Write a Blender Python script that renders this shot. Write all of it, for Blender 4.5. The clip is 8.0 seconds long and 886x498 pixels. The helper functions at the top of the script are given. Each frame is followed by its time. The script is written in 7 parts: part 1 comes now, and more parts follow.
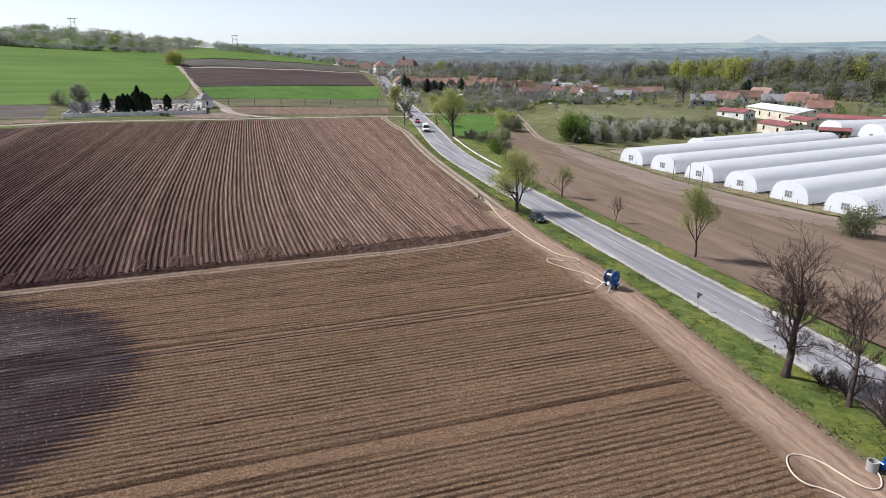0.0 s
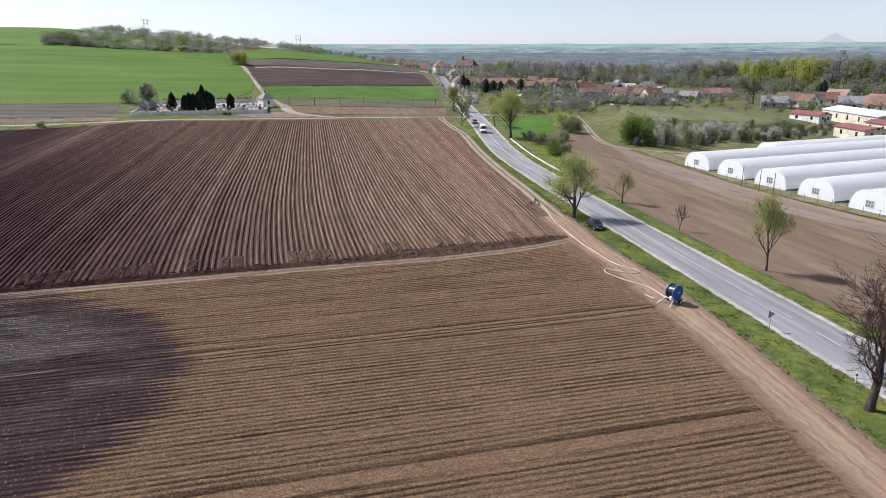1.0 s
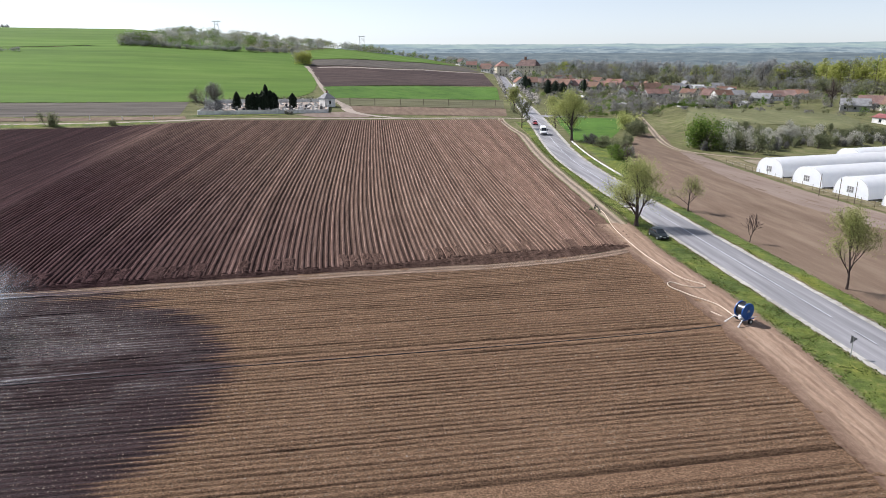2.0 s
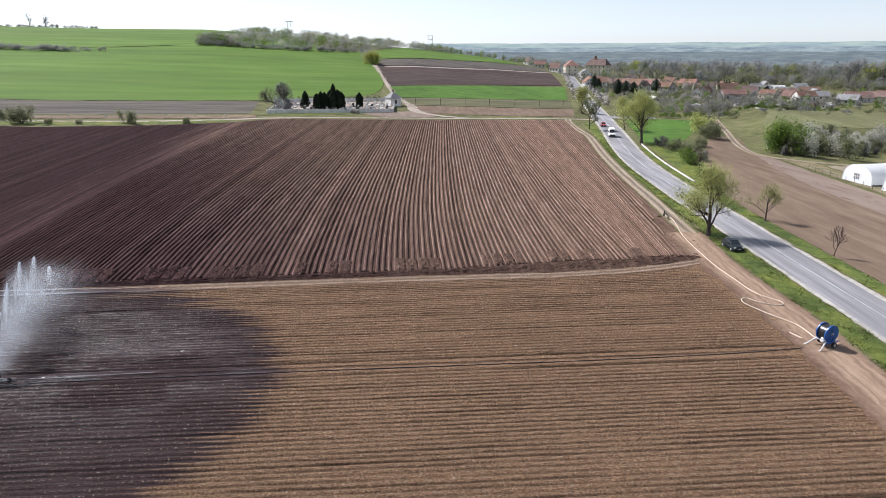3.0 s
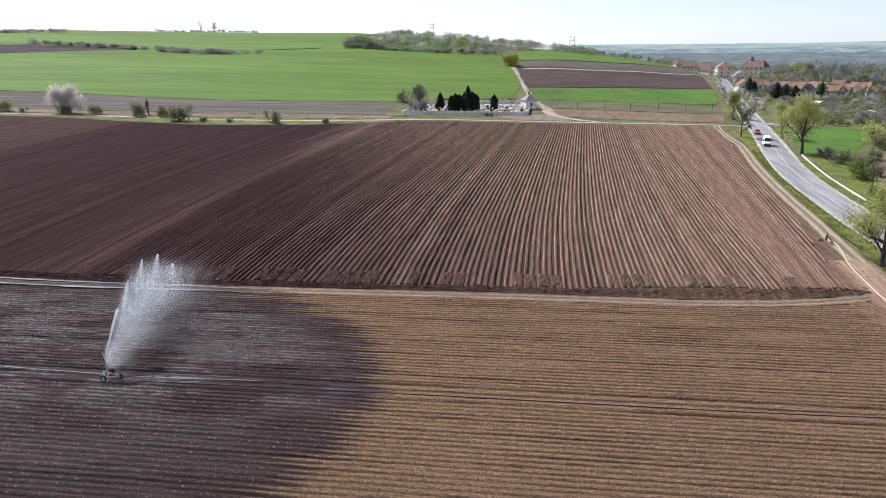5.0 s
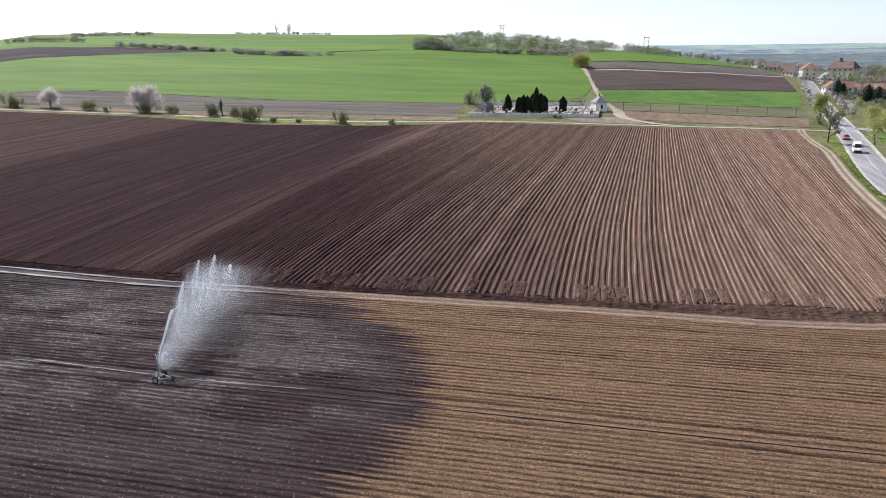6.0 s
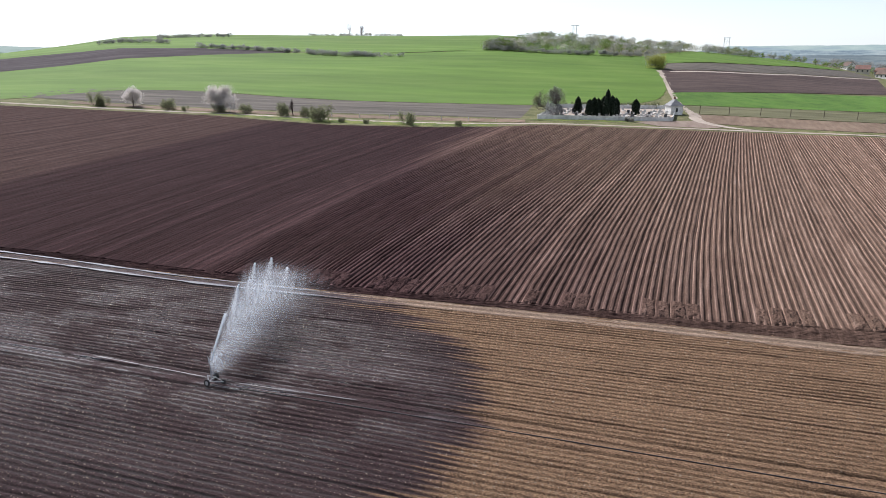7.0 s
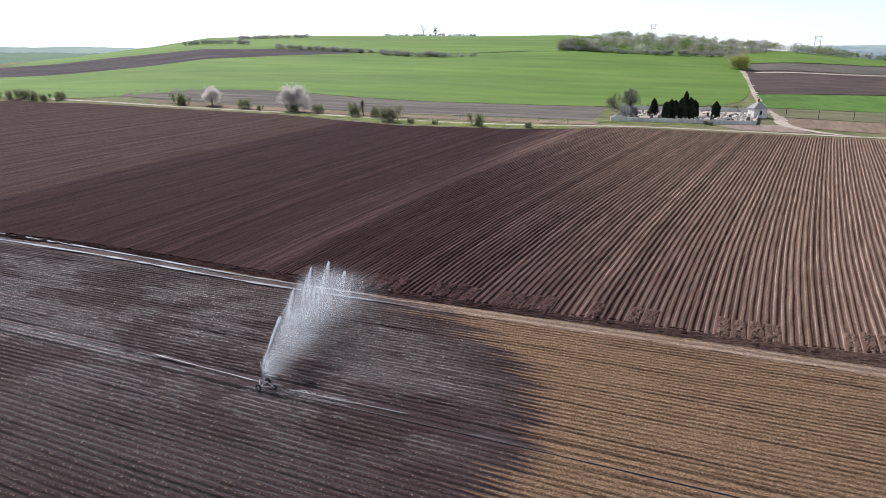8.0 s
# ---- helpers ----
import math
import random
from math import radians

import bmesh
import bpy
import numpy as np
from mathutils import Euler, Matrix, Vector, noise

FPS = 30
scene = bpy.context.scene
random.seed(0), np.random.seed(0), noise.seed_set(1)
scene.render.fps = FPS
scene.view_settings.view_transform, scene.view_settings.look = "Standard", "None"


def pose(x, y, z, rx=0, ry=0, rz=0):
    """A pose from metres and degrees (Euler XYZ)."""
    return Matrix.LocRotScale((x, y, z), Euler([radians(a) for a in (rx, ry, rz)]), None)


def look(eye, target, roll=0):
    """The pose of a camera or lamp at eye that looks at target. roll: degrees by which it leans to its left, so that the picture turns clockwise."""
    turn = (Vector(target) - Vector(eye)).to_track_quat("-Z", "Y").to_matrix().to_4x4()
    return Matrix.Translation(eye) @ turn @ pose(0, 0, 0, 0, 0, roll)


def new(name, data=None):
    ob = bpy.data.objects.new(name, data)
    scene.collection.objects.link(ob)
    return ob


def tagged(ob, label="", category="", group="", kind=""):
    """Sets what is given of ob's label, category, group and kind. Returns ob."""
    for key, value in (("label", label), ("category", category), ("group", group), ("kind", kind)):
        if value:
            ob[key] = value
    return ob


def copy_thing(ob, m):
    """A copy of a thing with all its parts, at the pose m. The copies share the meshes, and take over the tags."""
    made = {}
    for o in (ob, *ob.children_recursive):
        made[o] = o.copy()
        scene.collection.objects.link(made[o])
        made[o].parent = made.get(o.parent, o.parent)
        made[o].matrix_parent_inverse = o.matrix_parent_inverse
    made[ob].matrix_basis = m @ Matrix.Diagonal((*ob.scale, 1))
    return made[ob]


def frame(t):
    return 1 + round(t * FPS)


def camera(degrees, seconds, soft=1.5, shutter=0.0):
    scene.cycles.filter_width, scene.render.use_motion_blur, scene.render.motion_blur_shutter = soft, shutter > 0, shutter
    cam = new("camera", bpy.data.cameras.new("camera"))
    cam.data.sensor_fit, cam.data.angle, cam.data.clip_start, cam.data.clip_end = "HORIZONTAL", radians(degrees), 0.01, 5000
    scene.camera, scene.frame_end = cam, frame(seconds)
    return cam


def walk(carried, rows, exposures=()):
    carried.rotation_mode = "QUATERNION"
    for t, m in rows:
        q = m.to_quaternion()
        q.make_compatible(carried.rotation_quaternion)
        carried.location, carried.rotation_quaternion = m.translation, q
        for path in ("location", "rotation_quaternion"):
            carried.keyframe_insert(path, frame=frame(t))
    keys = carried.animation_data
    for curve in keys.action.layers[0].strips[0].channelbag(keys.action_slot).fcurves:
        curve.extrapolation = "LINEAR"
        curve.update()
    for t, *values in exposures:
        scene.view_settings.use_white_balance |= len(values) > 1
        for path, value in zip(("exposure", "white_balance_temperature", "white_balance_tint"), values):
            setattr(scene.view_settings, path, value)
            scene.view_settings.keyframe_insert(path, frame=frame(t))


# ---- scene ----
EXPO = 0.8
# The camera: a drone about 24 m above a sloping field, drifting forward and turning left
cam = camera(67.9, 8.0, soft=0.85)
PATH = [
    (0, (14.214, -11.527, 23.778), (14.143, -9.607, 23.221), 0.0),
    (0.5, (14.413, -10.241, 23.812), (14.258, -8.326, 23.256), 0.0),
    (1, (14.464, -8.809, 23.83), (14.225, -6.903, 23.273), 0.0),
    (1.5, (14.562, -7.478, 23.856), (14.239, -5.585, 23.3), 0.0),
    (3, (14.531, -3.97, 24.081), (13.936, -2.144, 23.522), 0.0),
    (3.5, (14.604, -2.983, 24.13), (13.915, -1.191, 23.572), -0.1),
    (4, (14.552, -1.687, 24.18), (13.77, 0.068, 23.622), -0.1),
    (4.5, (14.34, -0.455, 24.188), (13.47, 1.258, 23.632), -0.1),
    (6, (13.191, 3.182, 24.072), (12.069, 4.744, 23.522), -0.2),
    (6.5, (12.779, 4.211, 24.111), (11.578, 5.714, 23.564), -0.2),
    (7, (12.366, 5.258, 24.172), (11.089, 6.697, 23.625), -0.1),
    (7.5, (11.933, 6.255, 24.243), (10.582, 7.625, 23.696), -0.2),
    (8, (11.414, 7.302, 24.29), (9.991, 8.596, 23.744), -0.1),
]
walk(cam, [(t, look(eye, target, roll)) for t, eye, target, roll in PATH], exposures=[(0, EXPO - 0.2), (1.5, EXPO - 0.12), (3, EXPO - 0.02), (8, EXPO + 0.02)])

# Light: a hazy spring sky and a high sun over the hill
SUN_WAY = Vector((-0.97, 0.25)).normalized()
SUN_UP = radians(47)
world = bpy.data.worlds.new("world")
scene.world = world
world.use_nodes = True
sky = world.node_tree.nodes.new("ShaderNodeTexSky")
sky.sky_type = "NISHITA"
sky.sun_disc = False
sky.sun_elevation = SUN_UP
sky.sun_rotation = math.atan2(SUN_WAY.x, SUN_WAY.y)
sky.altitude = 150
sky.air_density = 1.0
sky.dust_density = 0.5
sky.ozone_density = 1.0
veil = world.node_tree.nodes.new("ShaderNodeHueSaturation")
veil.inputs["Saturation"].default_value = 0.35
world.node_tree.links.new(sky.outputs[0], veil.inputs["Color"])
tint = world.node_tree.nodes.new("ShaderNodeMix")
tint.data_type, tint.blend_type = "RGBA", "MULTIPLY"
tint.inputs[0].default_value = 1.0
tint.inputs[7].default_value = (0.905, 0.968, 1.11, 1)
world.node_tree.links.new(veil.outputs[0], tint.inputs[6])
world.node_tree.links.new(tint.outputs[2], world.node_tree.nodes["Background"].inputs[0])
world.node_tree.nodes["Background"].inputs[1].default_value = 0.088
sun = new("sun", bpy.data.lights.new("sun", "SUN"))
sun.data.energy = 4.4
sun.data.angle = radians(0.6)
sun.data.color = (0.99, 0.957, 0.965)
sun.matrix_world = look((SUN_WAY.x * 100, SUN_WAY.y * 100, 100 * math.tan(SUN_UP)), (0, 0, 0))


# ---- materials ----
def nodes_of(name):
    m = bpy.data.materials.new(name)
    m.use_nodes = True
    nt = m.node_tree
    return m, nt, nt.nodes["Principled BSDF"]


def add(nt, kind, inputs=(), attribute="", dims=""):
    n = nt.nodes.new("ShaderNode" + kind)
    if attribute:
        n.attribute_name = attribute
    if dims:
        n.noise_dimensions = dims
    for key, value in dict(inputs).items():
        if isinstance(value, bpy.types.NodeSocket):
            nt.links.new(value, n.inputs[key])
        else:
            n.inputs[key].default_value = value
    return n


def ramp(nt, factor, stops):
    n = nt.nodes.new("ShaderNodeValToRGB")
    while len(n.color_ramp.elements) < len(stops):
        n.color_ramp.elements.new(0.5)
    for e, (at, col) in zip(n.color_ramp.elements, stops):
        e.position = at
        e.color = (*col, 1) if len(col) == 3 else col
    nt.links.new(factor, n.inputs[0])
    return n.outputs[0]


def mixed(nt, factor, a, b, how="MIX"):
    n = nt.nodes.new("ShaderNodeMix")
    n.data_type = "RGBA"
    n.blend_type = how
    for i, v in ((0, factor), (6, a), (7, b)):
        if isinstance(v, bpy.types.NodeSocket):
            nt.links.new(v, n.inputs[i])
        else:
            n.inputs[i].default_value = v if i == 0 or len(v) == 4 else (*v, 1)
    return n.outputs[2]


def maths(nt, op, a, b=0.0, c=0.0):
    n = nt.nodes.new("ShaderNodeMath")
    n.operation = op
    for i, v in enumerate((a, b, c)):
        if isinstance(v, bpy.types.NodeSocket):
            nt.links.new(v, n.inputs[i])
        else:
            n.inputs[i].default_value = v
    return n.outputs[0]


def place(nt, scale=(1, 1, 1), turn=0.0):
    """World-scaled coordinates, turned about z and stretched."""
    tc = nt.nodes.new("ShaderNodeTexCoord")
    mp = add(nt, "Mapping", {"Vector": tc.outputs["Object"], "Rotation": (0, 0, turn)})
    return add(nt, "Mapping", {"Vector": mp.outputs[0], "Scale": scale}).outputs[0]


def grain(nt, vec, scale, detail=4, rough=0.6):
    return add(nt, "TexNoise", {"Vector": vec, "Scale": scale, "Detail": detail, "Roughness": rough}).outputs[0]


def surface(name, cols, scale=1.0, big=0.03, rough=0.9, bump=0.3, fine=6.0, depth=0.03, metal=0.0, spec=0.12, stretch=(1, 1, 1), turn=0.0, vary=0.25, tones=()):
    """A matt surface with grain, broad blotches and fine relief."""
    m, nt, b = nodes_of(name)
    vec = place(nt, stretch, turn)
    n = len(cols)
    col = ramp(nt, grain(nt, vec, scale, 6), [(0.3 + 0.4 * i / max(1, n - 1), c) for i, c in enumerate(cols)])
    blot = ramp(nt, grain(nt, vec, big, 3), [(0.3, (1 - vary,) * 3), (0.7, (1 + vary * 0.6,) * 3)])
    col = mixed(nt, 1.0, col, blot, "MULTIPLY")
    if tones:
        info = nt.nodes.new("ShaderNodeObjectInfo")
        col = mixed(nt, 1.0, col, ramp(nt, info.outputs["Random"], [(i / (len(tones) - 1), t) for i, t in enumerate(tones)]), "MULTIPLY")
    nt.links.new(col, b.inputs["Base Color"])
    b.inputs["Roughness"].default_value = rough
    b.inputs["Metallic"].default_value = metal
    b.inputs["Specular IOR Level"].default_value = spec
    if bump:
        bm = add(nt, "Bump", {"Strength": bump, "Distance": depth, "Height": grain(nt, vec, fine, 5)})
        nt.links.new(bm.outputs[0], b.inputs["Normal"])
    return m


def leaves(name, cols, through_light=0.5, rough=0.6):
    """Foliage: colour differs leaf by leaf, and some light passes."""
    m, nt, b = nodes_of(name)
    geo = nt.nodes.new("ShaderNodeNewGeometry")
    n = len(cols)
    col = ramp(nt, geo.outputs["Random Per Island"], [(i / max(1, n - 1), c) for i, c in enumerate(cols)])
    info = nt.nodes.new("ShaderNodeObjectInfo")
    tone = ramp(nt, info.outputs["Random"], [(0, (0.8,) * 3), (1, (1.15,) * 3)])
    col = mixed(nt, 1.0, col, tone, "MULTIPLY")
    nt.links.new(col, b.inputs["Base Color"])
    b.inputs["Roughness"].default_value = rough
    b.inputs["Specular IOR Level"].default_value = 0.2
    tr = add(nt, "BsdfTranslucent", {"Color": col})
    mx = add(nt, "MixShader", {0: through_light, 1: b.outputs[0], 2: tr.outputs[0]})
    nt.links.new(mx.outputs[0], nt.nodes["Material Output"].inputs[0])
    return m


def plain(name, col, rough=0.5, metal=0.0, spec=0.4, dirt=0.15, scale=3.0):
    c2 = tuple(v * (1 - dirt) for v in col)
    return surface(name, [c2, col], scale, scale * 0.2, rough, 0.05, scale * 8, 0.005, metal, spec, vary=dirt)


ROW_TURN = math.atan2(0.5, 1.0)


def soil_front(name, cols, ruts=False):
    """Dry, pale tilled soil; dark where the sprinkler has wetted it, with ragged edges along the rows."""
    m, nt, b = nodes_of(name)
    vec = place(nt)
    rows = place(nt, (0.7, 4.2, 1), -ROW_TURN)
    dry = ramp(nt, grain(nt, rows, 2.0, 6, 0.8), list(zip((0.3, 0.5, 0.7), cols)))
    clod = ramp(nt, grain(nt, vec, 7.0, 6, 0.85), [(0.37, (0.36,) * 3), (0.5, (0.95,) * 3), (0.60, (1.65,) * 3), (0.68, (2.3,) * 3)])
    dry = mixed(nt, 1.0, dry, clod, "MULTIPLY")
    at = add(nt, "SeparateXYZ", {0: vec})
    c = maths(nt, "DIVIDE", maths(nt, "SUBTRACT", at.outputs[1], maths(nt, "MULTIPLY", at.outputs[0], 0.4108)), maths(nt, "ADD", 1.0, maths(nt, "MULTIPLY", at.outputs[0], 0.0026)))
    if ruts:
        bed = maths(nt, "DIVIDE", c, 0.62)
        k = add(nt, "Attribute", attribute="across").outputs["Fac"]
        dry = mixed(nt, 1.0, dry, ramp(nt, k, [(0.0, (0.6,) * 3), (0.14, (0.9,) * 3), (0.24, (1.35,) * 3), (0.36, (0.85,) * 3), (0.5, (0.72,) * 3), (0.62, (0.85,) * 3), (0.74, (1.5,) * 3), (0.86, (1.1,) * 3), (1.0, (0.6,) * 3)]), "MULTIPLY")
    else:
        # furrow bottoms, where shade falls, darkened in the colour; crests lightened, row by row
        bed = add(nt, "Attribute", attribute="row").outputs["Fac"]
        furrow_dark = add(nt, "Attribute", attribute="furrow_dark").outputs["Fac"]
        dry = mixed(nt, 1.0, dry, ramp(nt, add(nt, "MapRange", {0: furrow_dark, 1: -0.4, 2: 1.1}).outputs[0], [(0.0, (1.26, 1.25, 1.25)), (0.27, (1.22, 1.21, 1.19)), (0.5, (0.82,) * 3), (1.0, (0.38, 0.36, 0.37))]), "MULTIPLY")
    which = add(nt, "TexWhiteNoise", {"W": maths(nt, "FLOOR", maths(nt, "ADD", bed, 0.5))}, dims="1D").outputs[0]
    broad = ramp(nt, grain(nt, place(nt, (0.4, 1.5, 1), -ROW_TURN), 0.06, 3), [(0.3, (0.92, 0.91, 0.89)), (0.7, (1.06, 1.06, 1.04))])
    dry = mixed(nt, 1.0, dry, broad, "MULTIPLY")
    wetc = mixed(nt, 1.0, dry, (0.194, 0.163, 0.272), "MULTIPLY")
    # wet ground: all within 20 m of the line that the sprinkler has come along
    dx = maths(nt, "SUBTRACT", at.outputs[0], -29.7)
    dy = maths(nt, "SUBTRACT", at.outputs[1], 26.9)
    along = maths(nt, "MINIMUM", maths(nt, "ADD", maths(nt, "MULTIPLY", dx, 0.88), maths(nt, "MULTIPLY", dy, 0.475)), 0.0)
    px = maths(nt, "SUBTRACT", dx, maths(nt, "MULTIPLY", along, 0.88))
    py = maths(nt, "SUBTRACT", dy, maths(nt, "MULTIPLY", along, 0.475))
    dist = maths(nt, "SQRT", maths(nt, "ADD", maths(nt, "MULTIPLY", px, px), maths(nt, "MULTIPLY", py, py)))
    teeth = grain(nt, place(nt, (0.12, 2.2, 1), -ROW_TURN), 0.5, 1, 0.5)
    soft = grain(nt, vec, 0.12, 3)
    dist = maths(nt, "ADD", dist, maths(nt, "ADD", maths(nt, "MULTIPLY", maths(nt, "SUBTRACT", teeth, 0.5), 3.0), maths(nt, "MULTIPLY", maths(nt, "SUBTRACT", soft, 0.5), 3.0)))
    # each row ends in a tooth, longer in some
    tooth = maths(nt, "ABSOLUTE", maths(nt, "SUBTRACT", maths(nt, "FRACT", maths(nt, "ADD", bed, 0.5)), 0.5))
    dist = maths(nt, "ADD", dist, maths(nt, "MULTIPLY", tooth, maths(nt, "ADD", 1.5, maths(nt, "MULTIPLY", which, 5.5))))
    wet = add(nt, "MapRange", {0: dist, 1: 19.9, 2: 21.6, 3: 1.0, 4: 0.0}).outputs[0]
    nt.links.new(mixed(nt, wet, dry, wetc), b.inputs["Base Color"])
    # water stands in the furrows in short threads where rain is falling now, beyond the sprinkler's lane
    thread = grain(nt, place(nt, (0.35, 1.4, 1), -ROW_TURN), 1.3, 4, 0.75)
    patch = grain(nt, place(nt, (0.5, 1.0, 1), -ROW_TURN), 0.22, 3, 0.6)
    now = add(nt, "MapRange", {0: maths(nt, "ADD", c, maths(nt, "MULTIPLY", soft, 6.0)), 1: 37.0, 2: 46.0, 3: 0.26, 4: 1.0}).outputs[0]
    low = add(nt, "MapRange", {0: maths(nt, "ADD", tooth, maths(nt, "MULTIPLY", maths(nt, "SUBTRACT", grain(nt, vec, 3.0, 4, 0.7), 0.5), 0.5)), 1: 0.10, 2: 0.26, 3: 1.0, 4: 0.05}).outputs[0]
    film = add(nt, "MapRange", {0: maths(nt, "ADD", thread, maths(nt, "MULTIPLY", patch, 1.7)), 1: 1.24, 2: 1.44, 3: 0.0, 4: 1.0}).outputs[0]
    film = maths(nt, "MULTIPLY", maths(nt, "MULTIPLY", film, add(nt, "MapRange", {0: dist, 1: 12.0, 2: 20.0, 3: 1.0, 4: 0.0}).outputs[0]), maths(nt, "MULTIPLY", now, low))
    nt.links.new(maths(nt, "SUBTRACT", 0.92, maths(nt, "ADD", maths(nt, "MULTIPLY", wet, 0.10), maths(nt, "MULTIPLY", film, 0.64))), b.inputs["Roughness"])
    nt.links.new(maths(nt, "ADD", 0.06, maths(nt, "ADD", maths(nt, "MULTIPLY", wet, 0.10), maths(nt, "MULTIPLY", film, 0.94))), b.inputs["Specular IOR Level"])
    bm = add(nt, "Bump", {"Strength": 1.0, "Distance": 0.16, "Height": maths(nt, "ADD", grain(nt, vec, 8, 6, 0.8), grain(nt, place(nt, (0.7, 3.0, 1), -ROW_TURN), 2.2, 5, 0.7))})
    nt.links.new(bm.outputs[0], b.inputs["Normal"])
    return m


def soil_ridged(name, cols=((0.085, 0.054, 0.041), (0.136, 0.090, 0.070), (0.199, 0.142, 0.115)), rough_scale=5.0, relief=0.07, lines_part=0.6):
    """Ridged soil, dry and brown near the road, damp and dark towards the hill."""
    m, nt, b = nodes_of(name)
    vec = place(nt)
    lines = place(nt, (2.5, 0.12, 1), -0.31)
    dry = ramp(nt, grain(nt, lines, 0.8, 5, 0.7), list(zip((0.3, 0.55, 0.75), cols)))
    row = add(nt, "Attribute", attribute="row").outputs["Fac"]
    calm = add(nt, "Attribute", attribute="calm").outputs["Fac"]
    clod = ramp(nt, grain(nt, vec, rough_scale, 6, 0.75), [(0.3, (0.5,) * 3), (0.7, (1.4,) * 3)])
    dry = mixed(nt, 1.0, dry, clod, "MULTIPLY")
    sp = add(nt, "SeparateXYZ", {0: vec})
    cross = maths(nt, "ADD", maths(nt, "MULTIPLY", sp.outputs[0], 0.952), maths(nt, "MULTIPLY", sp.outputs[1], 0.305))
    if not lines_part:
        row = maths(nt, "DIVIDE", maths(nt, "ADD", cross, 245.0), 0.72)
    else:
        # sunlit crest edges and furrow shade painted in colour, stronger on some ridges
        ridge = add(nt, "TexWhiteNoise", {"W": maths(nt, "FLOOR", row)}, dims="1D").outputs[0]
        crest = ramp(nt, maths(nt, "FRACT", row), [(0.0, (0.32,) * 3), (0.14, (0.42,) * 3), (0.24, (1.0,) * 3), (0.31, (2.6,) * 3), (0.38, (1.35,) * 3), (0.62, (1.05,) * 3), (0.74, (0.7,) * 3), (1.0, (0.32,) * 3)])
        # worn: strength of that painted light and shade along each ridge
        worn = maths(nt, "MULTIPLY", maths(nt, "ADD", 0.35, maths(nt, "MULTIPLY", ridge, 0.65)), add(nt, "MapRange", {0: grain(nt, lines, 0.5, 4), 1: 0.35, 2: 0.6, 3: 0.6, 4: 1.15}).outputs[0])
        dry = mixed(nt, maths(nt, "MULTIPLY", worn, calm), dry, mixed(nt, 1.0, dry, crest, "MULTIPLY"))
        band = add(nt, "TexNoise", {"W": maths(nt, "MULTIPLY", row, 0.3), "Scale": 1.0, "Detail": 3.0}, dims="1D").outputs[0]
        streak = add(nt, "TexNoise", {"W": maths(nt, "MULTIPLY", row, 1.1), "Scale": 1.0, "Detail": 4.0, "Roughness": 0.7}, dims="1D").outputs[0]
        dry = mixed(nt, maths(nt, "SUBTRACT", 1.0, calm), dry, mixed(nt, 1.0, dry, ramp(nt, streak, [(0.3, (0.6,) * 3), (0.5, (1.0,) * 3), (0.7, (1.5,) * 3)]), "MULTIPLY"))
        dry = mixed(nt, 0.8, dry, mixed(nt, 1.0, dry, ramp(nt, band, [(0.3, (0.72,) * 3), (0.5, (1.0,) * 3), (0.7, (1.28,) * 3)]), "MULTIPLY"))
    damp = mixed(nt, 1.0, dry, (0.43, 0.372, 0.48), "MULTIPLY")
    s = maths(nt, "ADD", cross, maths(nt, "MULTIPLY", maths(nt, "SUBTRACT", grain(nt, lines, 0.06, 4), 0.5), 34.0))
    s = maths(nt, "ADD", s, maths(nt, "MULTIPLY", maths(nt, "SUBTRACT", sp.outputs[1], 95.0), 0.6))
    f = add(nt, "MapRange", {0: s, 1: -44.0, 2: 12.0, 3: 1.0, 4: 0.0}).outputs[0]
    old = add(nt, "MapRange", {0: maths(nt, "ADD", row, maths(nt, "MULTIPLY", grain(nt, lines, 0.3, 4), 8.0)), 1: 172.0, 2: 182.0, 3: 0.80, 4: 1.0}).outputs[0]
    # harrowed, freshly turned soil beyond the last ridge
    fresh = add(nt, "MapRange", {0: maths(nt, "ADD", row, maths(nt, "MULTIPLY", maths(nt, "SUBTRACT", grain(nt, lines, 0.12, 4), 0.5), 24.0)), 1: 254.0, 2: 286.0, 3: 1.0, 4: 0.0}).outputs[0]
    damp = mixed(nt, fresh, damp, mixed(nt, 1.0, dry, (0.205, 0.164, 0.222), "MULTIPLY"))
    f = maths(nt, "MULTIPLY", maths(nt, "MAXIMUM", f, fresh), old)
    nt.links.new(mixed(nt, f, dry, damp), b.inputs["Base Color"])
    b.inputs["Roughness"].default_value = 0.92
    b.inputs["Specular IOR Level"].default_value = 0.02
    bm = add(nt, "Bump", {"Strength": 0.6, "Distance": relief, "Height": grain(nt, vec, 6, 6, 0.7)})
    nt.links.new(bm.outputs[0], b.inputs["Normal"])
    return m


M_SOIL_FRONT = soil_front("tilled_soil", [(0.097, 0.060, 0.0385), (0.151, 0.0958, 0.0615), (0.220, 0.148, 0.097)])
M_TRACK_MID = soil_front("middle_track_soil", [(0.135, 0.095, 0.070), (0.205, 0.148, 0.112), (0.275, 0.205, 0.160)], True)
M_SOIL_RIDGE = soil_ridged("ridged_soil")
M_HEAP = soil_ridged("heaped_soil", ((0.075, 0.048, 0.037), (0.128, 0.083, 0.063), (0.19, 0.132, 0.104)), 3.0, 0.15, 0.0)
M_CRUMB = soil_ridged("crumbled_soil", ((0.045, 0.028, 0.022), (0.085, 0.054, 0.042), (0.14, 0.095, 0.075)), 3.0, 0.15, 0.0)
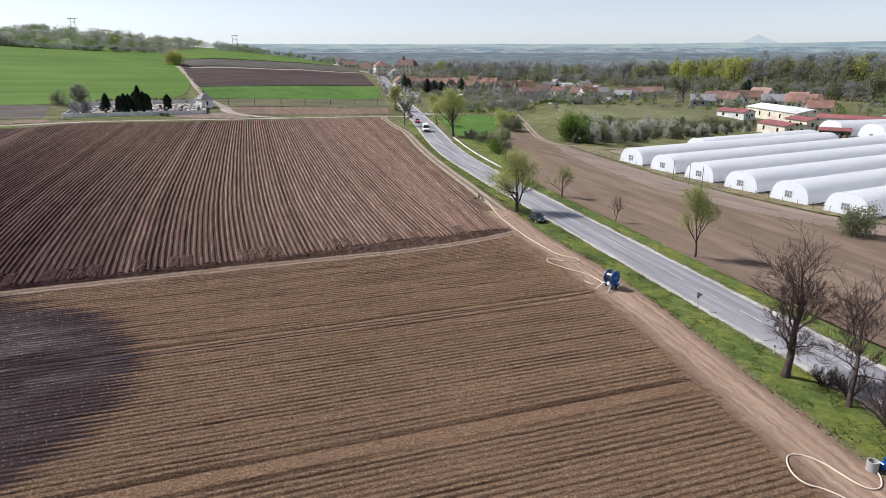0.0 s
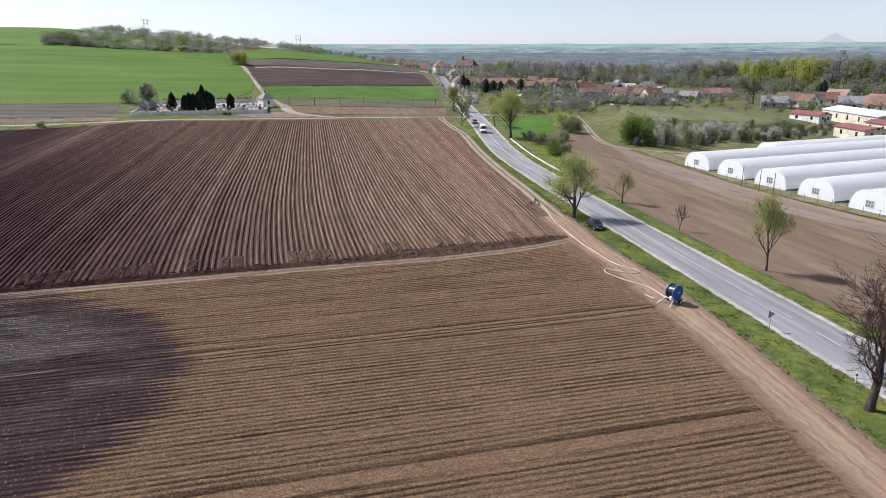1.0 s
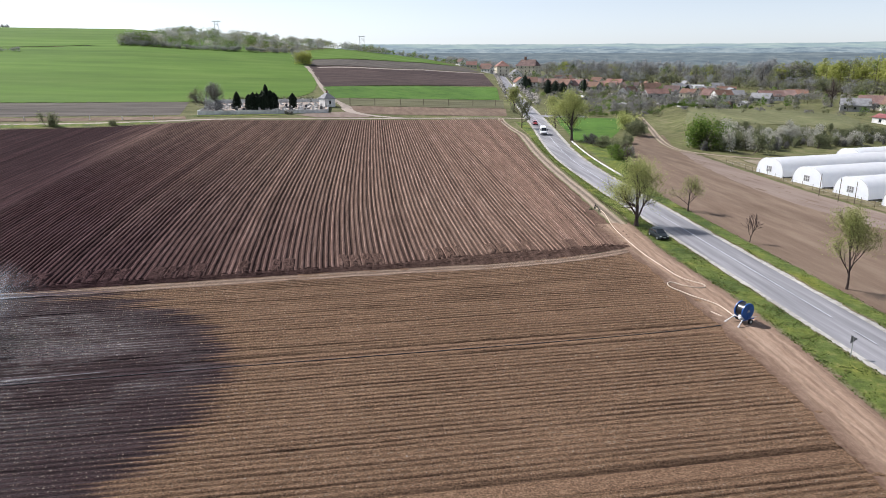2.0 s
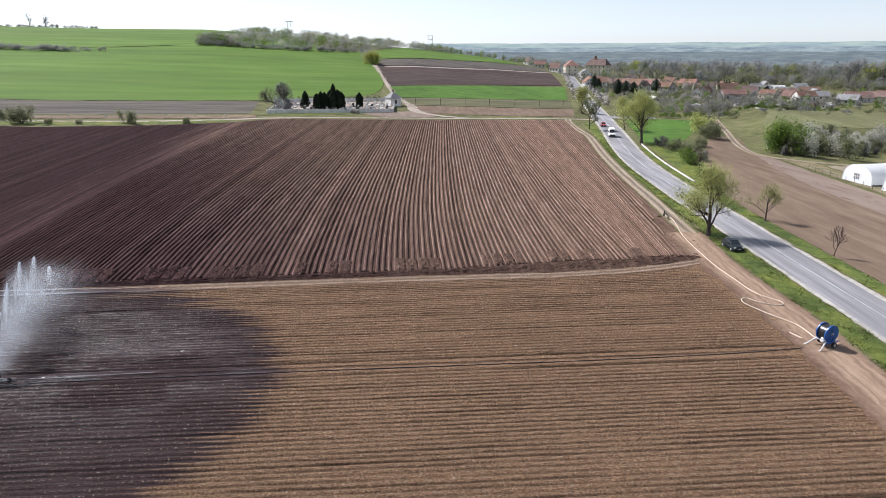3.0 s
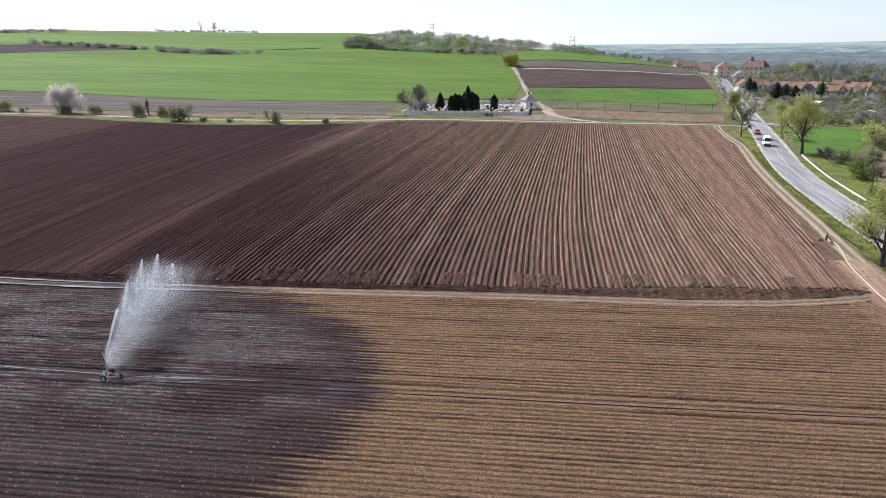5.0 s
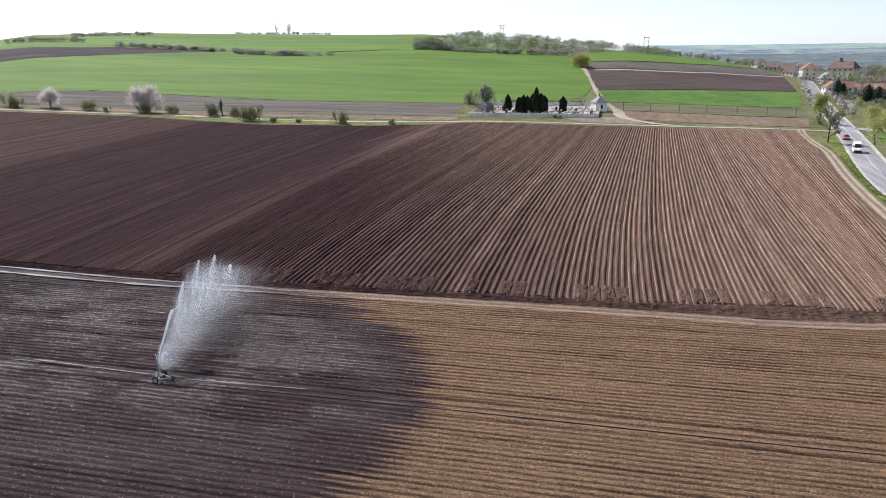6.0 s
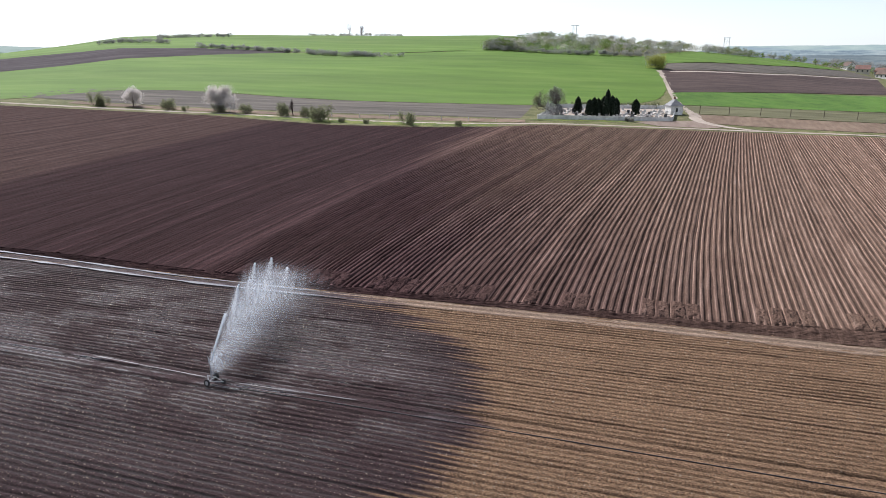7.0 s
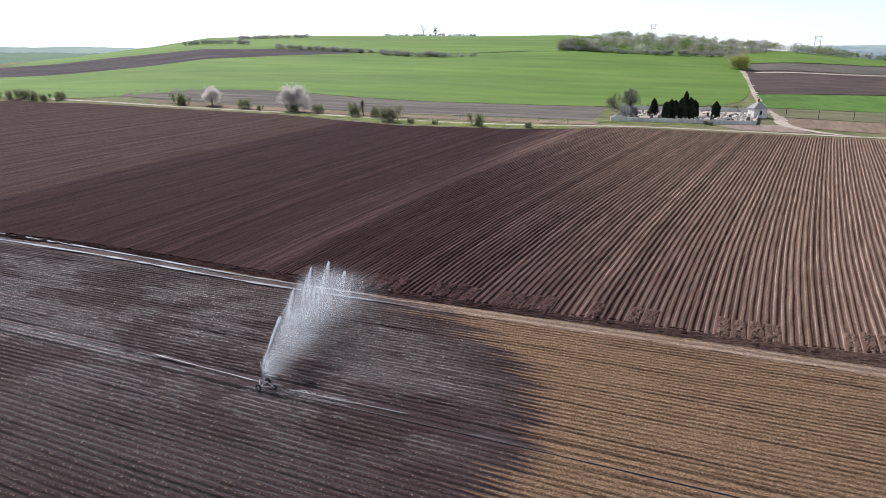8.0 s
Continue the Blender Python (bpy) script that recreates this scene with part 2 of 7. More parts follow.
def worn_strip(name, edge_cols, core_cols, marks, soft=0.3, turn=-0.28):
    """A worn strip: its middle is driven bare, its edges go over into what lies beside it. marks: (across, tone)."""
    m, nt, b = nodes_of(name)
    vec = place(nt)
    k = add(nt, "Attribute", attribute="across").outputs["Fac"]
    k = maths(nt, "ADD", k, maths(nt, "MULTIPLY", maths(nt, "SUBTRACT", grain(nt, vec, 0.7, 5, 0.65), 0.5), soft * 0.9))
    inside = maths(nt, "MINIMUM", add(nt, "MapRange", {0: k, 1: 0.04, 2: soft, 3: 0.0, 4: 1.0}).outputs[0], add(nt, "MapRange", {0: k, 1: 0.96, 2: 1 - soft, 3: 0.0, 4: 1.0}).outputs[0])
    core = ramp(nt, grain(nt, place(nt, (2.4, 0.15, 1), turn), 0.9, 6, 0.7), list(zip((0.3, 0.5, 0.72), core_cols)))
    wob = maths(nt, "MULTIPLY", maths(nt, "SUBTRACT", grain(nt, place(nt, (1, 0.3, 1), turn), 0.5, 3), 0.5), 0.16)
    core = mixed(nt, 1.0, core, ramp(nt, maths(nt, "ADD", k, wob), [(at, (v,) * 3) for at, v in marks]), "MULTIPLY")
    edge = ramp(nt, grain(nt, vec, 2.2, 6, 0.75), list(zip((0.3, 0.5, 0.72), edge_cols)))
    col = mixed(nt, inside, edge, core)
    fleck = ramp(nt, grain(nt, vec, 9.0, 5, 0.75), [(0.3, (0.75,) * 3), (0.7, (1.2,) * 3)])
    nt.links.new(mixed(nt, 1.0, col, fleck, "MULTIPLY"), b.inputs["Base Color"])
    b.inputs["Roughness"].default_value = 0.95
    b.inputs["Specular IOR Level"].default_value = 0.1
    bm = add(nt, "Bump", {"Strength": 0.6, "Distance": 0.06, "Height": maths(nt, "ADD", grain(nt, vec, 6, 5, 0.7), grain(nt, place(nt, (2.4, 0.2, 1), turn), 1.5, 4))})
    nt.links.new(bm.outputs[0], b.inputs["Normal"])
    return m


def grass_strip(name, cols):
    """Verge grass in uneven patches, dry and trodden at its edges."""
    m, nt, b = nodes_of(name)
    vec = place(nt)
    k = add(nt, "Attribute", attribute="across").outputs["Fac"]
    k = maths(nt, "ADD", k, maths(nt, "MULTIPLY", maths(nt, "SUBTRACT", grain(nt, vec, 0.9, 5, 0.65), 0.5), 0.22))
    inside = maths(nt, "MINIMUM", add(nt, "MapRange", {0: k, 1: 0.02, 2: 0.16, 3: 0.0, 4: 1.0}).outputs[0], add(nt, "MapRange", {0: k, 1: 0.99, 2: 0.88, 3: 0.0, 4: 1.0}).outputs[0])
    col = ramp(nt, grain(nt, vec, 1.1, 6, 0.75), list(zip((0.26, 0.42, 0.56, 0.74), cols)))
    patch = ramp(nt, grain(nt, vec, 0.16, 4, 0.6), [(0.34, (0.6, 0.66, 0.75)), (0.48, (1.0, 1.0, 1.0)), (0.66, (1.5, 1.25, 1.0))])
    col = mixed(nt, 1.0, col, patch, "MULTIPLY")
    straw = ramp(nt, grain(nt, vec, 2.5, 5, 0.7), [(0.3, (0.11, 0.085, 0.055)), (0.55, (0.17, 0.14, 0.09)), (0.75, (0.24, 0.205, 0.14))])
    nt.links.new(mixed(nt, inside, straw, col), b.inputs["Base Color"])
    b.inputs["Roughness"].default_value = 0.9
    b.inputs["Specular IOR Level"].default_value = 0.1
    bm = add(nt, "Bump", {"Strength": 0.9, "Distance": 0.14, "Height": grain(nt, vec, 5, 6, 0.75)})
    nt.links.new(bm.outputs[0], b.inputs["Normal"])
    return m


M_TRACK = worn_strip("dirt_track", ((0.070, 0.042, 0.029), (0.122, 0.078, 0.055), (0.19, 0.13, 0.095)), ((0.162, 0.106, 0.074), (0.25, 0.174, 0.126), (0.325, 0.238, 0.178)), ((0.0, 1.0), (0.24, 0.85), (0.30, 1.12), (0.36, 0.78), (0.42, 1.1), (0.5, 0.95), (0.58, 1.1), (0.64, 0.76), (0.70, 1.12), (0.8, 0.8), (0.88, 1.0), (1.0, 0.9)), 0.26)
M_RUTS = worn_strip("rutted_track", ((0.06, 0.075, 0.025), (0.10, 0.105, 0.045), (0.17, 0.14, 0.085)), ((0.20, 0.155, 0.115), (0.27, 0.215, 0.165), (0.34, 0.28, 0.22)), ((0.0, 0.9), (0.2, 1.15), (0.36, 0.95), (0.46, 0.52), (0.56, 0.52), (0.66, 0.95), (0.8, 1.15), (1.0, 0.9)), 0.2)
M_TRACK_PALE = surface("pale_dirt_track", [(0.24, 0.20, 0.165), (0.36, 0.31, 0.265)], 0.5, 0.05, 0.95, 0.3, 5, 0.03)
M_GRASS = grass_strip("verge_grass", [(0.045, 0.056, 0.018), (0.072, 0.098, 0.024), (0.102, 0.134, 0.034), (0.20, 0.19, 0.085)])
M_GROUND = surface("rough_grassland", [(0.062, 0.072, 0.026), (0.105, 0.108, 0.045), (0.16, 0.14, 0.078)], 0.25, 0.02, 0.95, 0.8, 3, 0.15, vary=0.3)
M_WHEAT = surface("young_wheat", [(0.056, 0.106, 0.014), (0.075, 0.136, 0.019), (0.104, 0.162, 0.033)], 0.06, 0.008, 0.9, 0.3, 2, 0.1, stretch=(0.3, 1.6, 1), turn=-0.75, vary=0.2)
M_MEADOW = surface("spring_meadow", [(0.039, 0.087, 0.013), (0.062, 0.128, 0.019), (0.078, 0.139, 0.026)], 0.15, 0.03, 0.9, 0.4, 3, 0.1)
M_DARKSOIL = surface("dark_ploughed_soil", [(0.034, 0.023, 0.021), (0.056, 0.038, 0.034), (0.078, 0.055, 0.048)], 0.12, 0.02, 0.95, 0.5, 1.5, 0.2, stretch=(0.3, 2.0, 1), turn=-1.1)
# violet-grey of the distance haze is mixed into this dark soil colour
M_HILLSOIL = surface("hazed_ploughed_soil", [(0.047, 0.040, 0.043), (0.066, 0.057, 0.060), (0.088, 0.077, 0.080)], 0.12, 0.02, 0.95, 0.4, 1.5, 0.2, spec=0.02, stretch=(0.3, 2.0, 1), turn=-1.1)
M_GREYSOIL = surface("grey_stubble", [(0.052, 0.046, 0.040), (0.085, 0.074, 0.063), (0.125, 0.11, 0.092)], 0.12, 0.03, 0.95, 0.4, 1.5, 0.15, stretch=(0.3, 2.0, 1), turn=-0.75)
M_BROWNSOIL = surface("brown_soil", [(0.115, 0.080, 0.056), (0.148, 0.105, 0.076), (0.185, 0.138, 0.10)], 0.3, 0.03, 0.95, 0.5, 3, 0.12, stretch=(1.5, 0.25, 1), turn=-0.31)
M_TANSOIL = surface("tan_soil", [(0.152, 0.112, 0.092), (0.19, 0.146, 0.121), (0.222, 0.176, 0.146)], 0.3, 0.03, 0.95, 0.4, 3, 0.1, stretch=(1.5, 0.25, 1), turn=-0.45)
M_DRYGRASS = surface("dry_grass", [(0.105, 0.092, 0.048), (0.17, 0.146, 0.085), (0.225, 0.19, 0.122)], 0.5, 0.05, 0.95, 0.7, 4, 0.12)
M_MOUND = surface("olive_grass_field", [(0.088, 0.094, 0.042), (0.122, 0.126, 0.060), (0.162, 0.156, 0.085)], 0.3, 0.03, 0.95, 0.5, 3, 0.12, stretch=(1.5, 0.3, 1), turn=-0.31)
M_ASPHALT = surface("worn_asphalt", [(0.15, 0.148, 0.157), (0.22, 0.217, 0.228), (0.31, 0.305, 0.314)], 0.35, 0.05, 0.85, 0.3, 14, 0.012, stretch=(2.2, 0.12, 1), turn=-0.31, vary=0.18)
M_SHOULDER = surface("pale_gravel_shoulder", [(0.25, 0.235, 0.21), (0.35, 0.335, 0.305), (0.45, 0.435, 0.40)], 1.2, 0.1, 0.95, 0.4, 12, 0.03)
M_PAINT = surface("road_paint", [(0.347, 0.360, 0.384), (0.448, 0.464, 0.499)], 2.0, 0.3, 0.7, 0.1, 20, 0.004)
M_YARD = surface("dry_tan_earth", [(0.14, 0.115, 0.082), (0.21, 0.178, 0.13), (0.28, 0.24, 0.18)], 0.5, 0.05, 0.95, 0.5, 4, 0.06, vary=0.25)
M_OLIVESTUBBLE = surface("olive_stubble", [(0.070, 0.068, 0.038), (0.10, 0.098, 0.052), (0.135, 0.125, 0.075)], 0.12, 0.03, 0.95, 0.4, 1.5, 0.15, stretch=(0.3, 2.0, 1), turn=-0.75)


# ---- building helpers ----
AZ = (-60, -5, 0, 5, 9, 14, 20, 30, 37, 44, 60, 66, 70, 76, 82, 100)
ZR = (-5, -5, -3, 2, 12, 24, 32, 43.5, 49, 48.5, 49, 46, 38, 28, 22, 14)


def smooth(a, b, v):
    k = min(1.0, max(0.0, (v - a) / (b - a)))
    return k * k * (3 - 2 * k)


def height(x, y):
    """The lie of the land: a slope down to the river on the right, a hill on the left, a low mound by the village."""
    p = -0.045 * x if x < 60 else -2.7 - 1.1 * (1 - math.exp(-(x - 60) / 25))
    d = (x - 45) * -0.654 + (y - 197) * 0.756
    if d > 2 and 40 < x < 160:
        p += 3.5 * smooth(2, 20, d) * smooth(44, 56, x) * smooth(155, 110, x) * smooth(420, 340, y)
    r = math.hypot(x - 13, y)
    if r < 240 or y < -100:
        return p
    az = math.degrees(math.atan2(13 - x, y))
    top = float(np.interp(az, AZ, ZR))
    far = 700 + 300 * (1 - smooth(5, 22, az))
    p = max(min(p, 12), -4.2)
    z = p + smooth(240, far, r) * (top - p)
    return z + smooth(far + 80, far * 2, r) * (min(top, -4) - top)


def mesh_object(name, verts, faces, mat, parent=None, smooth_shade=False):
    me = bpy.data.meshes.new(name)
    me.from_pydata([tuple(v) for v in verts], [], [tuple(f) for f in faces])
    for m in (mat if isinstance(mat, (list, tuple)) else [mat]):
        me.materials.append(m)
    if smooth_shade:
        me.polygons.foreach_set("use_smooth", [True] * len(me.polygons))
    me.update()
    ob = new(name, me)
    ob.parent = parent
    return ob


def part(name, bm, mat, parent=None, label=""):
    me = bpy.data.meshes.new(name)
    bm.to_mesh(me)
    bm.free()
    me.materials.append(mat)
    ob = new(name, me)
    ob.parent = parent
    if label:
        ob["label"] = label
    return ob


def thing(name, label, category, group="", kind=""):
    return tagged(new(name), label, category, group, kind)


def box(size, at=(0, 0, 0), turn=0.0, bevel=0.0, tilt=None):
    """A bmesh box of that size, its base centre at the place given."""
    bm = bmesh.new()
    m = Matrix.Translation(at) @ (tilt if tilt else Matrix.Rotation(turn, 4, "Z")) @ Matrix.Translation((0, 0, size[2] / 2)) @ Matrix.Diagonal((*size, 1))
    bmesh.ops.create_cube(bm, size=1, matrix=m)
    if bevel:
        bmesh.ops.bevel(bm, geom=bm.edges[:], offset=bevel, segments=1, affect="EDGES")
    return bm


def rod(a, b, r, sides=6, r2=None):
    a, b = Vector(a), Vector(b)
    bm = bmesh.new()
    m = Matrix.Translation((a + b) / 2) @ (b - a).to_track_quat("Z", "Y").to_matrix().to_4x4()
    bmesh.ops.create_cone(bm, cap_ends=True, segments=sides, radius1=r, radius2=r if r2 is None else r2, depth=(b - a).length, matrix=m)
    return bm


def joined(*bms):
    out = bmesh.new()
    for b in bms:
        tmp = bpy.data.meshes.new("tmp")
        b.to_mesh(tmp)
        b.free()
        out.from_mesh(tmp)
        bpy.data.meshes.remove(tmp)
    return out


def resample(pts, n):
    p = np.array(pts, float)
    # round the corners a little, then even steps
    if len(p) > 2:
        for _ in range(2):
            q = np.empty((2 * len(p), 2))
            q[0], q[-1] = p[0], p[-1]
            q[1:-1:2], q[2:-1:2] = p[:-1] * 0.75 + p[1:] * 0.25, p[:-1] * 0.25 + p[1:] * 0.75
            p = q
    s = np.concatenate([[0], np.cumsum(np.hypot(*np.diff(p, axis=0).T))])
    u = np.linspace(0, s[-1], n)
    return np.stack([np.interp(u, s, p[:, 0]), np.interp(u, s, p[:, 1])], 1)


def offset_line(pts, d):
    """The polyline moved d metres to its right."""
    p = np.array(pts, float)
    t = np.gradient(p, axis=0)
    t /= np.linalg.norm(t, axis=1)[:, None]
    return p + d * np.stack([t[:, 1], -t[:, 0]], 1)


def ribbon(name, a, b, nu, nv, lift, mat, ragged=0.0, bulge=0.0, bumps=0.0, label="", category="ground", kind="structure"):
    """A sheet laid over the land between two lines. ragged: how far the edges wander; bulge: a crown or a rut; bumps: unevenness."""
    a, b = resample(a, nu), resample(b, nu)
    verts, faces = [], []
    for i in range(nu):
        for j in range(nv):
            k = j / (nv - 1)
            p = a[i] * (1 - k) + b[i] * k
            if ragged and j in (0, nv - 1):
                w = noise.noise((p[0] * 0.35, p[1] * 0.35, 3.1 + j)) + 0.6 * noise.noise((p[0] * 1.3, p[1] * 1.3, 7.7 + j))
                way = (a[i] - b[i]) / (np.linalg.norm(a[i] - b[i]) + 1e-6)
                p = p + way * w * ragged
            r = math.hypot(p[0] - 13, p[1])
            z = height(p[0], p[1]) + 0.4 * lift + 0.0003 * max(0, r - 200) + bulge * math.sin(math.pi * k)
            if bumps:
                z += bumps * noise.noise((p[0] * 0.9, p[1] * 0.9, 1.0)) + 0.4 * bumps * noise.noise((p[0] * 3.1, p[1] * 3.1, 2.0))
            verts.append((p[0], p[1], z))
    for i in range(nu - 1):
        for j in range(nv - 1):
            q = i * nv + j
            faces.append((q, q + 1, q + nv + 1, q + nv))
    ob = mesh_object(name, verts, faces, mat, smooth_shade=True)
    ob.data.attributes.new("across", "FLOAT", "POINT").data.foreach_set("value", [j / (nv - 1) for i in range(nu) for j in range(nv)])
    # faces look up
    if ob.data.polygons[0].normal.z < 0:
        ob.data.flip_normals()
    return tagged(ob, label, category, kind=kind)


# ---- the land ----
def build_ground():
    radii = [0.0]
    r = 6.0
    while r < 4900:
        radii.append(r)
        r *= 1.035 if r > 60 else 1.15
    n = 300
    verts, faces = [(13, 0, height(13, 0) - 0.25)], []
    for r in radii[1:]:
        for k in range(n):
            a = 2 * math.pi * k / n
            x, y = 13 + r * math.sin(a), r * math.cos(a)
            verts.append((x, y, height(x, y) - 0.04 - 0.2 * (1 - smooth(95, 150, r)) - 0.0004 * max(0, r - 230)))
    for k in range(n):
        faces.append((0, 1 + (k + 1) % n, 1 + k))
    for i in range(len(radii) - 2):
        for k in range(n):
            q, q2 = 1 + i * n + k, 1 + i * n + (k + 1) % n
            faces.append((q, q2, q2 + n, q + n))
    tagged(mesh_object("ground", verts, faces, M_GROUND, smooth_shade=True), "rolling rough grassland with dry and green patches", "ground", kind="structure")


build_ground()

# ridged field: rows run parallel to the road; s counts metres across them, w along them
N_ROW, D_ROW = np.array((0.952, 0.305)), np.array((-0.305, 0.952))
LOW = ((-330, 20), (-92, 14), (-84, 19.9), (-70.4, 28.8), (-55.8, 36.3), (-43.9, 43), (-32.7, 49.6), (-23.1, 55.5), (-14.5, 61), (-6.8, 65.8), (4.5, 74.5), (12.2, 79), (18.6, 83.5), (16, 95), (14, 107), (11.8, 118), (6.6, 136.5), (0, 163), (-4.8, 186.5), (-8.6, 207), (-13, 221), (-19.2, 247))
FAR = ((-330, 30), (-250, 60), (-242, 72), (-215, 92), (-183, 114), (-160, 123), (-143, 131), (-121, 154), (-112, 170), (-105, 189), (-78, 209), (-54, 228), (-22, 254))


def across(pts):
    p = np.array(pts, float)
    s, w = p @ N_ROW, p @ D_ROW
    o = np.argsort(s)
    return s[o], w[o]


# the rows bend as they near the track and fan out towards the hill and the road
BEND_W = (20, 30, 50, 67, 75, 85, 95, 110, 130, 150, 210, 260)
BEND_S = (6.2, 5.4, 3.9, 2.6, 2.1, 1.6, 1.2, 0.85, 0.6, 0.35, 0.0, 0.0)
PITCH = 0.72


def row_bend(s, w):
    return np.interp(s, (-30, 15, 30, 42), (1.3, 1.0, 0.7, 0.0)) * np.interp(w, BEND_W, BEND_S) + np.interp(s, (-130, -80, -50, -30, -20, 37, 50), (-0.16, -0.10, -0.05, -0.01, 0.0, 0.0, 0.06)) * (w - 210)


def row_end(s, ends):
    """Where along its length the row s meets one end of the field."""
    w = 100.0
    for _ in range(30):
        w = float(np.interp(s + row_bend(s, w), *ends))
    return w


def build_ridges():
    low, far = across(LOW), across(FAR)
    per = 7
    s0, s1 = -245.0, 57.5
    count = int((s1 - s0) / PITCH)
    prof_s = (0.0, 0.12, 0.26, 0.34, 0.60, 0.72, 0.84)
    prof_z = (0.0, 0.01, 0.21, 0.29, 0.27, 0.20, 0.02)
    nv = 76
    verts, faces, rows, calms = [], [], [], []
    for c in range(count):
        s = s0 + c * PITCH
        lo = row_end(s, low) + 0.15 + 0.35 * noise.noise((c * 0.9, 0, 5))
        hi = row_end(s, far) - 0.8
        calm = 0.10 + 0.90 * smooth(-52, -48, s)
        tall = (0.88 + 0.25 * noise.noise((c * 5.3, 1, 0))) * (0.68 + 0.32 * smooth(-45, 8, s))
        for q in range(per):
            for v in range(nv):
                k = (v / (nv - 1)) ** 1.6
                w = lo + (hi - lo) * k
                st = s + prof_s[q] * PITCH
                p = (st + row_bend(st, w)) * N_ROW + w * D_ROW
                end = smooth(0.0, 0.8, w - lo) * smooth(0.0, 2.5, hi - w)
                jig = 0.05 * noise.noise((c * 3.7, w * 0.12, 0.0)) + 0.035 * noise.noise((c * 1.7, w * 0.6, 4.0))
                z = prof_z[q] * calm * tall * (0.9 + 0.35 * noise.noise((c * 2.1, w * 0.4, q * 0.2))) * (0.35 + 0.65 * end)
                z += 0.035 * noise.noise((p[0] * 2.3, p[1] * 2.3, 1.5))
                p = p + N_ROW * jig
                verts.append((p[0], p[1], height(p[0], p[1]) + 0.02 + z))
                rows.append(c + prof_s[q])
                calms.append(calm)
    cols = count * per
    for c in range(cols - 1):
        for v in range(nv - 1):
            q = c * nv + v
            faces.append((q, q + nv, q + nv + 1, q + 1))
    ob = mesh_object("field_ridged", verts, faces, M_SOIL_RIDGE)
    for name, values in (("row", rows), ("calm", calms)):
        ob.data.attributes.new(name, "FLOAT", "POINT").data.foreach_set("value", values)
    if ob.data.polygons[0].normal.z < 0:
        ob.data.flip_normals()
    tagged(ob, "brown ploughed field in long ridges, harrowed flat and dark towards the hill", "field", kind="structure")


build_ridges()

# crumbled headland between the ridges and the middle track
MID = ((-330, 6), (-92, 13), (-82.5, 18.9), (-68.6, 27.8), (-54.2, 35.0), (-41.9, 41.6), (-27.9, 50.3), (-17.8, 56.3), (-7.3, 62.5), (-1.3, 65.9), (5.3, 69.6), (12.3, 74.4), (18, 79.5), (22, 83.6))


def build_headland():
    lo, hi = resample(offset_line(MID, -0.9), 800), resample(LOW[:13], 800)
    nv = 34
    verts, faces = [], []
    for i in range(800):
        up = hi[i] + D_ROW * 0.7
        for j in range(nv):
            k = j / (nv - 1)
            p = lo[i] * (1 - k) + up * k
            e = math.sin(math.pi * min(1, k * 1.15)) ** 0.5 if k < 0.87 else max(0, (1 - k) / 0.13) ** 0.5
            z = 0.04 + e * (0.06 + 0.22 * abs(noise.noise((p[0] * 1.1, p[1] * 1.1, 2))) + 0.20 * noise.noise((p[0] * 3.1, p[1] * 3.1, 4)))
            verts.append((p[0], p[1], height(p[0], p[1]) + z))
    for i in range(799):
        for j in range(nv - 1):
            q = i * nv + j
            faces.append((q, q + nv, q + nv + 1, q + 1))
    ob = mesh_object("headland", verts, faces, M_CRUMB)
    if ob.data.polygons[0].normal.z < 0:
        ob.data.flip_normals()
    tagged(ob, "dark crumbled headland soil at the ends of the ridges", "field", kind="structure")


build_headland()


# heaps of crumbled soil pushed up at the ends of some ridges
def build_heaps():
    low = across(LOW)
    rr = random.Random(8)
    shapes = []
    for v in range(6):
        nu, nw = 11, 25
        verts, faces = [], []
        for i in range(nu):
            for j in range(nw):
                a, b = i / (nu - 1) * 2 - 1, j / (nw - 1) * 2 - 1
                e = max(0.0, 1 - abs(a) ** 6) * max(0.0, 1 - abs(b) ** 8)
                z = e ** 0.7 * (0.34 + 0.18 * noise.noise((a * 1.3 + v, b * 2.4, v)) + 0.16 * noise.noise((a * 4 + v, b * 9, 3)) + 0.08 * noise.noise((a * 9, b * 19 + v, 7)))
                verts.append((a * 0.70 + 0.07 * noise.noise((b * 4, v, 0)), b * 2.1 + 0.22 * noise.noise((a * 3, v, 5)), z - 0.03))
        for i in range(nu - 1):
            for j in range(nw - 1):
                q = i * nw + j
                faces.append((q, q + nw, q + nw + 1, q + 1))
        shapes.append((np.array(verts), faces))
    s = -45.0
    while s < 38:
        for k in range(rr.choice((1, 2, 2, 3, 4))):
            w = row_end(s, low) + 2.3 + rr.uniform(-0.2, 0.2)
            p = (s + row_bend(s, w)) * N_ROW + w * D_ROW
            vs, fs = rr.choice(shapes)
            lean = (row_bend(s, w + 2) - row_bend(s, w - 2)) / 4
            a, k = 0.31 - lean + rr.uniform(-0.05, 0.05), (rr.uniform(0.9, 1.1), rr.uniform(0.85, 1.1), rr.uniform(0.6, 0.95))
            v = vs * k
            v = np.stack([v[:, 0] * math.cos(a) - v[:, 1] * math.sin(a) + p[0], v[:, 0] * math.sin(a) + v[:, 1] * math.cos(a) + p[1], v[:, 2]], 1)
            ob = mesh_object("soil_mound", [(x, y, z + height(x, y) + 0.08) for x, y, z in v], fs, M_HEAP)
            tagged(ob, "crumbly brown mound of soil at a ridge end", "soil mound", "soil mounds along the headland")
            s += 1.44
        s += rr.choice((1.4, 2.2, 3.4, 5.0))


build_heaps()

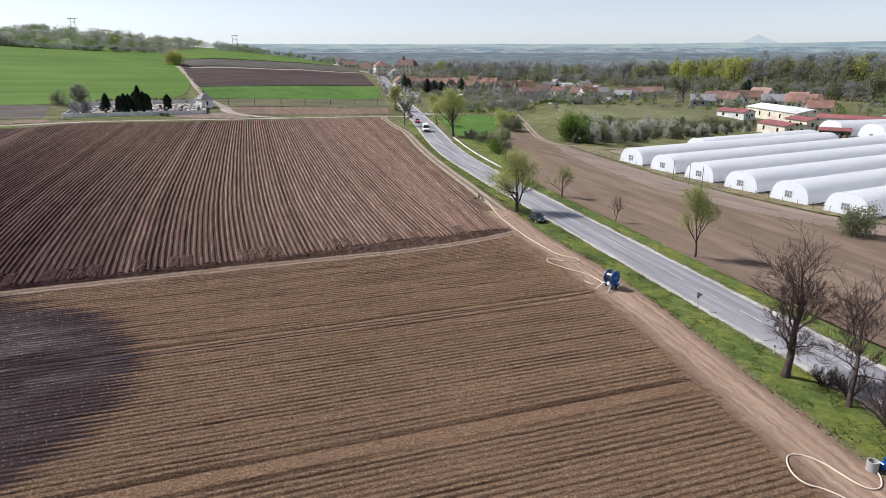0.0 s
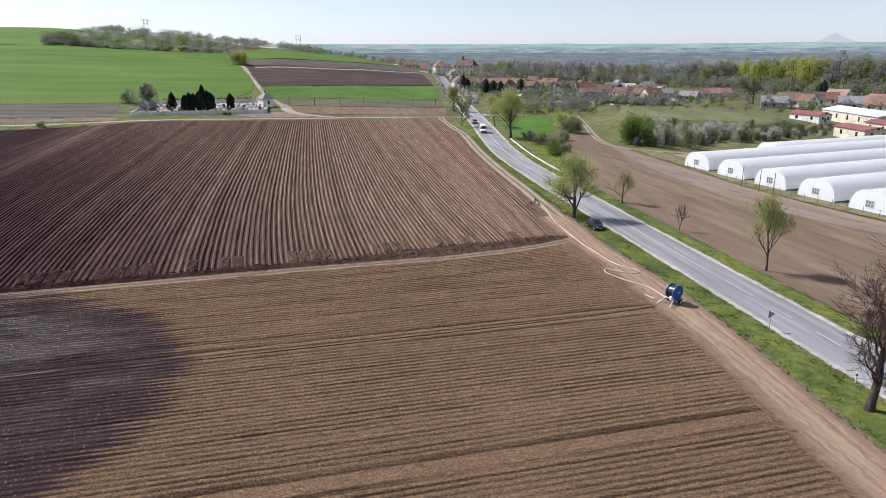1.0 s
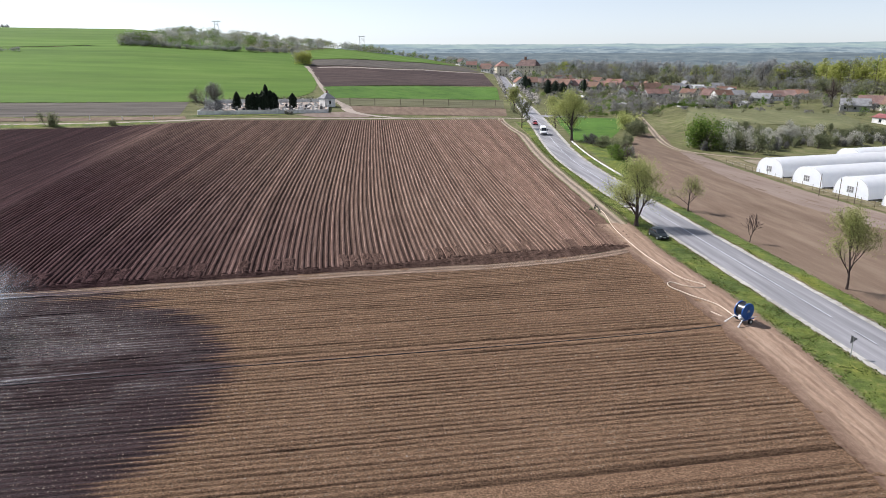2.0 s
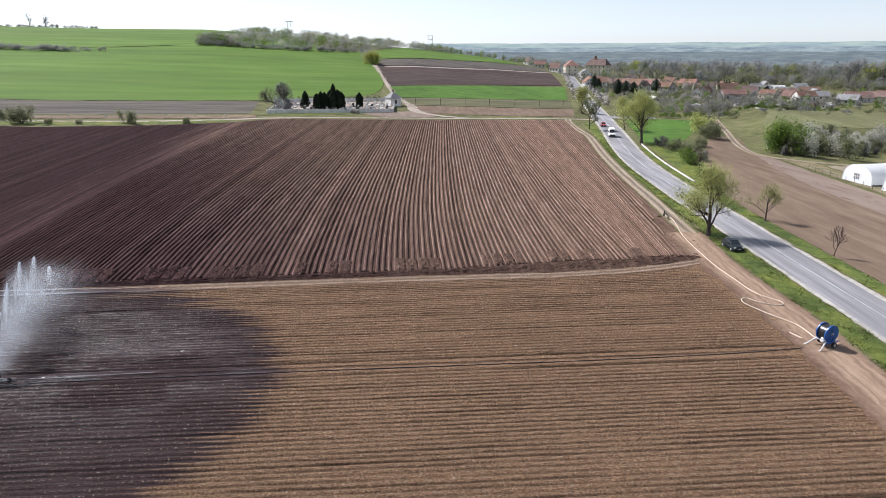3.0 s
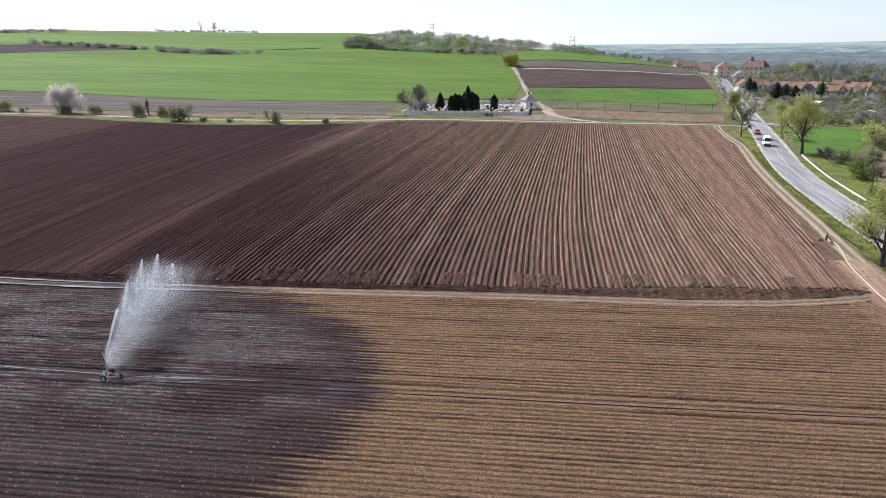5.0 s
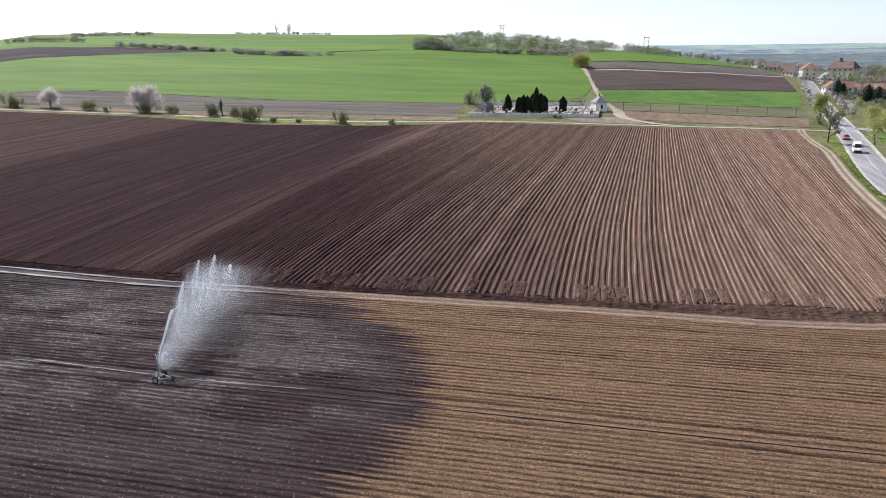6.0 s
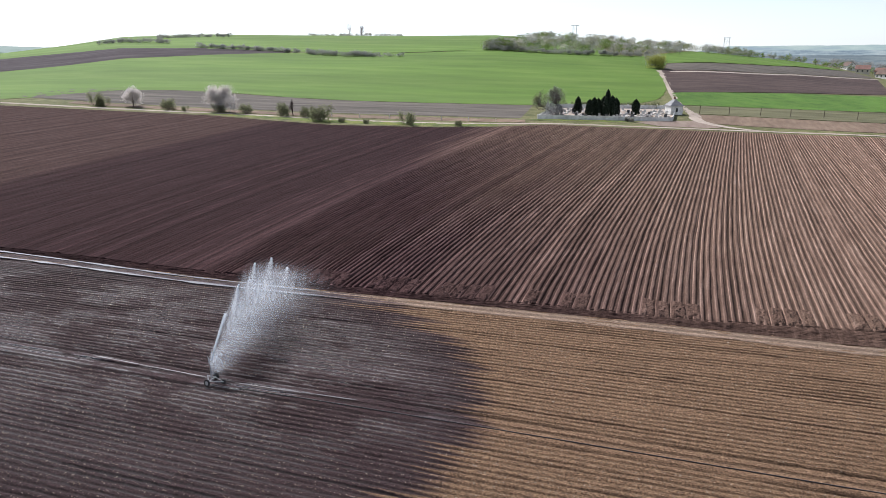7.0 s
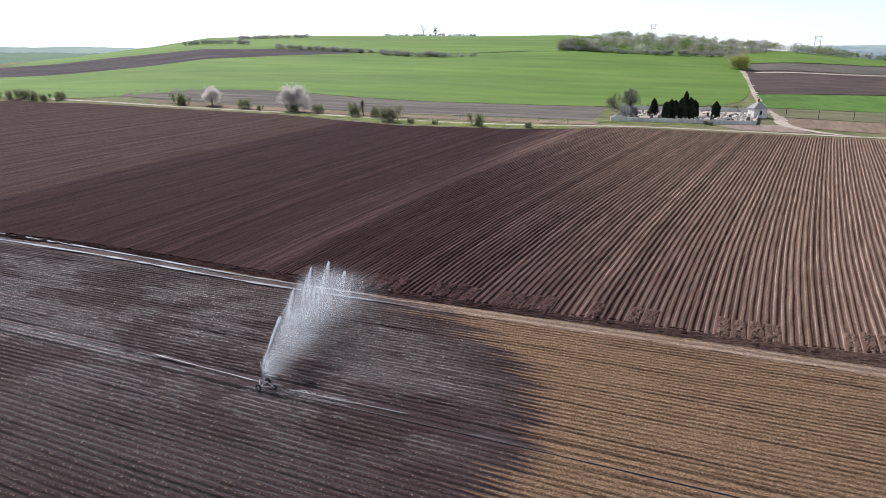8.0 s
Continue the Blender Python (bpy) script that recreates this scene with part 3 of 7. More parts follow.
# front field: rows fan slightly; c is where a row crosses x = 0
ROW_C = 0.62
LANES = ((41.9, 44.1), (20.8, 22.6), (-1.4, 0.5))


def bed_slope(c):
    return 0.4108 + 0.0026 * c


def build_front_field():
    mid = np.array(MID)
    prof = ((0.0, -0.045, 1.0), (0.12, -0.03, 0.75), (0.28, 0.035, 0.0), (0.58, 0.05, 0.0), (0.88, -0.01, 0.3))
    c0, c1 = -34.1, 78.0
    # wet: how far furrow bottoms and lane edges are darkened in colour
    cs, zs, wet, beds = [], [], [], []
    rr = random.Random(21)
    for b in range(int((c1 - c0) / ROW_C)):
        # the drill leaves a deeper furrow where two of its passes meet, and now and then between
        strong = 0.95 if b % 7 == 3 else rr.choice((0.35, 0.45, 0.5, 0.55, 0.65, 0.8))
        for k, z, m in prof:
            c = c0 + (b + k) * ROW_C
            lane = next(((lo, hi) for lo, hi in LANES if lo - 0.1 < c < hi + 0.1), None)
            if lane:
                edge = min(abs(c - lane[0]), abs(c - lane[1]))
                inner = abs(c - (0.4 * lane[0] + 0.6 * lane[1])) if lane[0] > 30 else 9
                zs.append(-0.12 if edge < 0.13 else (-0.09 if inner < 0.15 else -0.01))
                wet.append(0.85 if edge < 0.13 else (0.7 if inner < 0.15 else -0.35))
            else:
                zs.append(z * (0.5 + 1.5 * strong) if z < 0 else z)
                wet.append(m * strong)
            cs.append(c)
            beds.append(b + k)
    nx = 170
    right = np.array(((18, 90), (21, 82), (24.5, 73), (28.6, 62), (31.2, 53.7), (33.2, 47.3), (35, 38.3), (37.2, 27.9), (40, 14), (44, -10), (53, -50)))
    verts, faces, furrow_dark, rows = [], [], [], []
    xm = np.linspace(-330, 24, 400)
    xs = np.linspace(15, 55, 120)
    for c, z, m, bed in zip(cs, zs, wet, beds):
        sl = bed_slope(c)
        # rows end at the wheel-worn strip on the right
        edge = np.interp(c + sl * xs, right[::-1, 1], right[::-1, 0])
        xr = xs[np.argmax(xs > edge)] + 0.8 * noise.noise((c * 1.1, 0, 0))
        # and at the middle track
        gap = np.interp(xm, mid[:, 0], mid[:, 1]) - 1.0 - (c + sl * xm)
        ok = np.where(gap > 0)[0]
        xl = -160.0
        if gap[-1] < 0 and len(ok):
            xr = min(xr, xm[ok[-1]])
        if len(ok) and gap[0] < 0:
            xl = max(xl, xm[ok[0]])
        for k in range(nx):
            x = xr + (xl - xr) * (k / (nx - 1)) ** 1.35
            y = c + sl * x + 0.10 * noise.noise((x * 0.06, c * 0.25, 0)) + 0.05 * noise.noise((x * 0.45, c * 0.4, 2))
            f = smooth(0, 4, xr - x)
            live = 0.8 + 0.6 * noise.noise((x * 0.11, c * 0.9, 5)) + 0.35 * noise.noise((x * 0.7, c * 1.9, 8))
            verts.append((x, y, height(x, y) + z * f * live + 0.05 * noise.noise((x * 1.7, y * 1.7, 0)) * f))
            furrow_dark.append(m * f * live if m > 0 else m * f)
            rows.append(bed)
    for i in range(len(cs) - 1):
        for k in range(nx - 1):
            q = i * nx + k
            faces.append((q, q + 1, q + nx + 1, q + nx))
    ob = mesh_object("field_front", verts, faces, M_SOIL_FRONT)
    for name, values in (("furrow_dark", furrow_dark), ("row", rows)):
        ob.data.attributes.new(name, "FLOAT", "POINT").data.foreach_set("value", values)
    if ob.data.polygons[0].normal.z < 0:
        ob.data.flip_normals()
    tagged(ob, "pale brown tilled field in fine rows with a dark wet patch", "field", kind="structure")


build_front_field()

ribbon("track_middle", offset_line(MID, -0.8), offset_line(MID, 1.0), 300, 11, 0.13, M_TRACK_MID, 0.35, 0.0, 0.04, "pale dirt track worn between two fields", "track")

# strip of bare driven soil beside the verge
STRIP_L = ((16.2, 95), (18.0, 89), (20.3, 82), (23.6, 73), (27, 62), (29.2, 53.7), (31, 47.3), (32.6, 38.3), (34.8, 27.9), (37.6, 14), (43, -10), (52, -50), (70, -120))
STRIP_R = ((21.5, 99), (23, 92.8), (24.6, 86), (26.9, 78.3), (30.5, 69.6), (34.3, 56.8), (36.6, 45), (38.2, 36.8), (39.6, 31.1), (40.9, 25.3), (43.5, 12), (48, -10), (58, -50), (76, -120))
ribbon("track_verge", STRIP_L, [(x + 0.9, y) for x, y in STRIP_R], 500, 17, 0.12, M_TRACK, 0.5, 0.02, 0.10, "dry bare soil strip with wheel marks along the field", "track")
# narrower farm track that goes on towards the village
TRACK_FAR = ((20.0, 97), (17.6, 106), (14.5, 118.4), (9, 138), (2.2, 166), (-2.6, 190), (-6.4, 209), (-11.2, 222.8), (-17.5, 245), (-20, 259))
ribbon("track_roadside", offset_line(TRACK_FAR, -1.5), offset_line(TRACK_FAR, 1.5), 200, 9, 0.2, M_RUTS, 0.3, 0.0, 0.05, "pale rutted dirt track beside the road", "track")

ribbon("field_margin", ((18.6, 82), (16.4, 94), (14.2, 107), (11.6, 118), (6.4, 136.5), (-0.3, 163), (-5.2, 186.5), (-9.2, 207), (-13.6, 221), (-19.8, 246)), ((22.5, 86), (20.0, 96), (17.0, 106), (13.8, 118), (8.4, 137.5), (1.6, 165.6), (-3.2, 189.6), (-7.0, 208.6), (-11.8, 222.4), (-18.0, 246)), 200, 7, 0.06, M_HEAP, 0.35, 0.0, 0.12, "bare trampled soil between the ridges and the track", "field")

# the road, its shoulders and paint
ROAD = ((92, -120), (70, -35), (58.5, 4), (52.5, 24), (47.3, 41.5), (43.4, 53.5), (39, 67.5), (34.4, 82), (30, 96), (25.3, 111), (20.6, 125.5), (14.5, 146.5), (10, 164), (5.2, 190), (0.2, 223), (-6.8, 266), (-14.5, 312), (-26, 380), (-36, 440), (-66, 625), (-92, 780))
ROAD_LINE = resample(ROAD, 500)
ribbon("road", offset_line(ROAD_LINE, -3.2), offset_line(ROAD_LINE, 3.2), 500, 7, 0.12, M_ASPHALT, 0.05, 0.05, 0.0, "worn grey asphalt country road with tyre-polished lanes", "road")
for name, a, b in (("road_shoulder_west", -4.15, -3.15), ("road_shoulder_east", 3.15, 4.2)):
    ribbon(name, offset_line(ROAD_LINE, a), offset_line(ROAD_LINE, b), 500, 3, 0.10, M_SHOULDER, 0.06, 0.02, 0.02, "pale gravel road shoulder", "road")


def build_markings():
    d = np.concatenate([[0], np.cumsum(np.hypot(*np.diff(ROAD_LINE, axis=0).T))])

    def at(u):
        return np.array((np.interp(u, d, ROAD_LINE[:, 0]), np.interp(u, d, ROAD_LINE[:, 1])))
    near = d[np.argmin(np.abs(ROAD_LINE[:, 1] - 62))]
    u = d[np.argmin(np.abs(ROAD_LINE[:, 1] + 30))]
    while u < d[np.argmin(np.abs(ROAD_LINE[:, 1] - 420))]:
        long = 3.2 if u < near else 11.8
        pts = np.array([at(u + long * k / 4) for k in range(5)])
        a, b = offset_line(pts, -0.09), offset_line(pts, 0.09)
        verts, faces = [], []
        for p, q in zip(a, b):
            verts += [(p[0], p[1], height(*p) + 0.19), (q[0], q[1], height(*q) + 0.19)]
        faces = [(2 * k, 2 * k + 1, 2 * k + 3, 2 * k + 2) for k in range(4)]
        ob = mesh_object("lane_marking", verts, faces, M_PAINT)
        tagged(ob, "worn white painted centre line on asphalt", "road marking", "centre line of the road", "structure")
        u += long + (3.4 if u < near else 0.2)


build_markings()

# grass verges
def road_side(y0, y1, d):
    pts = offset_line(ROAD_LINE, d)
    return pts[(ROAD_LINE[:, 1] >= y0) & (ROAD_LINE[:, 1] <= y1)]


VERGE_IN = STRIP_R[::-1] + ((20.8, 104), (17.4, 113), (13, 130), (4.5, 164), (-0.8, 190), (-4.4, 209), (-8.6, 225), (-13.5, 248))
ribbon("verge_west", VERGE_IN, road_side(-118, 252, -3.9), 420, 11, 0.16, M_GRASS, 0.28, 0.05, 0.08, "fresh green grass verge beside the road", "grass verge")
ribbon("verge_east", road_side(-118, 190, 3.9), road_side(-118, 190, 7.0), 420, 7, 0.22, M_GRASS, 0.4, 0.05, 0.08, "green grass verge along the brown field", "grass verge")

# fields beyond
ribbon("field_brown_east", ((32, 240), (27.5, 205), (27.5, 180), (25, 150), (28.5, 122), (34, 105), (42, 79), (51, 56), (63, 16), (80, -42)), ((40, 237), (40, 197), (45, 180), (56, 140), (66, 122), (76, 104), (98, 72), (120, 30), (150, -30), (170, -80)), 160, 30, 0.03, M_BROWNSOIL, 0.6, 0, 0.08, "flat brown harrowed field east of the road", "field")
ribbon("field_tan_band", ((40, 200), (42, 172), (46.5, 148), (54, 124), (63, 109), (72, 100), (92, 80), (125, 44)), ((43, 196), (49, 175), (59, 143), (67, 125), (76, 109), (84, 99), (104, 84), (140, 58)), 120, 10, 0.09, M_TANSOIL, 0.5, 0, 0.05, "paler tan strip of bare soil before the tunnels", "field")
ribbon("bank_meadow", ((8.8, 204), (12.2, 186), (16.5, 167), (21, 148), (25.4, 132), (30, 117)), ((24, 204), (26.6, 190), (26.6, 170), (25.8, 150), (28, 130), (30.6, 118)), 90, 10, 0.08, M_GRASS, 0.5, 0, 0.15, "yellow-green grass bank beside the road", "grass")
ribbon("tunnel_yard", ((56, 186), (60, 164), (70, 142), (90, 100), (110, 60)), ((140, 222), (150, 205), (160, 180), (175, 140), (190, 95)), 60, 24, 0.06, M_YARD, 1.0, 0, 0.05, "dry trodden tan earth between the tunnels", "ground")
ribbon("dry_margin", ((46, 190), (52, 172), (60, 144), (68, 126), (77, 110), (85, 100), (105, 85), (141, 59)), ((54, 189), (58, 172), (66, 147), (75, 127), (84, 110), (92, 100), (114, 88), (150, 66)), 120, 8, 0.10, M_DRYGRASS, 0.5, 0, 0.06, "dry trampled grass margin in front of the tunnels", "grass")
ribbon("meadow", ((9.8, 205), (7.5, 225), (3.5, 252), (0.5, 282)), ((19, 196), (24, 232), (28, 262), (30, 296)), 40, 14, 0.05, M_MEADOW, 0.6, 0, 0.1, "bright green meadow by the junction", "meadow")
FARMTRACK = ((37, 310), (37.6, 258), (37.3, 222), (38.6, 203), (42, 194), (51, 190.5), (64, 190))
ribbon("farm_track", offset_line(FARMTRACK, -1.5), offset_line(FARMTRACK, 1.5), 90, 9, 0.14, M_RUTS, 0.3, 0, 0.05, "pale curved farm track between fields", "track")
ribbon("field_mound", ((50, 262), (56, 300), (62, 345)), ((112, 268), (128, 310), (135, 360)), 40, 20, 0.06, M_MOUND, 1.0, 0, 0.1, "grey-green stubble field on a low rise", "field")

FIELD_TRACK = ((-330, 42), (-262, 62), (-246, 76), (-218, 95), (-186, 118), (-170, 129), (-152, 139), (-129, 158), (-115, 176), (-105, 193), (-79, 213.5), (-54, 233), (-22, 259), (-9, 266))
ribbon("track_hillside", offset_line(FIELD_TRACK, -1.4), offset_line(FIELD_TRACK, 1.4), 260, 6, 0.10, M_TRACK_PALE, 0.3, 0, 0.05, "pale dirt track along the foot of the hill", "track")
ribbon("bank_grass", ((-188, 113), (-160, 124), (-143, 132), (-121, 155), (-112, 171)), ((-186, 117), (-170, 128), (-152, 138), (-129, 157), (-115, 175)), 80, 6, 0.08, M_GRASS, 0.8, 0.1, 0.15, "grassy bank with low weeds between track and field", "grass bank")
ribbon("chapel_path", ((-52, 233.5), (-66, 232.5), (-81, 243.5), (-88, 262), (-99, 277), (-124, 324), (-142, 360), (-166, 402)), ((-50, 236), (-64, 236), (-77, 246), (-85, 265), (-97, 279), (-122, 326), (-140, 362), (-163, 404)), 120, 6, 0.16, M_TRACK_PALE, 0.4, 0, 0.05, "pale forked path past the chapel", "path")
ribbon("chapel_forecourt", ((-92, 222), (-84, 236), (-79, 243)), ((-80, 217), (-70, 225), (-64, 231)), 20, 8, 0.11, M_TANSOIL, 0.5, 0, 0.05, "grey gravel forecourt before the chapel", "path")

ribbon("field_stubble_hill", ((-283, 108), (-263, 128), (-245, 149), (-200, 174), (-168, 206), (-141, 233)), ((-262, 84), (-243, 97), (-220, 111), (-170, 148), (-140, 176), (-121, 196)), 120, 16, 0.05, M_GREYSOIL, 0.8, 0, 0.1, "grey-brown stubble strip below the green hill", "field")
ribbon("field_dark_strip", ((-240, 96), (-220, 108), (-170, 143), (-140, 170), (-117, 193)), ((-236, 92), (-217, 102), (-166, 136), (-134, 163), (-112, 186)), 100, 6, 0.12, M_BROWNSOIL, 0.6, 0, 0.08, "narrow dark brown soil strip beside the track", "field")
ribbon("field_wheat", ((-420, 20), (-268, 50), (-254, 77), (-264, 110), (-262, 129), (-245, 150), (-200, 175), (-168, 207), (-140, 235), (-110, 278), (-128, 334), (-153, 382), (-166, 403), (-176, 440)), ((-500, 10), (-410, 72), (-401, 129), (-396, 177), (-378, 233), (-365, 277), (-340, 305), (-322, 322), (-300, 352), (-285, 385), (-262, 392), (-245, 402), (-222, 438), (-203, 474)), 220, 70, 0.10, M_WHEAT, 0.8, 0, 0.1, "bright green young wheat field on a hillside", "wheat field")
ribbon("field_wheat_upper", ((-523, 95), (-507, 162), (-440, 216), (-371, 281), (-323, 322), (-285, 386), (-245, 402), (-215, 440)), ((-700, 180), (-670, 230), (-616, 307), (-567, 391), (-507, 468), (-437, 536), (-378, 580), (-337, 606)), 160, 60, 0.16, M_WHEAT, 1.0, 0, 0.1, "green field up to the hilltop", "wheat field")
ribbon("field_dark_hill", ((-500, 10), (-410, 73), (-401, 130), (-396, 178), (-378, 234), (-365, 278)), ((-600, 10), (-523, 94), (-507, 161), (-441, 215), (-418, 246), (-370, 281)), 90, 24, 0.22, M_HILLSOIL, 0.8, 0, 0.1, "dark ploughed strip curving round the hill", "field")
ribbon("field_dark_valley", ((-164, 405), (-148, 432), (-125, 500), (-108, 590), (-93, 671)), ((-121, 323), (-108, 347), (-85, 402), (-70, 445), (-55, 489)), 80, 24, 0.20, M_DARKSOIL, 0.8, 0, 0.1, "dark brown ploughed field beyond the chapel", "field")
ribbon("field_grey_valley", ((-176, 440), (-160, 500), (-140, 620), (-128, 740)), ((-164, 408), (-148, 436), (-125, 504), (-95, 680)), 60, 12, 0.24, M_GREYSOIL, 0.8, 0, 0.1, "grey harrowed strip above the dark field", "field")
ribbon("white_field_track", ((-158, 402), (-136, 452), (-118, 528), (-93, 668)), ((-155, 401), (-132, 452), (-114, 528), (-89, 664)), 60, 4, 0.45, M_TRACK_PALE, 0.3, 0, 0, "pale track along the top of the dark field", "track")
ribbon("field_green_valley", ((-121, 322), (-100, 360), (-75, 420), (-51, 472)), ((-103, 285), (-82, 304), (-55, 334), (-34, 361)), 70, 20, 0.16, M_MEADOW, 0.6, 0, 0.1, "bright green field strip beyond the chapel", "field")
ribbon("field_grey_strip", ((-102, 284), (-82, 303), (-55, 333), (-32, 360)), ((-89, 263), (-70, 276), (-45, 292), (-25, 309)), 60, 12, 0.14, M_OLIVESTUBBLE, 0.5, 0, 0.1, "grey stubble strip with vineyard posts", "field")
ribbon("field_brown_strip", ((-87, 262), (-68, 275), (-44, 291), (-24, 308)), ((-72, 241), (-55, 247), (-36, 259), (-19, 271)), 60, 12, 0.12, M_BROWNSOIL, 0.5, 0, 0.1, "brown harrowed strip by the track", "field")
ribbon("orchard_slope", ((-178, 444), (-163, 502), (-143, 622), (-131, 742)), ((-204, 478), (-214, 560), (-226, 650), (-216, 760)), 60, 16, 0.20, M_WHEAT, 1.2, 0, 0.3, "green meadow slope with scattered shrubs", "meadow")


# ---- plants ----
M_BARK = surface("grey_brown_bark", [(0.038, 0.028, 0.025), (0.075, 0.056, 0.05), (0.11, 0.088, 0.078)], 4, 0.5, 0.95, 0.8, 14, 0.03, stretch=(1, 1, 0.25))
M_TWIG = surface("dry_twigs", [(0.05, 0.034, 0.031), (0.088, 0.064, 0.058)], 3, 0.5, 0.9, 0.2, 10, 0.01)
M_LEAF_WILLOW = leaves("young_yellow_green_leaves", [(0.24, 0.265, 0.085), (0.34, 0.365, 0.125), (0.45, 0.465, 0.20)], 0.55)
M_LEAF_GREEN = leaves("fresh_green_leaves", [(0.053, 0.098, 0.018), (0.105, 0.173, 0.030), (0.165, 0.225, 0.045)])
M_LEAF_OLIVE = leaves("dull_olive_leaves", [(0.125, 0.14, 0.075), (0.17, 0.185, 0.10), (0.225, 0.235, 0.135)], 0.55)
M_LEAF_DARK = leaves("dark_evergreen_needles", [(0.006, 0.012, 0.006), (0.012, 0.022, 0.011), (0.02, 0.032, 0.016)], 0.05)
M_BLOSSOM = leaves("white_blossom", [(0.405, 0.378, 0.351), (0.608, 0.567, 0.540), (0.810, 0.756, 0.716)], 0.5)
M_CREAMBUSH = leaves("cream_blossom", [(0.30, 0.295, 0.24), (0.40, 0.395, 0.33), (0.52, 0.51, 0.44)], 0.5)
# distance haze put into these twig colours: paled and greyed for far woods
M_LEAF_GREY = leaves("hazed_bare_grey_twigs", [(0.195, 0.202, 0.206), (0.218, 0.225, 0.226), (0.245, 0.25, 0.248)], 0.6)
M_LEAF_DUSK = leaves("hazed_brown_grey_twigs", [(0.160, 0.156, 0.150), (0.192, 0.186, 0.178), (0.232, 0.224, 0.212)], 0.55)
M_LEAF_SILVER = leaves("hazed_pale_budding_twigs", [(0.21, 0.22, 0.20), (0.255, 0.265, 0.24), (0.31, 0.315, 0.29)], 0.62)
M_LEAF_BROWN = leaves("hazed_budding_brown_twigs", [(0.205, 0.200, 0.175), (0.232, 0.225, 0.196), (0.265, 0.255, 0.224)], 0.6)
M_LEAF_LIME = leaves("lime_spring_leaves", [(0.24, 0.27, 0.06), (0.34, 0.37, 0.09), (0.43, 0.44, 0.14)])


M_TWIGLET = leaves("brown_purple_twigs", [(0.11, 0.085, 0.075), (0.155, 0.12, 0.108), (0.20, 0.16, 0.145)], 0.2)


class Heap:
    """Collects vertices and faces of one mesh."""

    def __init__(self):
        self.v, self.f, self.n = [], [], 0
        self.fine = self

    def add(self, verts, faces):
        self.v.append(np.asarray(verts, float))
        self.f.extend([tuple(int(i) + self.n for i in f) for f in faces])
        self.n += len(verts)

    def tube(self, pts, radii, sides):
        pts = np.asarray(pts, float)
        t = np.gradient(pts, axis=0)
        t /= np.linalg.norm(t, axis=1)[:, None] + 1e-9
        ref = np.array((0.31, 0.95, 0.05)) if abs(t[0][2]) > 0.5 else np.array((0.05, 0.1, 1.0))
        u = np.cross(t, ref)
        u /= np.linalg.norm(u, axis=1)[:, None] + 1e-9
        w = np.cross(t, u)
        a = np.linspace(0, 2 * np.pi, sides, endpoint=False)
        ring = pts[:, None] + np.asarray(radii)[:, None, None] * (np.cos(a)[None, :, None] * u[:, None] + np.sin(a)[None, :, None] * w[:, None])
        faces = []
        for i in range(len(pts) - 1):
            for k in range(sides):
                k2 = (k + 1) % sides
                faces.append((i * sides + k, i * sides + k2, (i + 1) * sides + k2, (i + 1) * sides + k))
        self.add(ring.reshape(-1, 3), faces)

    def flakes(self, centres, sizes, rng, face=None):
        """Small four-sided leaves, each turned its own way."""
        c = np.asarray(centres, float)
        n = len(c)
        if not n:
            return
        a = rng.normal(size=(n, 3))
        if face is not None:
            a = np.cross(face + a * 0.25, rng.normal(size=(n, 3)))
        a /= np.linalg.norm(a, axis=1)[:, None] + 1e-9
        b = np.cross(a, rng.normal(size=(n, 3)) if face is None else face + rng.normal(size=(n, 3)) * 0.3)
        b /= np.linalg.norm(b, axis=1)[:, None] + 1e-9
        s = np.asarray(sizes, float)[:, None]
        quad = np.stack([c - a * s, c - b * s * 0.6, c + a * s, c + b * s * 0.6], 1).reshape(-1, 3)
        base = self.n
        self.v.append(quad)
        self.f.extend([(base + 4 * i, base + 4 * i + 1, base + 4 * i + 2, base + 4 * i + 3) for i in range(n)])
        self.n += 4 * n

    def object(self, name, mat, parent=None, smooth_shade=False):
        return mesh_object(name, np.concatenate(self.v).tolist() if self.v else [], self.f, mat, parent, smooth_shade)


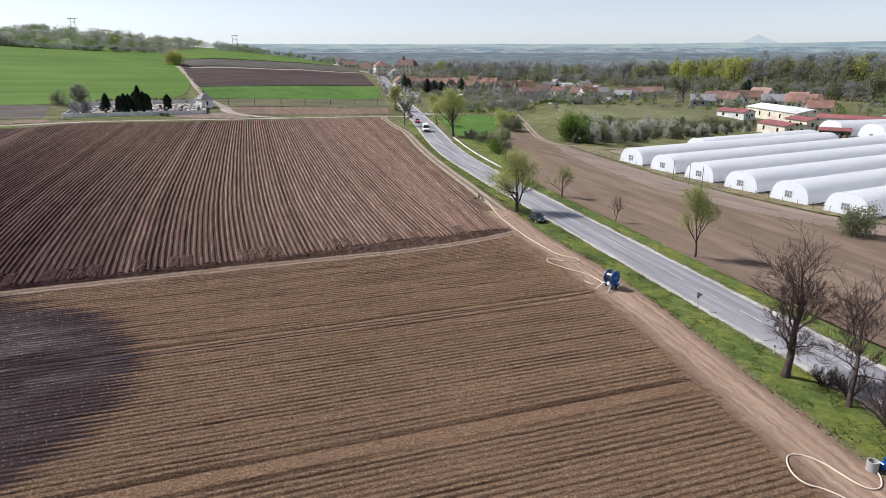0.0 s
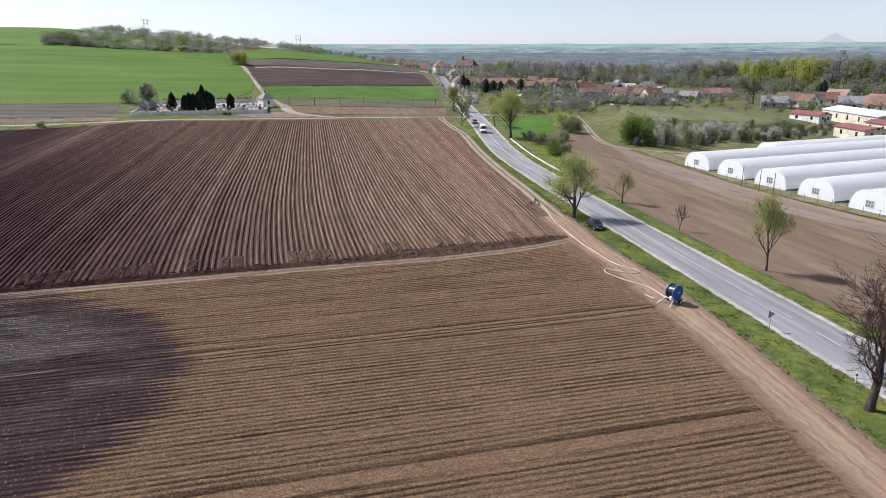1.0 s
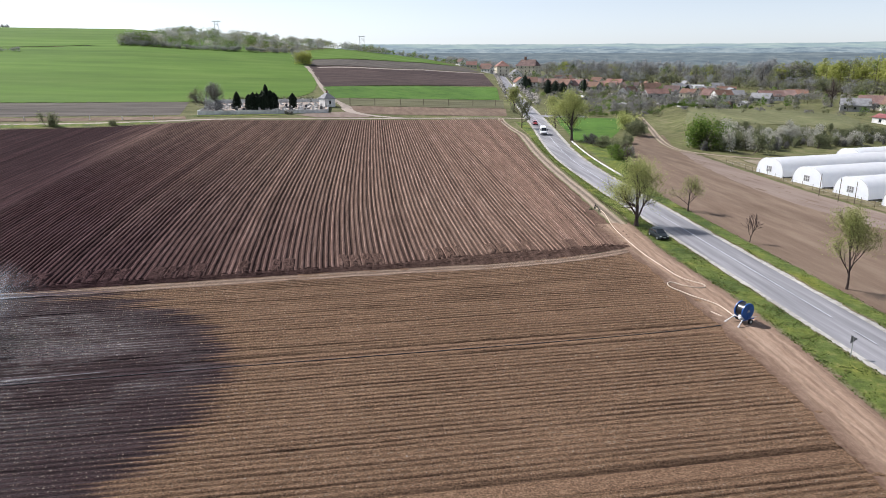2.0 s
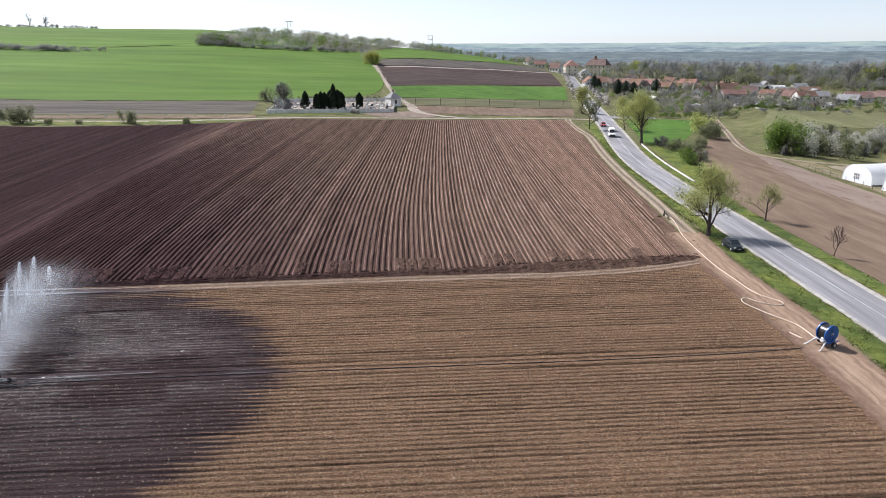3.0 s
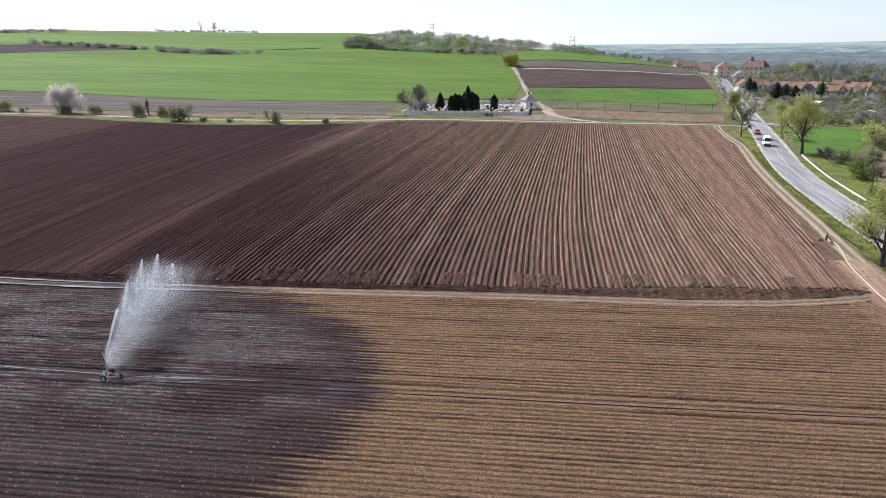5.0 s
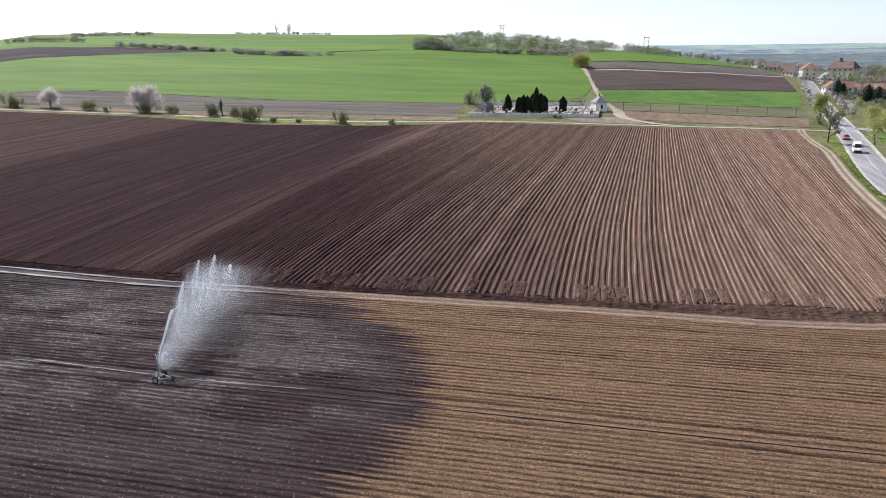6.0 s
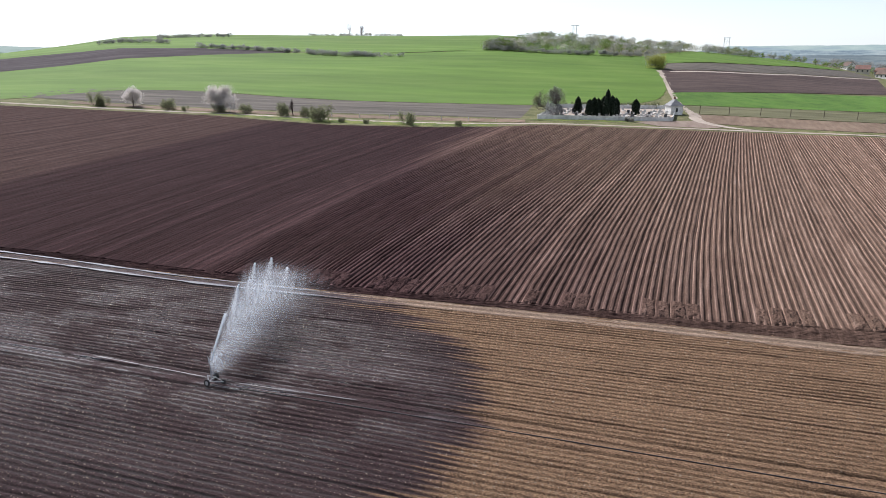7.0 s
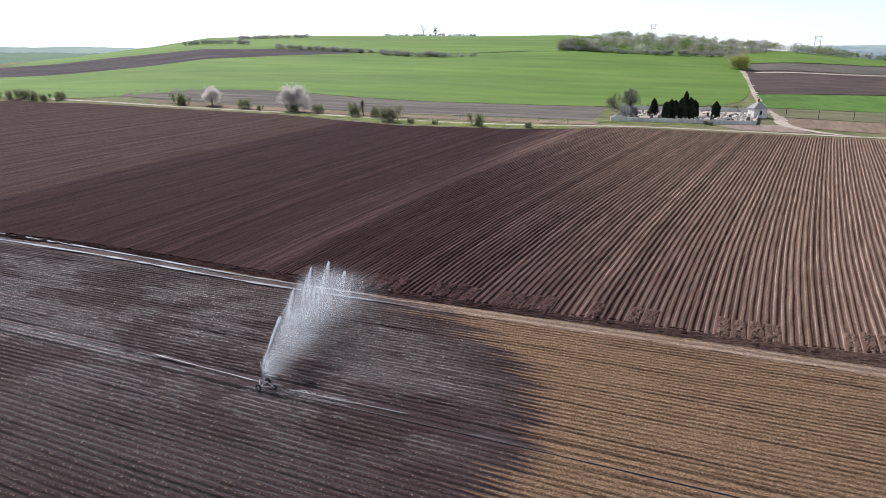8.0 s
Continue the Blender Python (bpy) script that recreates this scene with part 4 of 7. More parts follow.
def limb(heap, rng, p, d, length, r, level, last, kids, tips, bole=0.3, spread=0.9, droop=0.0, reach=1.0, gnarl=0.16):
    n = 6 if level == 0 else (4 if level < last else 2)
    pts, ds = [np.array(p, float)], []
    d = np.array(d, float)
    for i in range(n):
        d = d + rng.normal(size=3) * (gnarl * 0.3 if level == 0 else gnarl) + np.array((0, 0, 0.10 - droop)) * (level > 0)
        d /= np.linalg.norm(d)
        ds.append(d.copy())
        pts.append(pts[-1] + d * length / n)
    taper = np.linspace(1, 0.45 if level == 0 else 0.3, n + 1)
    if level == 0:
        taper[0] = 1.35
    (heap if level < 2 else heap.fine).tube(pts, np.maximum(r * taper, 0.014 if level >= 2 else 0.035), (9, 6, 4, 3, 3)[level])
    if level == last:
        tips += [pts[-1], pts[len(pts) // 2]]
        return
    for k in range(kids[level]):
        f = (bole if level == 0 else 0.3) + (1 - (bole if level == 0 else 0.3)) * (k + rng.uniform(0.2, 0.9)) / kids[level]
        i = min(n - 1, int(f * n))
        q = pts[i] + (pts[i + 1] - pts[i]) * (f * n - i)
        side = np.cross(ds[i], rng.normal(size=3))
        side /= np.linalg.norm(side) + 1e-9
        ang = rng.uniform(0.5, 1.05) * spread * (1.1 - 0.35 * f)
        nd = ds[i] * math.cos(ang) + side * math.sin(ang)
        limb(heap, rng, q, nd, length * rng.uniform(0.5, 0.78) * ((1.12 - 0.5 * f) if reach >= 1 else (0.72 + 0.4 * f)) * (reach if level == 0 else 1.0), r * taper[i] * (0.58 if reach >= 1 else 0.47), level + 1, last, kids, tips, bole, spread, droop, reach, gnarl)
    if level < last:
        limb(heap, rng, pts[-1], ds[-1], length * 0.45, r * taper[-1] * 0.9, level + 1, last, kids, tips, bole, spread, droop, reach, gnarl)


def make_tree(label, at, h, seed, leaf=None, n_leaf=0, size=0.16, trunk=0.25, bole=0.3, kids=(8, 6, 4), spread=0.9, puff=0.45, lean=(0, 0), droop=0.0, reach=1.0, wide=1.0, gnarl=0.16, category="tree", name="tree", group=""):
    rng = np.random.default_rng(seed)
    tree = thing(name, label, category, group)
    wood, tips = Heap(), []
    if not leaf:
        wood.fine = Heap()
    last = len(kids)
    limb(wood, rng, (0, 0, -0.2), (lean[0], lean[1], 1), h * 0.62, trunk, 0, last, kids, tips, bole, spread, droop, reach, gnarl)
    tips = np.array(tips)
    k = h / max(tips[:, 2].max(), 1e-3)
    wood.v = [v * (wide, wide, k) for v in wood.v]
    tips = tips * (wide, wide, k)
    wood.object("trunk", M_BARK, tree, True)
    if not leaf:
        wood.fine.v = [v * (wide, wide, k) for v in wood.fine.v]
        wood.fine.object("crown", M_TWIG, tree)
    if leaf:
        pick = tips[rng.integers(0, len(tips), n_leaf)]
        c = pick + rng.normal(size=(n_leaf, 3)) * puff * np.array((1, 1, 0.8))
        crown = Heap()
        crown.flakes(c, rng.uniform(0.6, 1.3, n_leaf) * size, rng)
        crown.object("crown", leaf, tree)
    tree.matrix_basis = Matrix.Translation((at[0], at[1], height(*at)))
    return tree


def make_bush(label, at, h, w, seed, leaf, n=900, size=0.16, name="bush", category="bush", group="", stems=7):
    rng = np.random.default_rng(seed)
    bush = thing(name, label, category, group)
    wood, tips = Heap(), []
    for k in range(stems):
        a = rng.uniform(0, 2 * np.pi)
        limb(wood, rng, (0.04 * math.cos(a), 0.04 * math.sin(a), -0.1), (0.7 * math.cos(a) * w / h, 0.7 * math.sin(a) * w / h, 1), h * rng.uniform(0.5, 0.8), 0.05 + 0.01 * h, 1, 3, (0, 5, 4), tips, 0.3, 0.9)
    wood.object("stem", M_BARK, bush)
    tips = np.array(tips)
    tips[:, 2] *= h / max(tips[:, 2].max(), 0.1)
    pick = tips[rng.integers(0, len(tips), n)]
    c = pick + rng.normal(size=(n, 3)) * 0.10 * min(h, w)
    c[:, 2] = np.abs(c[:, 2])
    c[: n // 3, 2] *= rng.uniform(0.1, 1.0, n // 3)
    crown = Heap()
    crown.flakes(c, rng.uniform(0.6, 1.4, n) * size, rng)
    crown.object("crown", leaf, bush)
    bush.matrix_basis = Matrix.Translation((at[0], at[1], height(*at)))
    return bush


def again(ob, at, turn=0.0, k=1.0, kz=None, label=""):
    m = Matrix.Translation((at[0], at[1], height(*at))) @ Matrix.Rotation(turn, 4, "Z") @ Matrix.Diagonal((k, k, kz or k, 1))
    c = copy_thing(ob, m)
    if label:
        c["label"] = label
    return c


# trees along the road and in the verge
make_tree("spreading roadside tree with thin yellow-green spring leaves", (22.6, 96.5), 10.6, 11, M_LEAF_WILLOW, 12500, 0.095, 0.32, 0.16, (10, 7, 6), 1.25, 0.7, name="roadside_tree")
make_tree("small young tree with sparse yellow-green leaves", (32.1, 111.0), 6.2, 12, M_LEAF_WILLOW, 2200, 0.08, 0.15, 0.3, (7, 5, 4), 0.9, 0.35, name="young_tree")
make_tree("small bare sapling beside the road", (38.3, 93.1), 4.4, 13, None, 0, 0, 0.07, 0.35, (6, 5, 3), 0.9, name="bare_sapling")
make_tree("slender roadside tree with sparse yellow-green leaves", (45.2, 75.0), 9.8, 14, M_LEAF_WILLOW, 7500, 0.085, 0.18, 0.24, (9, 6, 5), 0.7, 0.55, wide=0.78, name="roadside_tree")
make_tree("tall bare old tree with a thick trunk and dense twigs", (40.9, 39.3), 13.2, 312, None, 0, 0, 0.36, 0.32, (12, 6, 5, 4), 1.0, reach=0.50, gnarl=0.20, name="bare_tree")
make_tree("leaning bare tree with crooked branches in the verge", (43.6, 34.7), 10.4, 16, None, 0, 0, 0.22, 0.28, (8, 5, 5, 4), 1.0, reach=0.62, lean=(0.12, 0.05), gnarl=0.28, name="bare_tree")
make_tree("bare tree with low wide branches beside the road", (45.8, 30.6), 8.0, 17, None, 0, 0, 0.2, 0.15, (8, 6, 5, 3), 1.1, lean=(0.1, -0.1), gnarl=0.28, name="bare_tree")
make_tree("big round roadside tree in yellow-green spring leaf", (9.6, 202), 15.2, 18, M_LEAF_WILLOW, 12000, 0.18, 0.42, 0.22, (9, 6, 5), 0.85, 0.9, name="roadside_tree")
make_tree("slim leaning tree with thin yellow-green leaves", (3.0, 236), 11.5, 19, M_LEAF_WILLOW, 1600, 0.24, 0.2, 0.3, (7, 5, 4), 0.7, 0.6, lean=(-0.15, 0), name="roadside_tree")
make_tree("roadside tree with sparse olive leaves on the grass", (-8.5, 229), 9.8, 20, M_LEAF_OLIVE, 1700, 0.22, 0.2, 0.25, (7, 5, 4), 0.7, 0.5, name="roadside_tree")
make_tree("roadside tree in yellow-green leaf near the junction", (-18.5, 292), 11, 21, M_LEAF_WILLOW, 2400, 0.3, 0.24, 0.22, (8, 5, 4), 0.9, 0.8, name="roadside_tree")
make_tree("low bare tree among weeds by the brown field", (24.2, 159.5), 6.0, 22, None, 0, 0, 0.13, 0.15, (8, 6, 4), 1.1, name="bare_tree")
make_bush("tall loose shrub with olive leaves before the tunnels", (75.4, 92.2), 4.8, 4.4, 23, M_LEAF_OLIVE, 4600, 0.13)
make_bush("big dark green bush on the field corner", (48.4, 203.5), 9.5, 8.5, 24, M_LEAF_GREEN, 4200, 0.26)
make_bush("round grey-green bush by the meadow", (29.5, 228.5), 5.6, 9, 26, M_LEAF_OLIVE, 2600, 0.24)
make_bush("yellow-green bush by the meadow", (29, 246), 7, 7, 27, M_LEAF_WILLOW, 1800, 0.26)
for k, (x, y, h, w) in enumerate(((18.2, 190.6, 3.6, 5), (20.8, 176, 3, 4), (15.5, 198, 3, 4.5), (23, 188, 3.2, 6), (22.5, 168, 3.0, 5), (25, 176, 2.6, 5), (27, 205, 3, 6), (24.5, 148, 2.6, 4))):
    make_bush("low olive-green scrub on the road bank", (x, y), h, w, 30 + k, (M_LEAF_OLIVE, M_LEAF_GREEN, M_LEAF_BROWN)[k % 3], 900, 0.2, group="scrub on the bank")
for k, (x, y, h, w) in enumerate(((44.6, 36.4, 2.6, 3.5), (45.6, 33.4, 3.2, 4), (46.6, 31.6, 2.4, 3.2), (44.9, 31.2, 2.8, 3.6), (47.5, 28.4, 3.0, 4), (43.6, 38.2, 1.8, 2.4))):
    make_bush("leafless brown undergrowth below the bare trees", (x, y), h, w, 140 + k, M_TWIGLET, 500, 0.04, "shrub", "shrub", "undergrowth by the road", stems=12)
# flowering thicket on the face of the mound
PROTO_BLOSSOM = make_bush("cream-flowering blackthorn shrub on the bank", (56.3, 203), 6.4, 8, 40, M_CREAMBUSH, 900, 0.28, "blossoming_shrub", "shrub", "thicket on the mound", stems=2)
PROTO_SCRUB = make_bush("grey leafless shrub on the bank", (62, 201.5), 5.5, 8, 41, M_LEAF_OLIVE, 900, 0.28, "shrub", "shrub", "thicket on the mound", stems=2)
rng = np.random.default_rng(5)
PROTO_BRUSH = make_bush("low brown leafless brush on the bank", (70, 214), 4.2, 7, 42, M_LEAF_DUSK, 800, 0.25, "shrub", "shrub", "thicket on the mound", stems=2)
for k in range(175):
    f = (k + rng.uniform(0, 1)) / 175
    x, y = 50 + 80 * f + rng.normal() * 2, 205 + 58 * f + rng.uniform(-7, 16)
    u = rng.uniform()
    again(PROTO_BLOSSOM if u < (0.45 if f < 0.5 else 0.08) else PROTO_BRUSH if u > 1 - f * 0.7 else PROTO_SCRUB, (x, y), rng.uniform(0, 6), rng.uniform(0.55, 1.0) * (1.0 - 0.45 * f), label="")

# bushes and trees along the track at the foot of the hill
PROTO_B = make_bush("round olive bush beside the hillside track", (-203.7, 111.5), 3.5, 5.5, 50, M_LEAF_OLIVE, 1300, 0.17, group="bushes along the track", stems=7)
for x, y, h, label in ((-224.6, 96.5, 4.2, ""), (-221.3, 98.6, 3.0, ""), (-179.1, 125.3, 3.2, ""), (-168.7, 131.2, 4.0, ""), (-162.8, 135.6, 3.3, ""), (-151.5, 133.8, 4.8, ""), (-130.6, 149.2, 3.8, ""), (-119.6, 161, 1.7, ""), (-261, 57, 3.6, ""), (-256, 58.5, 3.4, ""), (-252.2, 62.5, 2.6, ""), (-254, 67.5, 3.0, ""), (-265, 55, 3.0, ""), (-186, 119.5, 3.0, ""), (-272, 52, 3.0, ""), (-145, 136.5, 1.6, ""), (-196, 113.5, 1.8, ""), (-139, 141, 1.4, "")):
    again(PROTO_B, (x, y), x, h / 3.5)
make_tree("flowering cherry tree covered in white blossom", (-188.4, 121.8), 7.8, 51, M_BLOSSOM, 9000, 0.2, 0.24, 0.15, (9, 6, 5), 1.3, 0.8, wide=1.35, name="blossom_tree")
make_tree("flowering cherry tree with a bare forked trunk", (-216.1, 105.6), 6.2, 52, M_BLOSSOM, 5000, 0.18, 0.18, 0.3, (8, 5, 4), 1.4, 0.6, wide=1.35, name="blossom_tree")
make_tree("bare small tree beside the hillside track", (-166.7, 134.5), 5.6, 53, None, 0, 0, 0.16, 0.2, (8, 6, 5), 0.8, name="bare_tree")


# woods, too many stems to count
def woods(name, label, spots, leaf, seed, n=190, size=0.52, trunks=True):
    """spots: x, y, height, crown width of each tree. Sprays of foliage gathered in ragged clumps."""
    rng = np.random.default_rng(seed)
    heap, wood = Heap(), Heap()
    for x, y, h, w in spots:
        z = height(x, y) - 0.3
        m = 15
        lumps = rng.normal(size=(m, 3))
        lumps = lumps / np.linalg.norm(lumps, axis=1)[:, None] * np.array((0.33 * w, 0.33 * w, 0.36 * h)) * rng.uniform(0.5, 1.0, (m, 1)) + np.array((0, 0, 0.5 * h))
        k = rng.integers(0, m, n)
        way = rng.normal(size=(n, 3))
        way /= np.linalg.norm(way, axis=1)[:, None]
        way[:, 2] = np.where(way[:, 2] < -0.3, -way[:, 2], way[:, 2])
        c = lumps[k] + way * rng.uniform(0.08, 0.21, (n, 1)) * w * (1, 1, min(1.4, 0.5 + 0.4 * h / w))
        c[:, 2] = np.clip(c[:, 2], 0.02 * h, h)
        heap.flakes(c + (x, y, z), rng.uniform(0.5, 1.3, n) * size * (0.5 + h / 25), rng, face=way + (0, 0, 0.35))
        if trunks:
            tx, ty = x + rng.normal() * 0.3, y
            wood.tube(((tx, ty, z), (tx + rng.normal() * 0.3, ty, z + 0.35 * h), (tx + rng.normal() * 0.6, ty, z + 0.75 * h)), (0.012 * h, 0.009 * h, 0.004 * h), 4)
    ob = tagged(heap.object(name, leaf), label, "woodland", kind="stuff")
    if trunks:
        tagged(wood.object("trunks", M_BARK), "grey-brown trunks of the distant wood", "woodland", kind="stuff")
    return ob


def polar(az, r):
    a = radians(az)
    return 13 - r * math.sin(a), r * math.cos(a)


rng = np.random.default_rng(9)
belts = {"grey": [], "brown": [], "green": [], "lime": [], "olive": []}
for k in range(560):
    az = rng.uniform(-38, 12)
    near = float(np.interp(az, (-38, -28, -18, -10, 0, 12), (520, 560, 650, 780, 900, 1050)))
    r = near + abs(rng.normal()) * 70 + rng.uniform(0, 40)
    x, y = polar(az, r)
    u = rng.uniform()
    right = az < -14
    kind = ("grey" if u < (0.10 if right else 0.5) else "brown" if u < (0.38 if right else 0.76) else "olive" if u < (0.70 if right else 0.84) else "green" if u < (0.80 if right else 0.92) else "lime")
    if right and -22 < az < -16 and rng.uniform() < 0.6:
        kind = "lime"
    belts[kind].append((x, y, rng.uniform(0.92, 1.08) * float(np.interp(az, (-20, -12), (37, 28))) * (0.88 if kind != "grey" else 1.0) * float(np.interp(az, (2, 6), (1, 0.42))), rng.uniform(15, 23)))
for k in range(330):
    az = rng.uniform(-38, 3)
    near = float(np.interp(az, (-38, -28, -18, -10, 0, 12), (520, 560, 650, 780, 900, 1050)))
    belts["grey" if k % 4 == 0 else "olive" if k % 4 < 3 else "brown"].append((*polar(az, near - rng.uniform(0, 30)), rng.uniform(7, 17), rng.uniform(11, 17)))
woods("wood_grey", "leafless grey woodland along the river", belts["grey"], M_LEAF_GREY, 61, 480, 0.41)
woods("wood_brown", "budding brown woodland along the river", belts["brown"], M_LEAF_BROWN, 62, 480, 0.41)
woods("wood_olive", "olive-leaved woodland along the river", belts["olive"], M_LEAF_OLIVE, 63, 480, 0.41)
woods("wood_green", "fresh green trees in the river wood", belts["green"], M_LEAF_GREEN, 64, 480, 0.41)
woods("wood_lime", "lime-green spring trees in the river wood", belts["lime"], M_LEAF_LIME, 65, 480, 0.41)

# shrubby wood on the hill
hill = {"grey": [], "olive": [], "blossom": [], "green": []}
for k in range(560):
    az = rng.uniform(17, 37.7)
    lo = float(np.interp(az, (17, 22, 24.5, 29.8, 34.2, 37.7), (690, 570, 524, 492, 482, 482)))
    r = lo + rng.uniform(0, 1) ** 0.85 * float(np.interp(az, (17, 24, 33, 35.5, 37.7), (40, 150, 180, 40, 6)))
    if az < 22 and rng.uniform() < 0.55:
        continue
    u = rng.uniform()
    hill["grey" if u < 0.46 else "olive" if u < 0.66 else "blossom" if u < 0.76 else "green"].append((*polar(az, r), rng.uniform(4.5, 9.5), rng.uniform(8, 14)))
for (xa, ya), (xb, yb), n, h in (((-511, 215), (-464, 246), 30, 4.5), ((-517, 262), (-493, 313), 30, 4), ((-424, 246), (-362, 283), 44, 4), ((-355, 282), (-331, 292), 22, 4.5), ((-327, 293), (-313, 307), 20, 4.5), ((-312, 308), (-298, 319), 4, 3), ((-541, 429), (-470, 489), 34, 4), ((-281, 381), (-229, 423), 44, 5), ((-229, 423), (-202, 470), 30, 5)):
    n = int(n * 1.3)
    for k in range(n):
        hill["grey"].append((xa + (xb - xa) * (k + rng.uniform(0, 1)) / n + rng.normal() * 2, ya + (yb - ya) * (k + rng.uniform(0, 1)) / n + rng.normal() * 2, h * rng.uniform(0.55, 1.0), rng.uniform(4.5, 7)))
# orchard slope and gardens right of the hill wood
for k in range(120):
    az = rng.uniform(9, 20)
    hill["olive" if k % 3 == 0 else "grey" if k % 3 == 1 else "green"].append((*polar(az, rng.uniform(640, 800) + (20 - az) * 14), rng.uniform(3, 8), rng.uniform(4, 9)))
woods("hill_scrub_grey", "haze-pale grey budding scrub on the hill", hill["grey"], M_LEAF_SILVER, 71, 200, 0.43)
woods("hill_scrub_olive", "olive scrub on the hill", hill["olive"], M_LEAF_OLIVE, 72, 200, 0.43)
woods("hill_scrub_blossom", "cream-flowering scrub on the hill", hill["blossom"], M_CREAMBUSH, 73, 200, 0.43)
woods("hill_scrub_green", "green bushes on the hill", hill["green"], M_LEAF_GREEN, 74, 200, 0.43)
make_bush("round yellow-green bush at the path's end", (-168.4, 408), 8.4, 10, 75, M_LEAF_LIME, 3200, 0.3)
make_bush("round grey bush at the path's end", (-176, 418), 7.5, 10, 76, M_LEAF_SILVER, 1800, 0.36)
for k, (x, y) in enumerate(((-518, 462), (-508, 470), (-500, 462))):
    make_tree("thin bare tree standing on the hilltop", (x, y), 14 - 2 * k, 77 + k, None, 0, 0, 0.25, 0.15, (9, 6, 4), 0.85, name="hilltop_tree")

# village greenery
vill = {"grey": [], "olive": [], "blossom": [], "green": [], "brown": []}
for k in range(760):
    az = rng.uniform(-11, 6.5)
    r = rng.uniform(310, 640) if az < 1 else rng.uniform(400, 800)
    if az < -5.5 and r > 480 and rng.uniform() < 0.6:
        continue
    x, y = polar(az, r)
    if abs(x - np.interp(y, ROAD_LINE[:, 1], ROAD_LINE[:, 0])) < 9 or (44 < x < 150 and y < 360) or (x < 46 and y < 306):
        continue
    u = rng.uniform()
    vill["grey" if u < 0.32 else "brown" if u < 0.55 else "olive" if u < 0.76 else "blossom" if u < 0.80 else "green"].append((x, y, rng.uniform(2.5, 5.5) if r < 520 else rng.uniform(5, 11), rng.uniform(4, 8)))
for k in range(130):
    az = rng.uniform(-34, -15)
    r = rng.uniform(330, 560)
    x, y = polar(az, r)
    if x < 150 or (x < 240 and y < 320):
        continue
    vill["olive" if k % 4 == 0 else "green" if k % 4 == 1 else "brown"].append((x, y, rng.uniform(4, 11), rng.uniform(5, 9)))
for k in range(170):
    x, y = rng.uniform(36, 190), rng.uniform(388, 600)
    vill[("grey", "brown", "olive", "grey", "green")[k % 5]].append((x, y, rng.uniform(3.5, 8.5), rng.uniform(5, 8)))
# flowering avenue along the road into the village
for k in range(26):
    y = 330 + k * 13
    x = float(np.interp(y, ROAD_LINE[:, 1], ROAD_LINE[:, 0]))
    for d in (-6.5, 6.5):
        vill["blossom" if k % 2 else "grey"].append((x + d + rng.normal() * 0.4, y, rng.uniform(5, 7), rng.uniform(4, 5.5)))
GARDEN = ((15, 295.3), (31.2, 318), (51.9, 345.7), (68.5, 363.7), (101, 386.5))
hedge = []
for x, y in resample(GARDEN, 46):
    if rng.uniform() < 0.9:
        hedge.append((x + rng.normal() * 0.5, y + rng.normal() * 0.5, rng.uniform(1.8, 3.2), rng.uniform(3.0, 4.2)))
woods("garden_hedge", "dense dark green garden hedge before the village", hedge, M_LEAF_GREEN, 88, 260, 0.34, False)
for x, y in resample(GARDEN, 24):
    vill["grey" if rng.uniform() < 0.7 else "brown"].append((x - 1 + rng.normal() * 3, y + 7 + rng.normal() * 4, rng.uniform(5.5, 9.5), rng.uniform(5, 8)))
for k in range(14):
    vill["grey" if k % 2 else "olive"].append((30 + 9 * k + rng.normal(), 318 + 1.5 * k + rng.normal() * 3, rng.uniform(2.5, 4.5), 6))
woods("village_trees_grey", "leafless grey trees in village gardens", vill["grey"], M_LEAF_DUSK, 81, 270, 0.38)
woods("village_trees_brown", "budding brown trees in village gardens", vill["brown"], M_LEAF_BROWN, 82, 270, 0.38)
woods("village_trees_olive", "olive-green trees in village gardens", vill["olive"], M_LEAF_OLIVE, 83, 270, 0.38)
woods("village_trees_blossom", "white-flowering trees in gardens and along the avenue", vill["blossom"], M_BLOSSOM, 84, 270, 0.38)
woods("village_trees_green", "green trees in village gardens", vill["green"], M_LEAF_GREEN, 85, 270, 0.38)
make_tree("big leafless tree on the mound's far edge", (156.7, 440), 17, 86, None, 0, 0, 0.5, 0.15, (9, 7, 6), 1.0, name="bare_tree")
make_tree("tall tree with thin olive leaves beyond the halls", (267, 420), 21, 87, M_LEAF_OLIVE, 2600, 0.5, 0.5, 0.25, (8, 6, 5), 0.8, 1.2, name="tall_tree")


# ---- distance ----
# self-glowing backdrop colours with the distance haze already mixed in
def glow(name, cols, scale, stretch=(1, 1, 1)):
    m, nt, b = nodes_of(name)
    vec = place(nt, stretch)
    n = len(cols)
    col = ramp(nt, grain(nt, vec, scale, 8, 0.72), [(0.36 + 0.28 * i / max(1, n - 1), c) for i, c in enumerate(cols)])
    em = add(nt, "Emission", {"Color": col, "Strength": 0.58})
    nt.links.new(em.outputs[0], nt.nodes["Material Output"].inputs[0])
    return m


